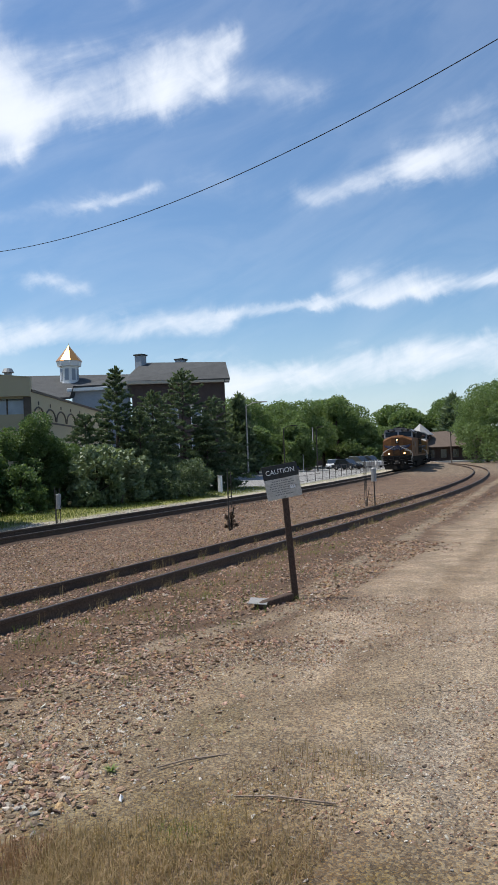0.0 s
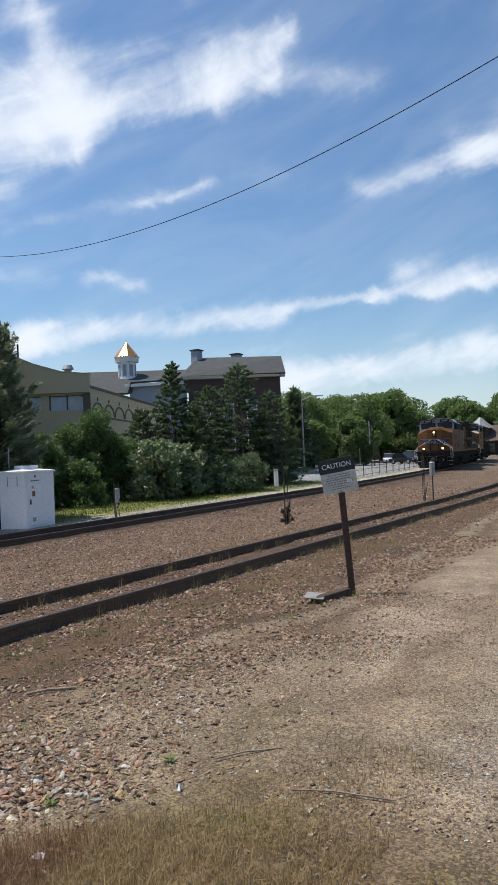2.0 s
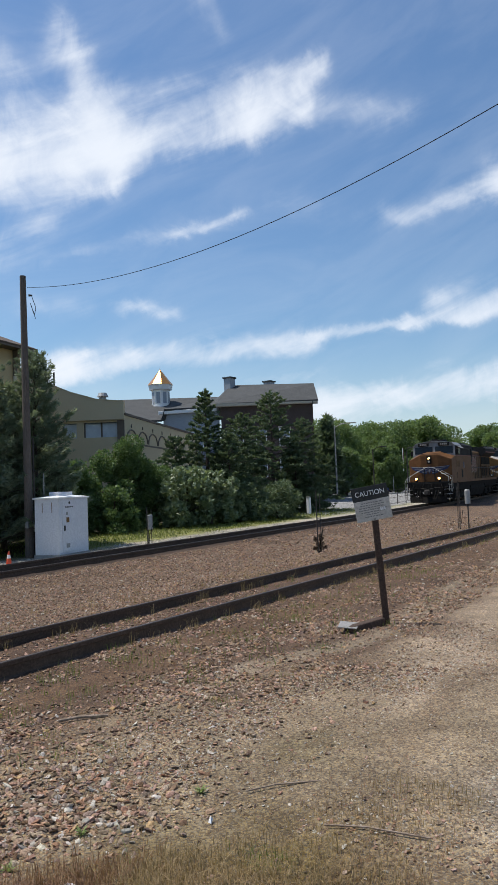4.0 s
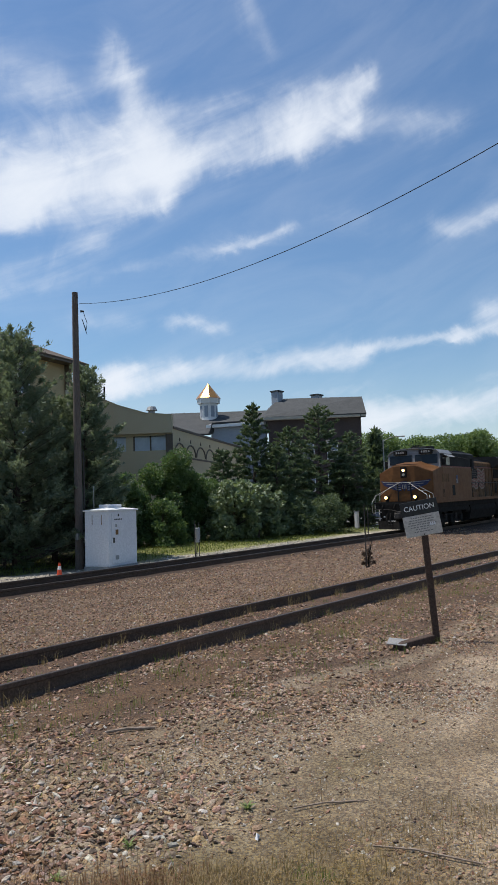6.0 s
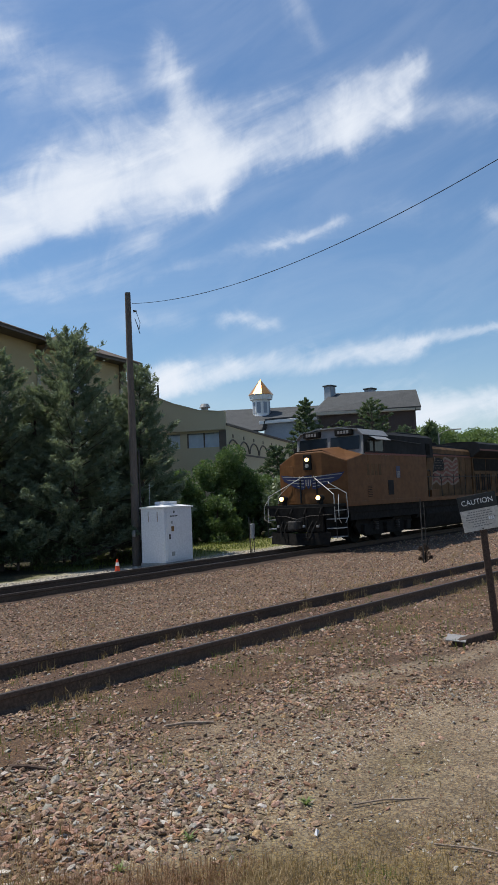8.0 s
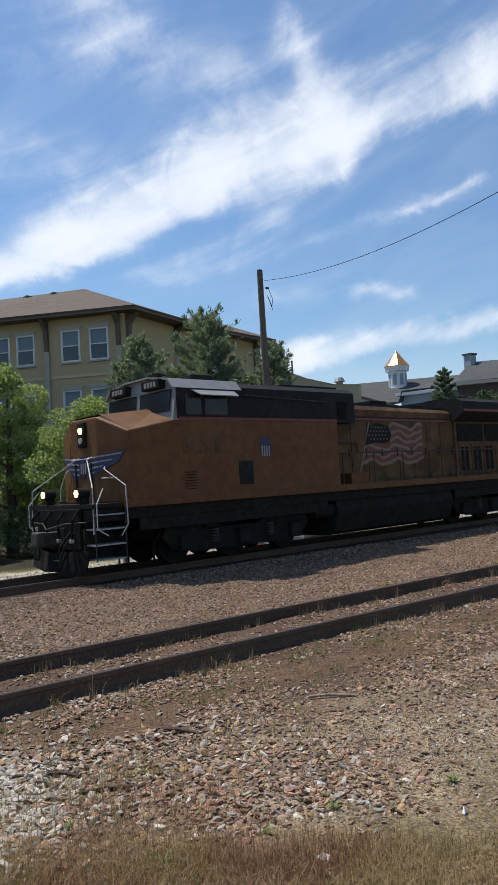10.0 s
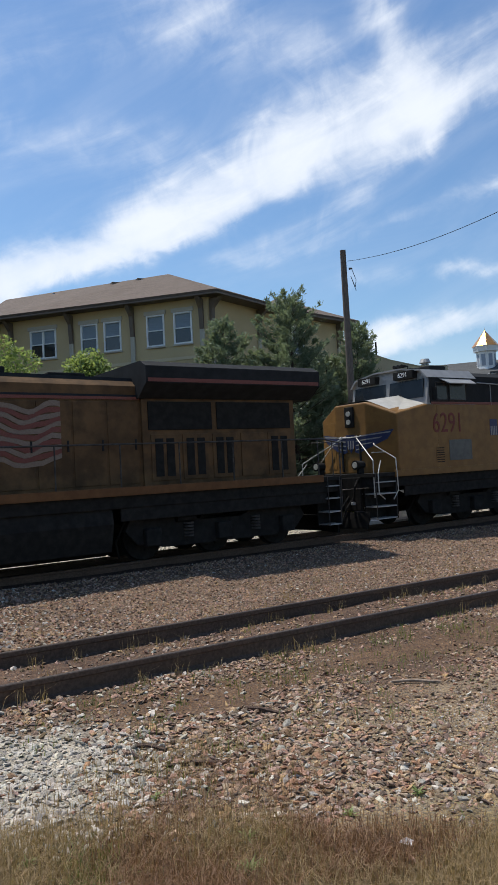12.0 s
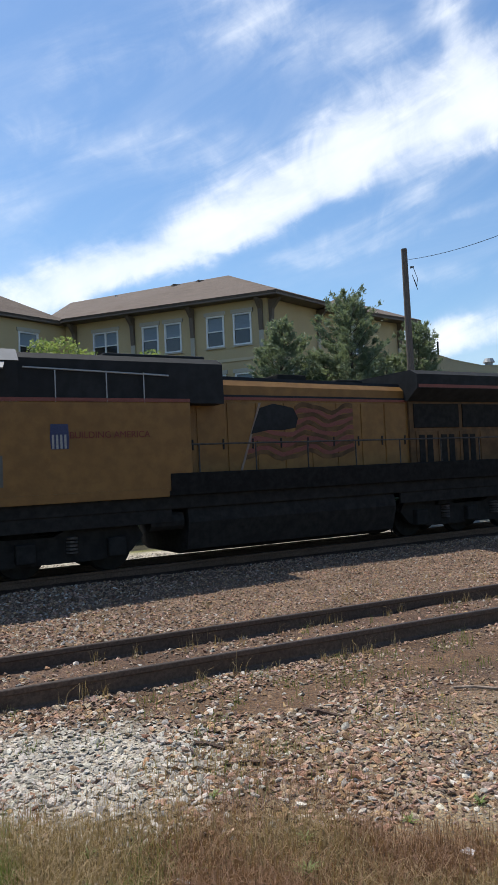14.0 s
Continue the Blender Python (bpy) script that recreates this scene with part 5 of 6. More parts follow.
def relay_cabinet():
    c = thing("relay_cabinet", pose(18.83, 20.65, float(ground_height(19.5, 21)) + 0.05, 0, 0, 12.6), "white metal railway relay cabinet on the verge", "cabinet")
    tall = 1.06
    part("body", box(0, 0, 0.08, 1.9, 1.08, 2.02, 0.015), CABINET_WHITE, c)
    part("plinth", box(-0.03, -0.03, -0.2, 1.93, 1.11, 0.08), GALV, c, "grey plinth")
    part("roof", solid([(-0.05, -0.05, 2.02), (1.95, -0.05, 2.02), (1.95, 1.13, 2.02), (-0.05, 1.13, 2.02), (-0.05, -0.05, 2.07), (1.95, -0.05, 2.07), (1.95, 1.13, 2.07), (-0.05, 1.13, 2.07), (0.5, 0.5, 2.16), (1.4, 0.5, 2.16)],
                       [(0, 1, 2, 3), (0, 1, 5, 4), (1, 2, 6, 5), (2, 3, 7, 6), (3, 0, 4, 7), (4, 5, 9, 8), (6, 7, 8, 9), (5, 6, 9), (7, 4, 8)]), WHITE, c, "white shallow roof")
    part("roof_vent", box(0.45, 0.35, 2.12, 1.4, 0.75, 2.26, 0.02), CABINET_WHITE, c)
    d = part("door", box(0.18, -0.022, 0.16, 1.72, 0.0, 1.92, 0.006), CABINET_WHITE, c)
    part("door_handle", box(0.26, -0.06, 0.9, 0.32, -0.022, 1.08, 0.008), STEEL, d, "dark door handle")
    part("yellow_notice", box(0.42, -0.027, 1.18, 0.6, -0.022, 1.36), YELLOW, d, "small yellow notice")
    part("notice", box(0.4, -0.027, 1.45, 0.52, -0.022, 1.55), GALV, d)
    for k in range(5):
        part("lettering_bar", box(0.34 + 0.11 * k, -0.026, 1.70, 0.42 + 0.11 * k, -0.022, 1.745), BLACK_SIGN, d)
    part("seal", rod((0.62, -0.022, 1.87), (0.62, -0.03, 1.87), 0.05), BLACK_SIGN, c)
    part("louvre_panel", box(0.4, -0.03, 0.3, 0.62, -0.02, 0.45), GALV, d)
    for y in (0.3, 0.72):
        part("rust_streak", box(-0.006, y, 1.55, 0.0, y + 0.03, 1.9), DRIFT, c, "brown rust streak")
    part("antenna_rod", rod((0.35, 0.9, 2.0), (0.35, 0.9, 2.95), 0.015), GALV, c)
    for ob in c.children_recursive:
        ob.data.transform(Matrix.Diagonal((1, 1, tall, 1)))


relay_cabinet()


def traffic_cone():
    c = thing("traffic_cone", stand(16.75, 20.9), "orange and white traffic cone on the gravel strip", "traffic cone")
    part("foot", box(-0.15, -0.15, 0, 0.15, 0.15, 0.03, 0.008), ORANGE, c)
    part("body", rod((0, 0, 0.03), (0, 0, 0.5), 0.105, 0.025, 20), ORANGE, c)
    part("collar", rod((0, 0, 0.26), (0, 0, 0.38), 0.068, 0.048, 20), WHITE, c, "white reflective collar")


traffic_cone()


def rod_marker(x, y, tall, canister, label, bush=False, gap=0.16):
    """Thin upright rods with a canister between them."""
    g = thing("signal_marker", stand(x, y, 0, 0.17 if y > 18 else 0.01), label, "marker post", "rod markers beside the rails")
    for k, (dx, dy) in enumerate(((-gap, 0), (gap, 0.05), (0.02, 0.12))):
        part("rod", rod((dx, dy, -0.1), (dx + 0.02 * (k - 1), dy, tall * (1 - 0.05 * k)), 0.016, 0.016, 6), STEEL, g, "thin dark rod")
    if canister:
        part("canister", rod((0.0, -0.02, canister), (0.0, -0.02, canister + 0.55), 0.1, 0.1, 14), GALV, g, "grey metal canister")
        part("canister_cap", rod((0.0, -0.02, canister + 0.55), (0.0, -0.02, canister + 0.6), 0.11, 0.09, 14), GALV, g)
    for z in (0.3, tall * 0.55):
        part("cross_tie", rod((-gap, 0, z), (gap, 0.05, z), 0.012, 0.012, 5), STEEL, g)
    part("cable_loop", pipe([(-gap * 0.6, 0, 0.0), (-gap * 0.9, -0.1, 0.5), (0.02, -0.12, 0.9), (0.05, -0.05, 0.6)], 0.012), BLACK, g)


rod_marker(23.1, 20.0, 1.65, 0.75, "thin steel rods with a grey canister on the gravel strip")
rod_marker(22.6, 11.9, 2.15, 0, "rusty steel rods rising from a dark shrub between the tracks")
rod_marker(34.7, 10.75, 2.3, 0.0, "tall thin rusty rods standing between the tracks")
canister_post = thing("canister_post", stand(34.8, 10.4), "grey metal canister on a post between the tracks", "marker post")
part("stem", rod((0, 0, -0.1), (0, 0, 1.2), 0.03), STEEL, canister_post)
part("canister", rod((0, 0, 1.2), (0, 0, 1.82), 0.13, 0.13, 14), GALV, canister_post)
part("canister_cap", rod((0, 0, 1.82), (0, 0, 1.87), 0.14, 0.1, 14), GALV, canister_post)

bollard = thing("marker_bollard", stand(45.6, 24.8, 0, 0.02), "pale upright marker bollard on the grass verge", "bollard")
part("body", box(-0.14, -0.12, -0.1, 0.14, 0.12, 1.18, 0.03), WHITE, bollard)
part("cap", box(-0.16, -0.14, 1.18, 0.16, 0.14, 1.24, 0.02), GALV, bollard)

jb = thing("junction_box", stand(10.2, 18.75, 12), "grey metal junction box on three short legs", "junction box")
part("housing", box(-0.215, -0.15, 0.72, 0.215, 0.15, 1.25, 0.02), GALV, jb)
part("lid", box(-0.235, -0.17, 1.25, 0.235, 0.17, 1.29, 0.01), GALV, jb)
part("leg", box(-0.045, -0.045, -0.1, 0.045, 0.045, 0.72), GALV, jb)
for x in (-0.2, 0.14):
    part("leg", rod((x, 0.03, -0.1), (x, 0.03, 0.5), 0.03), STEEL, jb)


def litter():
    def stick(x, y, long, turn, r, label, material=DRIFT):
        t = thing("stick", stand(x, y, turn, -r), label, "stick", "sticks on the gravel")
        part("wood", pipe([(-long / 2, 0, 0.01), (-long * 0.1, 0.02, 0.015), (long / 2, -0.01, 0)], r, 6), material, t)
    stick(5.52, 5.76, 0.50, -37, 0.016, "bleached broken board lying on gravel")
    stick(3.8, 6.05, 0.42, -60, 0.02, "dark broken twig on the stones", DARK_WOOD)
    stick(2.7, 5.35, 0.5, -25, 0.014, "dark broken twig on the stones", DARK_WOOD)
    stick(4.6, 2.1, 0.7, -75, 0.008, "thin dry twig on fine gravel")
    stick(5.0, 3.05, 0.6, -40, 0.007, "thin dry twig on fine gravel")
    stick(2.55, 5.9, 0.3, -50, 0.02, "dark broken twig on the stones", DARK_WOOD)
    for x, y, w in ((3.12, 3.42, 0.05), (2.0, 4.3, 0.03), (1.55, 4.05, 0.045), (4.25, 3.2, 0.03)):
        t = thing("litter_scrap", stand(x, y, x * 90), "crumpled white paper scrap in dry turf", "litter", "white scraps in the turf")
        part("paper", solid([(-w, -w / 3, 0.02), (w, -w / 2.5, 0.03), (w * 0.9, w / 3, 0.05), (-w * 0.8, w / 2.5, 0.025), (0, 0, 0.06)], [(0, 1, 4), (1, 2, 4), (2, 3, 4), (3, 0, 4)]), PAPER, t)


litter()


# ---- trees
def leaf_cards(centres, size, rng, aspect=1.6, droop=0.0, normals=None):
    """Small folded leaves at random angles: quads round the given points."""
    n = len(centres)
    u = rng.normal(size=(n, 3))
    if normals is not None:
        u = u * 0.6 + normals
    u[:, 2] -= droop
    u /= np.linalg.norm(u, axis=1)[:, None]
    v = np.cross(u, rng.normal(size=(n, 3)))
    v /= np.linalg.norm(v, axis=1)[:, None] + 1e-9
    s = (size * rng.uniform(0.6, 1.3, n))[:, None]
    a, b = u * s * aspect / 2, v * s / 2
    quad = np.stack([centres - a, centres + b * 0.9, centres + a, centres - b * 0.9], 1).reshape(-1, 3)
    return quad, np.arange(4 * n).reshape(-1, 4)


def limbs(rng, tall, r, n, spread, start=0.25):
    """A tapered, slightly bent trunk and its main limbs; gives the mesh and the limbs' ends."""
    bm = bmesh.new()
    pts = [Vector((rng.normal(0, 0.02) * tall * k / 4, rng.normal(0, 0.02) * tall * k / 4, tall * k / 4 - (0.15 if k == 0 else 0))) for k in range(5)]
    for k in range(4):
        rod(pts[k], pts[k + 1], r * (1 - 0.22 * k), r * (1 - 0.22 * (k + 1)), 8, bm)
    ends = []
    for k in range(n):
        h = start + (0.9 - start) * k / max(n - 1, 1)
        p = pts[0].lerp(pts[4], h)
        a = k * 2.4 + rng.uniform(-0.4, 0.4)
        reach = spread * (1.1 - 0.6 * h) * rng.uniform(0.7, 1.1)
        q = p + Vector((math.cos(a) * reach, math.sin(a) * reach, reach * rng.uniform(0.3, 0.8)))
        rod(p, q, r * 0.4 * (1.1 - h), r * 0.1, 5, bm)
        ends.append(np.array(q))
    return bm, ends


def broadleaf(name, x, y, tall, wide, leaves, size, material, label, seed, low=0.2, z=None, category="tree", group="", clumps=22):
    """A leafy tree or shrub: trunk, limbs and a crown of leaf clumps with gaps."""
    rng = np.random.RandomState(seed)
    tree = thing(name, pose(x, y, float(ground_height(x, y)) if z is None else z), label, category, group)
    bm, ends = limbs(rng, tall * 0.8, 0.03 * tall + 0.02, 9, wide * 0.42, low + 0.1)
    part("trunk", bm, BARK, tree, "bark trunk and limbs")
    cs, rs = [], []
    for k in range(clumps):
        h = low + (1 - low) * rng.rand() ** 0.8
        ring = math.sqrt(max(0.05, 1 - ((h - (low + 0.33)) / (1.05 - low - 0.33 if h > low + 0.33 else 0.5)) ** 2))
        a, d = rng.uniform(0, 6.283), wide / 2 * ring * rng.uniform(0.25, 0.92)
        cs.append((d * math.cos(a), d * math.sin(a), tall * h * 0.94))
        rs.append(wide * rng.uniform(0.10, 0.22))
    cs, rs = np.array(cs + [tuple(e) for e in ends]), np.array(rs + [wide * 0.13] * len(ends))
    pick = rng.choice(len(cs), leaves, p=rs ** 2 / (rs ** 2).sum())
    d = rng.normal(size=(leaves, 3))
    d /= np.linalg.norm(d, axis=1)[:, None]
    pts = cs[pick] + d * (rs[pick] * rng.uniform(0.45, 1.1, leaves) ** 0.6)[:, None] * (1, 1, 0.8)
    pts[:, 2] = np.maximum(pts[:, 2], 0.1)
    v, f = leaf_cards(pts, size, rng, normals=d * 0.5)
    raw("crown", v, f, material, tree, "leafy crown")
    return tree


def conifer(name, x, y, tall, wide, sprays, size, material, label, seed, low=0.03, power=0.85, ragged=0.25, upturn=0.25, z=None, group="", aspect=4.0, tuft=0.0):
    """A conifer: straight trunk, tiers of branches with side twigs, needles fanned along each twig, or in brushes at the tips."""
    rng = np.random.RandomState(seed)
    tree = thing(name, pose(x, y, float(ground_height(x, y)) if z is None else z), label, "conifer", group)
    bm = rod((0, 0, -0.2), (rng.normal(0, 0.05), rng.normal(0, 0.05), tall * 0.97), 0.022 * tall, 0.012, 8)
    n = int(tall * (24 if tuft else 16))
    base, way, reach_of = [], [], []
    for k in range(n):
        h = low + (0.985 - low) * (k + rng.rand()) / n
        a = k * 2.39996 + rng.uniform(-0.3, 0.3)
        reach = wide / 2 * (1 - h) ** power * rng.uniform(1 - ragged * 1.6, 1 + ragged) + 0.12
        d = np.array([math.cos(a), math.sin(a), upturn + 0.75 * h ** 3 + rng.normal(0, 0.07)])
        p0 = np.array([0, 0, tall * h])
        if k % 2 == 0:
            rod(p0, p0 + d * reach * 0.9, 0.012 + 0.006 * reach, 0.006, 4, bm)
        # twigs leave the branch sideways and carry the needles
        for j in range(max(3, int(4 + 5 * reach))):
            u = rng.uniform(0.12, 1.0) ** 0.7
            side = np.array([-d[1], d[0], 0.0]) * rng.choice((-1, 1)) * rng.uniform(0.2, 0.9)
            w = d * rng.uniform(0.5, 1.0) + side + np.array([0, 0, rng.normal(0.1 if tuft else -0.08, 0.16)])
            base.append(p0 + d * reach * u + np.array([0, 0, 0.12 * reach * u * u * (1 if upturn > 0.2 else -1)]))
            way.append(w / np.linalg.norm(w))
            reach_of.append(min(0.14 + 0.26 * reach * (1.1 - u), 0.75) * rng.uniform(0.6, 1.2))
    part("trunk", bm, BARK, tree, "bark trunk and branches")
    base, way, reach_of = np.array(base), np.array(way), np.array(reach_of)
    pick = rng.choice(len(base), sprays, p=reach_of / reach_of.sum())
    t = rng.rand(sprays) ** (0.45 if tuft else 0.8)
    q = base[pick] + way[pick] * (reach_of[pick] * t)[:, None]
    dirs = way[pick] * (1.3 if tuft else 0.9)
    q = q + rng.normal(0, 1, q.shape) * ((tuft or 0.05) * (1.25 - t))[:, None]
    top = rng.normal(0, 0.05, (80, 3)) * (1, 1, 0) + np.c_[np.zeros((80, 2)), rng.uniform(0.9, 1.03, 80) * tall]
    q, dirs = np.concatenate([q, top]), np.concatenate([dirs, np.tile((0, 0, 1.2), (80, 1))])
    q[:, 2] = np.maximum(q[:, 2], 0.08)
    v, f = leaf_cards(q, size, rng, aspect=aspect, normals=dirs)
    raw("crown", v, f, material, tree, "dense needled crown")
    return tree


def woods():
    g = "trees beside the railway"
    # dark pines behind the pole
    for k, (az, d, tall, wide, n) in enumerate([(54.3, 31.5, 9.6, 6.2, 32000), (59.8, 31.0, 8.5, 5.0, 24000), (49.3, 32.5, 8.2, 4.2, 20000), (57.2, 32.0, 7.2, 4.2, 15000), (51.6, 33.5, 7.0, 4.4, 15000), (62.2, 31.0, 6.0, 3.4, 10000)]):
        p = at_dir(az, d)
        conifer("pine_tree", p.x, p.y, tall, wide, int(n * 2.7), 0.045, PINE, "dark grey-green pine tree with upturned branches", 40 + k, low=0.02, power=0.62, ragged=0.3, upturn=0.3, group=g, aspect=4.6, tuft=0.09)
    # cedars and spruces in the belt
    for k, (az, d, tall, wide, n) in enumerate([(36.3, 47, 8.2, 5.0, 10000), (31.2, 55, 9.0, 7.8, 14000), (33.6, 50, 6.9, 6.4, 10000), (28.8, 57, 7.0, 6.2, 8000), (38.8, 46, 5.2, 4.4, 6500), (34.6, 46, 5.4, 5.0, 7500), (29.5, 55, 4.8, 4.2, 5000)]):
        p = at_dir(az, d)
        conifer("cedar_tree", p.x, p.y, tall, wide, int(n * 3.2), 0.075, CEDAR, "dark green cedar tree in the belt", 60 + k, low=0.0, power=0.72, ragged=0.22, upturn=0.15, group=g, aspect=3.2)
    # leafy shrubs below them
    for k, (az, d, tall, wide, n, mat, word) in enumerate([
            (42.3, 40, 5.0, 3.6, 6500, LEAF, "bushy green shrub"), (44.5, 39, 4.2, 3.2, 5000, LEAF, "bushy green shrub"), (40.4, 41, 3.4, 3.4, 5000, LEAF, "bushy green shrub"),
            (38.0, 40, 3.3, 3.4, 5500, LEAF_GLOSSY, "pale glossy-leaved shrub"), (36.2, 41, 3.1, 3.0, 5000, LEAF_GLOSSY, "pale glossy-leaved shrub"), (34.9, 43, 2.6, 2.6, 3500, LEAF_GLOSSY, "pale glossy-leaved shrub"),
            (46.6, 37, 3.8, 3.0, 4500, LEAF, "dark green shrub"), (48.2, 35, 3.0, 2.8, 3500, LEAF, "dark green shrub"), (43.5, 36.5, 2.2, 2.6, 3000, LEAF, "dark green shrub"), (33.0, 44, 2.2, 3.0, 3000, CEDAR, "dark green shrub"), (31.0, 46, 2.2, 3.4, 3000, CEDAR, "dark green shrub")]):
        p = at_dir(az, d + 1.3)
        broadleaf("shrub", p.x, p.y, tall, wide, int(n * (1.3 if mat is LEAF_GLOSSY else 2.4)), 0.15 if mat is LEAF_GLOSSY else 0.095, mat, word + " under the conifers", 80 + k, 0.02, category="shrub", group="shrubs of the tree belt", clumps=26)
    # young trees in sunlight in front of the apartments
    for k, (az, d, tall, wide, n) in enumerate([(64.3, 29, 5.8, 3.8, 8000), (69.6, 31, 7.8, 3.4, 8000), (67.2, 33, 5.4, 2.8, 5000), (77.2, 31, 8.5, 4.0, 8000), (74.0, 29, 5.0, 3.2, 5000), (86.5, 30, 7.0, 3.4, 5000)]):
        p = at_dir(az, d)
        broadleaf("young_tree", p.x, p.y, tall, wide, int(n * 1.8), 0.095, LEAF_LIGHT, "sunlit yellow-green young tree before the apartments", 110 + k, 0.12, group="young trees by the apartments", clumps=30)
    # dark shrubs added to fill the shadow below the trees
    for k, (az, d, tall, wide) in enumerate([(66, 28.5, 1.8, 3.0), (70, 28.5, 1.7, 3.0), (74.5, 29, 1.8, 3.2), (79.5, 29.5, 1.8, 3.2), (62.5, 28.6, 1.8, 2.8), (58.5, 29.4, 1.7, 2.6), (55.2, 30, 1.5, 2.6), (84.5, 30, 1.7, 3)]):
        p = at_dir(az, d + 1.3)
        broadleaf("hedge_shrub", p.x, p.y, tall, wide, 3500, 0.08, CEDAR, "dark low shrub filling the shade along the verge", 130 + k, 0.0, category="shrub", group="low shrubs along the verge", clumps=18)
    # the far wood beyond the car park
    rng = np.random.RandomState(8)
    k = 0
    for az, d, el in [(26.6, 115, 4.9), (24.8, 125, 4.2), (23.2, 130, 4.65), (21.8, 122, 4.4), (20.4, 135, 4.5), (19.3, 128, 4.9), (18.4, 132, 4.1), (17.4, 126, 2.9), (16.2, 140, 2.2),
                      (22.6, 105, 2.8), (25.6, 98, 3.0), (28.2, 105, 4.0), (15.0, 240, 4.0), (13.6, 250, 3.5), (14.3, 230, 3.3), (12.4, 260, 3.4), (11.0, 255, 4.05), (10.2, 240, 3.7),
                      (8.2, 150, 5.2), (6.8, 140, 5.6), (9.0, 170, 4.2), (5.0, 150, 5.0), (3.0, 160, 5.2), (16.8, 175, 1.9), (18.9, 165, 2.4), (20.8, 170, 2.3)]:
        p = at_dir(az, d)
        tall = 2.13 + d * math.tan(radians(el)) - float(ground_height(p.x, p.y))
        wide = tall * rng.uniform(0.75, 1.05)
        mat = LEAF_FAR
        broadleaf("distant_tree", p.x, p.y, tall, wide, 15000, 0.26 if d < 180 else 0.5, mat, "full green summer tree beyond the car park", 200 + k, 0.1, group="trees of the far wood", clumps=34)
        k += 1
    for az, d, el in [(26.9, 95, 4.75), (10.5, 230, 4.1)]:
        p = at_dir(az, d)
        conifer("distant_spruce", p.x, p.y, 2.13 + d * math.tan(radians(el)), 5.5 if d < 100 else 14, 5000, 0.4 if d < 100 else 1.0, CEDAR, "dark pointed spruce beyond the car park", 300 + k, group="trees of the far wood")
        k += 1
    broadleaf("track_shrub", 22.7, 11.95, 0.7, 0.45, 1100, 0.035, BRUSH, "small dead brown shrub at the foot of the rods", 400, 0.0, category="shrub", clumps=12)


woods()


# ---- buildings
def wall_frame(a, b):
    """A pose on a wall from a to b (seen from outside, left to right): x along it, y into the wall, z up."""
    d = (Vector(b) - Vector(a)).normalized()
    return Matrix(((d.x, -d.y, 0, a[0]), (d.y, d.x, 0, a[1]), (0, 0, 1, 0), (0, 0, 0, 1)))


def sash_window(parent, m, x, z, w, h, double=False):
    """A window set in a wall: frame, two panes with sky-tinted blinds behind, sill and head trim."""
    win = part("window", box(x, 0.06, z, x + w, 0.10, z + h), SKY_BLIND, parent, "sash window with a pale sky-tinted blind", m)
    bm = bmesh.new()
    for x0, x1, z0, z1 in ((x - 0.06, x + 0.03, z - 0.05, z + h + 0.05), (x + w - 0.03, x + w + 0.06, z - 0.05, z + h + 0.05)):
        box(x0, -0.05, z0, x1, 0.1, z1, 0, bm)
    for z0, z1 in ((z - 0.05, z + 0.03), (z + h * 0.5 - 0.03, z + h * 0.5 + 0.03), (z + h - 0.03, z + h + 0.05)):
        box(x + 0.03, -0.045, z0, x + w - 0.03, 0.1, z1, 0, bm)
    if double:
        box(x + w / 2 - 0.05, -0.048, z + 0.03, x + w / 2 + 0.05, 0.1, z + h - 0.03, 0, bm)
    part("window_frame", bm, WHITE, win, "white window frame")
    part("pane", box(x + 0.03, 0.01, z + 0.03, x + w - 0.03, 0.02, z + h * 0.5 - 0.03), WINDOW_DARK, win, "dark lower pane")
    part("head_trim", box(x - 0.16, -0.09, z + h + 0.05, x + w + 0.16, 0.0, z + h + 0.27, 0.01), TRIM, win, "cream head trim")
    part("sill", box(x - 0.1, -0.1, z - 0.14, x + w + 0.1, 0.0, z - 0.05, 0.01), TRIM, win, "cream sill")


def holed_wall(parent, m, length, z0, z1, holes, material, name="wall", thick=0.25):
    """A thick wall with rectangular openings through it, built from strips."""
    bm = bmesh.new()
    cuts = sorted({z0, z1, *[h[1] for h in holes], *[h[1] + h[3] for h in holes]})
    for lo, hi in zip(cuts, cuts[1:]):
        row = sorted((h[0], h[0] + h[2]) for h in holes if h[1] < hi - 1e-6 and h[1] + h[3] > lo + 1e-6)
        x = 0.0
        for a, b in row + [(length, length)]:
            if a - x > 1e-6:
                box(x, 0, lo, a, thick, hi, 0, bm)
            x = b
    return part(name, bm, material, parent, "", m)


def hip(parent, eaves, ridge, z, top, faces, material, label, lip=0.22):
    """A hip roof over an eaves outline with a fascia board below."""
    n = len(eaves)
    bm = solid([(*e, z) for e in eaves] + [(*r, top) for r in ridge], faces)
    bmesh.ops.solidify(bm, geom=bm.faces[:], thickness=0.12)
    roof = part("roof", bm, material, parent, label)
    part("fascia", slab(eaves, "z", z - lip, z - 0.13), GUTTER, roof, "brown fascia and soffit")
    return roof


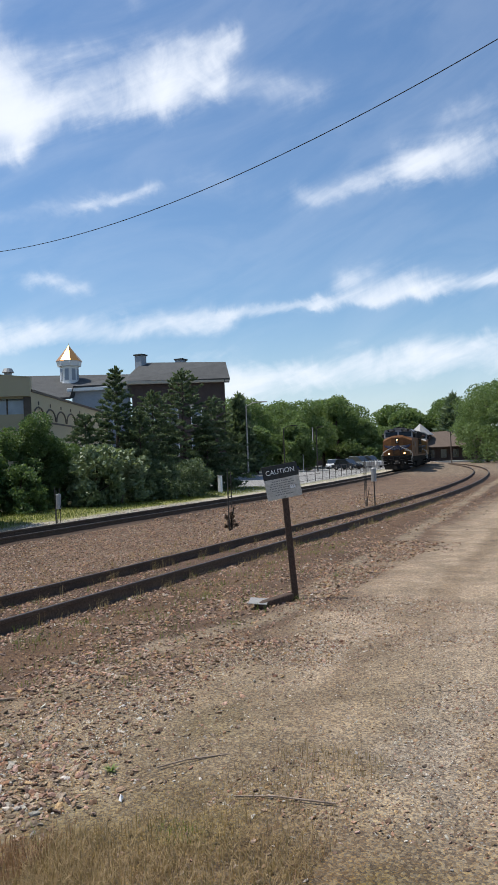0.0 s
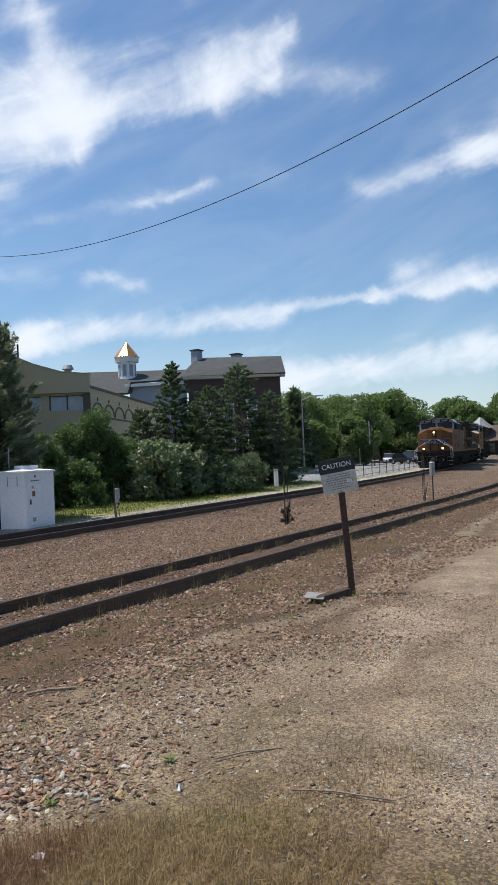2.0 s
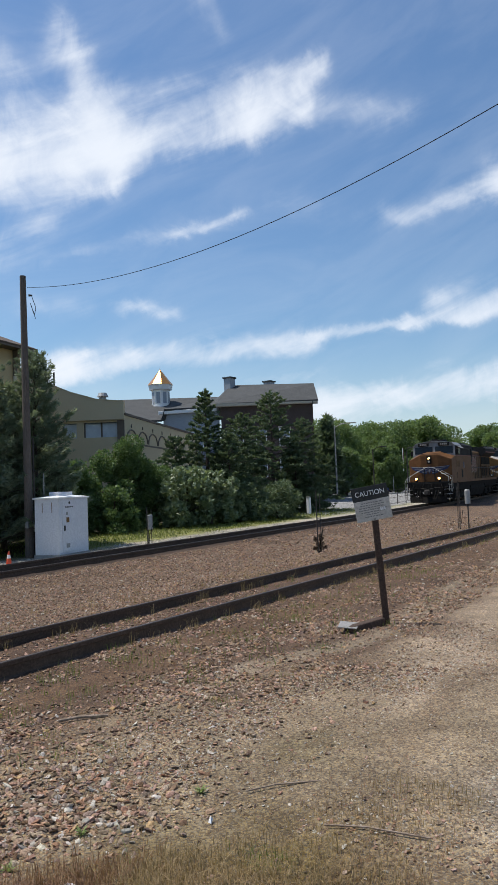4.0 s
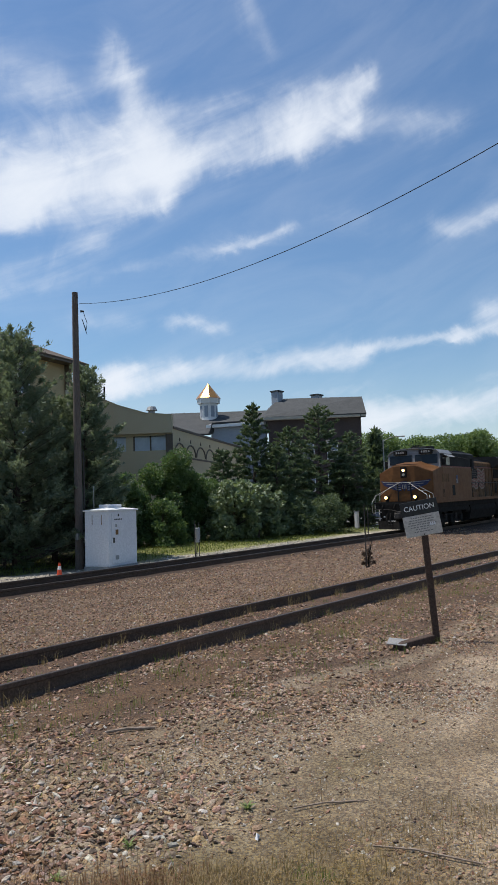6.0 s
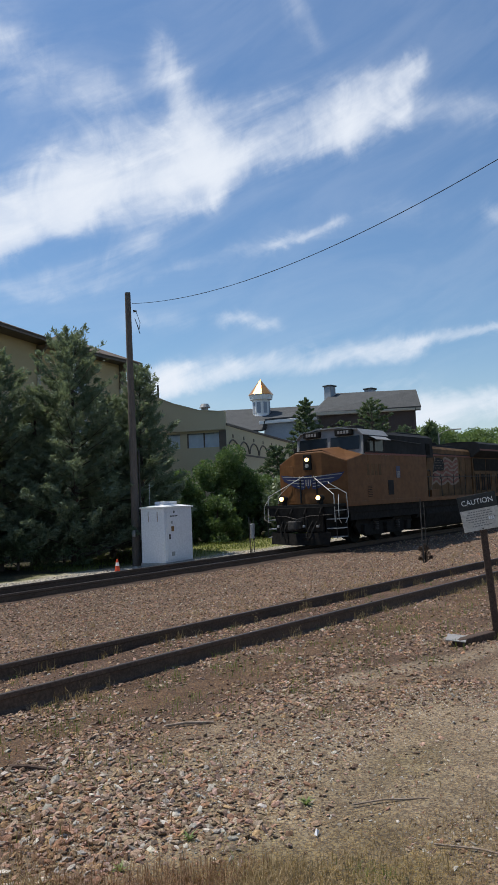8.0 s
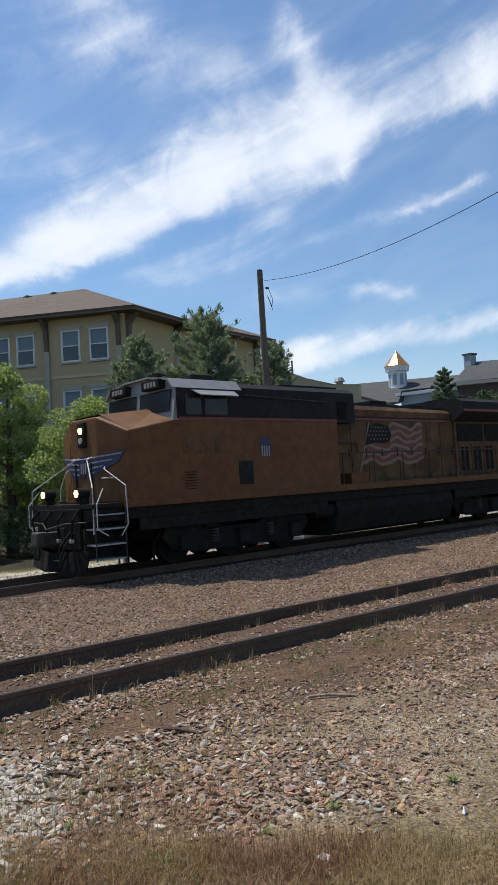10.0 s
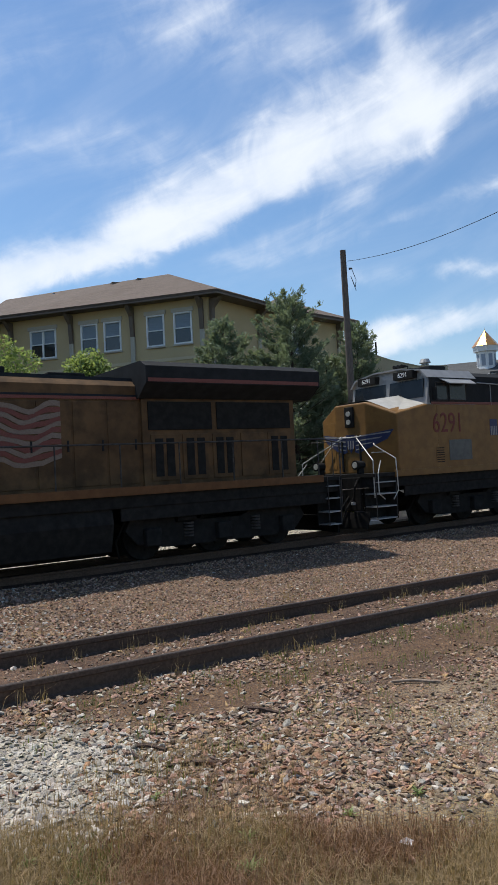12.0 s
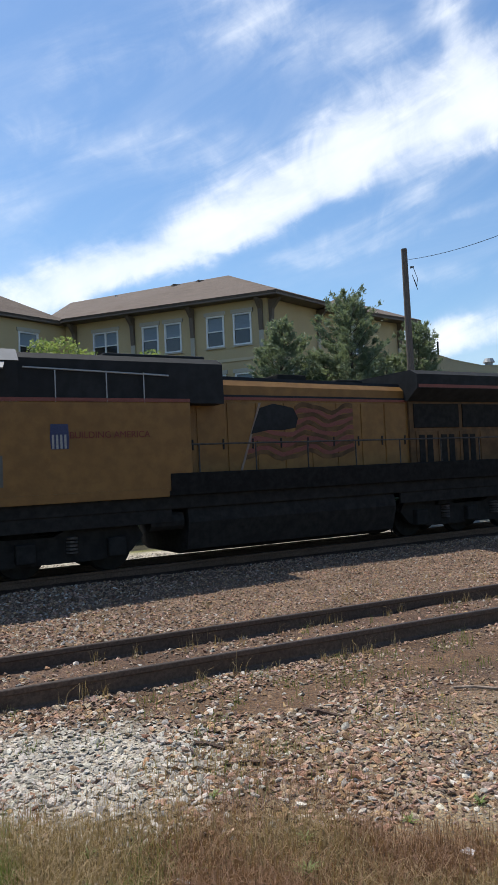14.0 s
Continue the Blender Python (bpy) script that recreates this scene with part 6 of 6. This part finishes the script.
def apartments():
    house = thing("apartment_building", Matrix(), "three-storey tan stucco apartment building with a brown shingle hip roof", "apartment building")
    C, M, E, L = (18.7, 33.4), (23.7, 35.4), (30.7, 36.9), (10.5, 43.3)
    Z = 11.4
    # face to the left of the corner
    m = wall_frame(L, C)
    long = (Vector(C) - Vector(L)).length
    holes = []
    for z in (9.0, 5.8, 2.6):
        holes += [(2.0, z, 1.6, 1.55), (5.3, z, 0.95, 1.55), (6.75, z, 0.95, 1.55), (9.35, z, 0.95, 1.6), (10.95, z, 0.95, 1.6)]
    wall = holed_wall(house, m, long, -0.4, Z - 0.1, holes, STUCCO, "side_wall")
    for x, z, w, h in holes:
        sash_window(wall, Matrix(), x, z, w, h, w > 1.2)
    for x in (0.6, 4.55, 8.35, long - 0.45):
        part("downspout", box(x, -0.14, -0.2, x + 0.26, -0.02, 9.6, 0.02), TRIM, wall, "cream pilaster strip")
        part("eave_bracket", slab([(-0.02, 9.6), (-0.02, Z - 0.2), (-0.75, Z - 0.2), (-0.25, 10.7), (-0.16, 9.6)], "x", x + 0.02, x + 0.24), GUTTER, wall, "brown curved eave bracket")
    for z in (4.9, 8.1):
        part("band_course", box(0, -0.05, z, long, 0.0, z + 0.16), STUCCO_DARK, wall, "darker band course")
    # faces to the right of the corner
    for a, b, spots in ((C, M, (0.1, 4.4)), (M, E, (6.4,))):
        m = wall_frame(a, b)
        long = (Vector(b) - Vector(a)).length
        holes = [(long * 0.35, z, 0.95, 1.6) for z in (5.8, 2.6)] if a == C else [(2.2, z, 0.95, 1.6) for z in (9.0, 5.8)]
        wall = holed_wall(house, m, long, -0.4, Z - 0.1, holes, STUCCO, "front_wall")
        for x, z, w, h in holes:
            sash_window(wall, Matrix(), x, z, w, h)
        for x in spots:
            part("downspout", box(x, -0.14, -0.2, x + 0.26, -0.02, 9.6, 0.02), TRIM, wall, "cream pilaster strip")
            part("eave_bracket", slab([(-0.02, 9.6), (-0.02, Z - 0.2), (-0.75, Z - 0.2), (-0.25, 10.7), (-0.16, 9.6)], "x", x + 0.02, x + 0.24), GUTTER, wall, "brown curved eave bracket")
        for z in (4.9, 8.1):
            part("band_course", box(0, -0.05, z, long, 0.0, z + 0.16), STUCCO_DARK, wall, "darker band course")
    # plain backs
    for a, b in ((E, (33.0, 47.0)), ((33.0, 47.0), (17.0, 58.0)), ((17.0, 58.0), (2.0, 56.0))):
        m = wall_frame(a, b)
        holed_wall(house, m, (Vector(b) - Vector(a)).length, -0.4, Z - 0.1, [], STUCCO, "back_wall")
    # wing on the far side
    W1, W2 = (-6.0, 36.0), (-6.0, 56.0)
    m = wall_frame(W1, L)
    long = (Vector(L) - Vector(W1)).length
    holes = [(long - 3.2, z, 1.2, 1.55) for z in (9.0, 5.8)]
    wall = holed_wall(house, m, long, -0.4, Z - 0.1, holes, STUCCO, "wing_wall")
    for x, z, w, h in holes:
        sash_window(wall, Matrix(), x, z, w, h)
    m = wall_frame(W2, W1)
    holed_wall(house, m, 20.0, -0.4, Z - 0.1, [], STUCCO, "wing_wall")
    # roofs
    hip(house, [(10.1, 42.3), (18.75, 32.4), (24.2, 34.55), (31.0, 42.0), (21.0, 57.0), (8.0, 55.0)], [(20.0, 40.4), (12.6, 50.2)], Z + 0.1, 14.4,
        [(0, 1, 6, 7), (1, 2, 6), (2, 3, 6), (3, 4, 7, 6), (4, 5, 7), (5, 0, 7)], SHINGLE, "brown shingle hip roof")
    hip(house, [(23.0, 34.4), (31.6, 36.25), (33.6, 47.0), (26.0, 46.0)], [(27.4, 39.6), (29.5, 43.5)], Z + 0.02, 13.3, [(0, 1, 4), (1, 2, 5, 4), (2, 3, 5), (3, 0, 4, 5)], SHINGLE, "brown shingle hip roof")
    hip(house, [(-7.0, 35.2), (10.8, 43.0), (8.0, 56.0), (-7.0, 57.0)], [(2.5, 44.5), (0.5, 50.0)], Z + 0.06, 14.6, [(0, 1, 4), (1, 2, 5, 4), (2, 3, 5), (3, 0, 4, 5)], SHINGLE, "brown shingle hip roof")
    for x, y, z in ((14.6, 46.2, 13.75), (17.5, 43.0, 14.3), (18.6, 41.6, 14.3)):
        part("roof_vent", box(x - 0.25, y - 0.25, z - 0.3, x + 0.25, y + 0.25, z - 0.05, 0.03) if z > 14 else rod((x, y, z - 0.8), (x, y, z + 0.35), 0.09), GUTTER if z > 14 else GALV, house, "small roof vent")


apartments()


def tan_hall():
    """A low tan hall with a swept parapet, a window strip and a decorated side wall."""
    hall = thing("tan_hall", Matrix(), "tan stucco hall with a swept parapet and arched wall pattern", "building")
    d = 52.0
    a, b = at_dir(50.5, d + 2), at_dir(42.6, d)
    m = wall_frame(a, b)
    long = (b - a).length
    tops = [(0.0, 10.9), (0.25 * long, 10.2), (0.5 * long, 9.35), (0.75 * long, 8.75), (long, 8.55)]
    lo, hi = 6.05, 7.1
    holes = [(0.42 * long, lo, 1.0, hi - lo), (0.42 * long + 1.5, lo, 2.6, hi - lo)]
    wall = holed_wall(hall, m, long, -0.4, 7.25, holes, STUCCO_DARK, "front_wall", 0.3)
    part("parapet", slab([(0, 7.25), (long, 7.25)] + tops[::-1], "y", -0.25, 0.3), STUCCO_DARK, wall, "swept tan parapet")
    part("parapet_cap", slab(tops + [(x, z - 0.06) for x, z in tops[::-1]], "y", -0.29, 0.34), STUCCO_DARK, wall, "thin brown coping")
    for x, z, w, h in holes:
        pane = part("window", box(x, 0.16, z, x + w, 0.2, z + h), SKY_PANE, wall, "window painted with a pale sky reflection in a deep opening")
        for k in range(int(w / 1.2) + 1):
            part("mullion", box(x + 1.2 * k, 0.1, z, x + 1.2 * k + 0.1, 0.17, z + h), GUTTER, pane)
    part("column", box(long - 0.5, -0.12, -0.3, long, 0.0, 7.2), GUTTER, wall, "brown corner pier")
    # side wall running away, with a row of painted arches
    c = at_dir(37.0, 72.0)
    m2 = wall_frame(b, c)
    far = (c - b).length
    side = part("side_wall", slab([(0, -0.4), (far, -0.4), (far, 7.35), (0, 7.55)], "y", 0, 0.3), STUCCO_DARK, hall, "tan side wall", m2)
    part("coping", slab([(0, 7.55), (far, 7.35), (far, 7.52), (0, 7.72)], "y", -0.08, 0.34), GUTTER, side, "brown coping")
    for k in range(9):
        x, r = 1.4 + 2.5 * k, 1.15
        pts = [(x + r * math.cos(t), -0.03, 5.75 + 0.85 * math.sin(t)) for t in np.linspace(0, math.pi, 9)]
        part("arch_moulding", pipe(pts, 0.06, 5), GUTTER, side, "brown arch moulding")
        part("drop_ornament", box(x - 0.06, -0.05, 6.75, x + 0.06, 0, 7.0), GUTTER, side)
    part("band", box(0, -0.04, 5.55, far, 0, 5.68), GUTTER, side, "brown band")
    # rest of the shell
    e, f = at_dir(52, 75), at_dir(40, 78)
    for p, q in ((c, f), (f, e), (e, a)):
        part("back_wall", slab([(0, -0.4), ((q - p).length, -0.4), ((q - p).length, 7.2), (0, 7.2)], "y", 0, 0.3), STUCCO_DARK, hall, "", wall_frame(p, q))
    part("flat_roof", solid([(*p[:2], 7.2) for p in (a, b, c, f, e)] + [(*p[:2], 7.05) for p in (a, b, c, f, e)], [(0, 1, 2, 3, 4), (5, 6, 7, 8, 9)]), SLATE, hall)
    v = at_dir(44.2, 57)
    vent = part("roof_vent", rod((v.x, v.y, 7.1), (v.x, v.y, 9.5), 0.28, 0.28, 12), GALV, hall, "round metal roof vent")
    part("vent_cap", rod((v.x, v.y, 9.5), (v.x, v.y, 9.8), 0.45, 0.3, 12), GALV, vent)
    v = at_dir(47.8, 53.0)
    part("lightning_rod", rod((v.x, v.y, 9.6), (v.x, v.y, 10.75), 0.06), BLACK, hall)


tan_hall()


def grey_block():
    """The long grey-roofed building with a copper-topped cupola, chimneys and a brick end."""
    block = thing("grey_roofed_building", Matrix(), "large grey-roofed building with dark brick end and copper cupola", "building")
    # brick end block, nearest corner to the car park
    A, B = at_dir(35.1, 76), at_dir(27.9, 76)
    m = wall_frame(A, B)
    long = (B - A).length
    holes = [(1.2 + 2.4 * k, z, 1.0, 1.7) for k in range(3) for z in (6.4, 3.2)]
    wall = holed_wall(block, m, long, -0.5, 10.6, holes, BRICK, "brick_wall", 0.35)
    for x, z, w, h in holes:
        sash_window(wall, Matrix(), x, z, w, h)
    part("cornice", box(-0.5, -0.5, 10.6, long + 0.5, 0.1, 10.95, 0.03), TRIM, wall, "pale cornice")
    C, D = at_dir(29.0, 92), at_dir(37, 92)
    m2 = wall_frame(B, C)
    end = (C - B).length
    gable = part("end_wall", slab([(0, -0.5), (end, -0.5), (end, 10.7), (end * 0.5, 12.2), (0, 10.7)], "y", 0, 0.35), BRICK, block, "dark brick end wall", m2)
    part("rake_board", slab([(-0.5, 10.5), (end * 0.5, 12.35), (end + 0.5, 10.5), (end + 0.5, 10.85), (end * 0.5, 12.75), (-0.5, 10.85)], "y", -0.45, 0.1), SLATE, gable, "grey rake board")
    # roof: two slopes rising to a ridge, hipped towards the cupola wing
    z0, z1 = 10.95, 13.25
    r1, r2 = at_dir(27.95, 80), at_dir(34.3, 83)
    bm = solid([(A.x - 0.7, A.y + 0.2, z0), (B.x - 0.2, B.y - 0.75, z0), (r1.x, r1.y - 0.3, z1), (r2.x, r2.y, z1 + 0.6), (C.x, C.y, z0), (D.x, D.y, z0)], [(0, 1, 2, 3), (2, 4, 5, 3), (0, 3, 5)])
    bmesh.ops.solidify(bm, geom=bm.faces[:], thickness=0.2)
    part("roof", bm, SLATE, block, "grey shingle roof")
    for az, d in ((34.35, 82), (31.25, 83)):
        p = at_dir(az, d)
        ch = part("chimney", box(p.x - 0.5, p.y - 0.45, 11.2, p.x + 0.5, p.y + 0.45, 14.45 if az > 33 else 14.0, 0.04), SIDING, block, "pale grey chimney")
        part("chimney_cap", box(p.x - 0.6, p.y - 0.55, (14.45 if az > 33 else 14.0), p.x + 0.6, p.y + 0.55, (14.6 if az > 33 else 14.15)), SLATE, ch)
    # pale siding wing below the cupola
    P, Q = at_dir(39.6, 80), at_dir(35.3, 78)
    m = wall_frame(P, Q)
    wl = (Q - P).length
    holes = [(0.7 + 1.9 * k, 6.6, 0.9, 1.7) for k in range(3)]
    wing = holed_wall(block, m, wl, -0.5, 10.4, holes, SIDING, "siding_wall", 0.3)
    for x, z, w, h in holes:
        sash_window(wing, Matrix(), x, z, w, h)
    part("cornice", box(-0.4, -0.5, 10.4, wl, 0.1, 10.75, 0.03), WHITE, wing, "white cornice")
    R, S = at_dir(45.5, 90), at_dir(35.0, 88)
    T, U = at_dir(46.5, 76), at_dir(39.6, 80)
    bm = solid([(T.x, T.y, 9.0), (U.x - 0.6, U.y - 0.2, 9.6), (P.x - 0.4, P.y - 0.5, 10.75), (Q.x, Q.y - 0.7, 10.75), (S.x, S.y, 13.0), (R.x, R.y, 13.1)], [(0, 1, 5), (1, 2, 4, 5), (2, 3, 4)])
    bmesh.ops.solidify(bm, geom=bm.faces[:], thickness=0.2)
    part("roof", bm, SLATE, block, "grey shingle roof")
    part("wing_wall", slab([(0, -0.5), ((U - T).length, -0.5), ((U - T).length, 9.3), (0, 8.8)], "y", 0, 0.3), SIDING, block, "pale siding wall", wall_frame(T, U))
    # cupola
    c = at_dir(39.75, 86)
    cup = part("cupola_drum", rod((c.x, c.y, 11.4), (c.x, c.y, 13.9), 1.05, 1.05, 8), WHITE, block, "white eight-sided cupola")
    part("cupola_cornice", rod((c.x, c.y, 13.9), (c.x, c.y, 14.5), 1.32, 1.42, 8), WHITE, cup, "white cornice")
    part("cupola_base", rod((c.x, c.y, 11.0), (c.x, c.y, 12.0), 1.35, 1.2, 8), WHITE, cup)
    for k in range(8):
        a = (k + 0.5) * math.pi / 4
        part("cupola_panel", box(-0.22, -0.03, 12.3, 0.22, 0.03, 13.6), SIDING, cup, "", pose(c.x, c.y, 0, 0, 0, math.degrees(a) + 90) @ pose(0, -0.98, 0))
    roof = part("cupola_roof", rod((c.x, c.y, 14.5), (c.x, c.y, 16.35), 1.5, 0.03, 8), COPPER, cup, "bright copper pointed roof")
    part("finial", rod((c.x, c.y, 16.2), (c.x, c.y, 16.6), 0.05, 0.01), COPPER, roof)


grey_block()


def station():
    """The old depot round the bend: hipped roofs and a pointed turret."""
    p = at_dir(11.6, 185)
    g = float(ground_height(p.x, p.y)) - 0.1
    dep = thing("station_building", pose(p.x, p.y, g, 0, 0, -78), "old railway depot with a brown hipped roof and pale pointed turret", "building")
    part("wall", box(-7, -4, 0, 12, 5, 4.0), BRICK, dep, "dark brick wall")
    for k in range(6):
        part("window", box(-5.5 + 2.8 * k, -4.06, 1.2, -4.2 + 2.8 * k, -4.0, 3.2), WINDOW_DARK, dep)
    bm = solid([(-8.5, -5.8, 3.8), (13.5, -5.8, 3.8), (13.5, 6.5, 3.8), (-8.5, 6.5, 3.8), (-2.0, 0.4, 7.6), (7.5, 0.4, 7.6)], [(0, 1, 5, 4), (1, 2, 5), (2, 3, 4, 5), (3, 0, 4)])
    bmesh.ops.solidify(bm, geom=bm.faces[:], thickness=0.2)
    part("roof", bm, SHINGLE, dep, "brown weathered hipped roof")
    t = part("turret", rod((-4.5, -2.5, 0), (-4.5, -2.5, 6.9), 2.4, 2.4, 8), BRICK, dep, "dark turret")
    part("turret_roof", rod((-4.5, -2.5, 6.8), (-4.5, -2.5, 9.6), 3.2, 0.05, 8), GREY_PAINT, t, "pale pointed turret roof")
    q = at_dir(10.8, 165)
    pole = thing("signal_bridge_pole", stand(q.x, q.y), "dark railway pole with a cross arm near the depot", "utility pole")
    part("pole", rod((0, 0, -0.2), (0, 0, 7.0), 0.14, 0.11), POLE_WOOD, pole)
    part("cross_arm", box(-0.1, -3.0, 6.6, 0.1, 0.6, 6.95), POLE_WOOD, pole)
    platform = thing("platform", stand(p.x - 14, p.y - 3, -78), "low pale concrete platform before the depot", "platform", kind="structure")
    part("slab", box(-14, -2, -0.3, 26, 2, 0.35, 0.03), ASPHALT, platform)
    b = at_dir(19.6, 150)
    red = thing("red_storefront", stand(b.x, b.y, -70), "low dark red building behind the parked cars", "building")
    part("wall", box(-9, -3, -0.2, 11, 3, 3.0), BRICK, red)
    part("red_band", box(-9.1, -3.15, 1.7, 11.1, -3.0, 2.9), RED_PAINT, red, "red painted band")
    part("roof", box(-9.4, -3.4, 3.0, 11.4, 3.4, 3.3, 0.04), SLATE, red)


station()


# ---- the car park
def car(x, y, turn, paint, label, tall=1.45, long=4.6):
    c = thing("parked_car", stand(x, y, turn), label, "car", "cars in the car park")
    h = long / 2
    low = tall * 0.56
    part("body", slab([(-h, 0.35), (-h, low - 0.05), (-h + 0.9, low), (h - 1.0, low + 0.02), (h - 0.1, low - 0.12), (h, 0.55), (h - 0.1, 0.3), (-h + 0.1, 0.28)], "y", -0.88, 0.88), paint, c)
    cab = part("cabin", slab([(-h + 0.35, low), (-h + 0.85, tall - 0.05), (-h + 1.2, tall), (h - 2.0, tall), (h - 1.05, low)], "y", -0.74, 0.74), WINDOW_DARK, c, "dark glasshouse")
    part("roof_panel", box(-h + 0.95, -0.72, tall - 0.02, h - 2.0, 0.72, tall + 0.03, 0.02), paint, cab)
    for sx in (-h + 0.85, h - 0.9):
        for side in (-1, 1):
            wh = part("wheel", rod((sx, side * 0.7, 0.32), (sx, side * 0.9, 0.32), 0.32, 0.32, 18), RUBBER, c, "black tyre")
            part("rim", rod((sx, side * 0.9, 0.32), (sx, side * 0.915, 0.32), 0.19, 0.17, 12), GALV, wh)
    for side in (-1, 1):
        part("headlight", box(h - 0.14, side * 0.75 - 0.14, low - 0.3, h - 0.01, side * 0.75 + 0.14, low - 0.14, 0.02), LAMP_OFF, c)
        part("tail_light", box(-h - 0.01, side * 0.75 - 0.12, low - 0.3, -h + 0.05, side * 0.75 + 0.12, low - 0.1, 0.01), RED_PAINT, c)
    for x0 in (-h - 0.03, h - 0.08):
        part("bumper", box(x0, -0.85, 0.3, x0 + 0.12, 0.85, 0.5, 0.03), paint, c)


for az, d, turn, paint, label, tall in [(22.6, 112, 150, CAR_BLUE, "navy blue parked sport utility vehicle", 1.75), (19.75, 115, 196, CAR_WHITE, "white parked saloon car", 1.45), (18.6, 104, 245, CAR_DARK, "dark parked saloon car", 1.45),
                                        (17.7, 110, 245, CAR_SILVER, "silver parked sport utility vehicle", 1.8), (16.9, 113, 245, CAR_WHITE, "white parked van beside the line", 1.8), (18.0, 116, 250, CAR_SILVER, "silver parked car in the lot", 1.5)]:
    p = at_dir(az, d)
    car(p.x, p.y, turn, paint, label, tall)


def street_lamp(az, d, tall, arm, label, material=GALV):
    p = at_dir(az, d)
    lamp = thing("street_lamp", stand(p.x, p.y), label, "street lamp", "lamps of the car park")
    part("pole", rod((0, 0, -0.2), (0, 0, tall), 0.10, 0.06, 10), material, lamp)
    right = Vector((math.sin(radians(az)), -math.cos(radians(az)), 0))
    q = right * arm
    part("arm", pipe([(0, 0, tall - 0.1), (q.x * 0.4, q.y * 0.4, tall + 0.28), (q.x, q.y, tall + 0.35)], 0.035), material, lamp)
    head = q * 1.0
    part("lamp_head", box(-0.45, -0.14, -0.06, 0.45, 0.14, 0.06, 0.03), material, lamp, "", pose(head.x, head.y, tall + 0.34, 0, 0, az - 90))


street_lamp(26.3, 80, 8.0, 1.9, "tall pale grey street lamp beside the car park", PALE_GREY)
street_lamp(23.45, 95, 5.9, 1.4, "dark street lamp beside the car park", STEEL)
street_lamp(20.9, 100, 5.7, 0.5, "slender dark lamp in the car park", STEEL)
for az, d in ((22.0, 104), (21.2, 108)):
    p = at_dir(az, d)
    fp = thing("flag_pole", stand(p.x, p.y), "thin white flag pole with a limp flag", "flag pole", "flag poles by the car park")
    part("pole", rod((0, 0, -0.2), (0, 0, 6.4), 0.06, 0.04), WHITE, fp)
    part("flag", box(0.05, -0.03, 4.6, 0.3, 0.03, 6.3, 0.02), FADED_RED, fp, "limp faded flag")


def fences():
    f = thing("railing_fence", Matrix(), "thin leaning metal railing between the line and the car park", "fence")
    spots = [along(FAR, s, 4.3 + 0.004 * s)[0] for s in np.arange(6, 44, 2.6)]
    pts = []
    for k, p in enumerate(spots):
        z = float(ground_height(p.x, p.y))
        top = (p.x + (0.12 if k % 3 == 0 else 0.03), p.y, z + 1.25)
        part("post", rod((p.x, p.y, z - 0.1), top, 0.035), STEEL, f)
        pts.append(Vector(top))
    for drop in (0.02, 0.62, 1.1):
        part("rail", pipe([q - Vector((0, 0, drop)) for q in pts], 0.018, 5), STEEL, f)
    rack = thing("cart_rack", Matrix(), "row of pale metal hoop racks beside the line", "rack")
    for k in range(9):
        p, a = along(FAR, 44 + 1.5 * k, 4.6)
        z = float(ground_height(p.x, p.y))
        part("hoop", pipe([(p.x, p.y, z - 0.05), (p.x + 0.35, p.y, z + 1.35), (p.x + 0.75, p.y + 0.1, z + 1.35), (p.x + 0.95, p.y + 0.1, z - 0.05)], 0.035, 6), GALV, rack)


fences()


def bird():
    b = thing("bird", pose(15.34, 15.67, 14.91, 0, 0, -44), "small dark bird in flight", "bird")
    part("body", rod((-0.065, 0, 0), (0.065, 0, 0.01), 0.012, 0.024, 8), BLACK, b)
    for side in (-1, 1):
        part("wing", solid([(0.035, 0, 0.018), (-0.04, 0, 0.018), (-0.055, side * 0.075, 0.06), (0.01, side * 0.08, 0.065)], [(0, 1, 2, 3)]), BLACK, b)
    return b


flyer = bird()
BIRD_AT, BIRD_SPEED = Vector((15.34, 15.67, 14.91)), Vector((6.24, -6.13, 6.86))

motions()
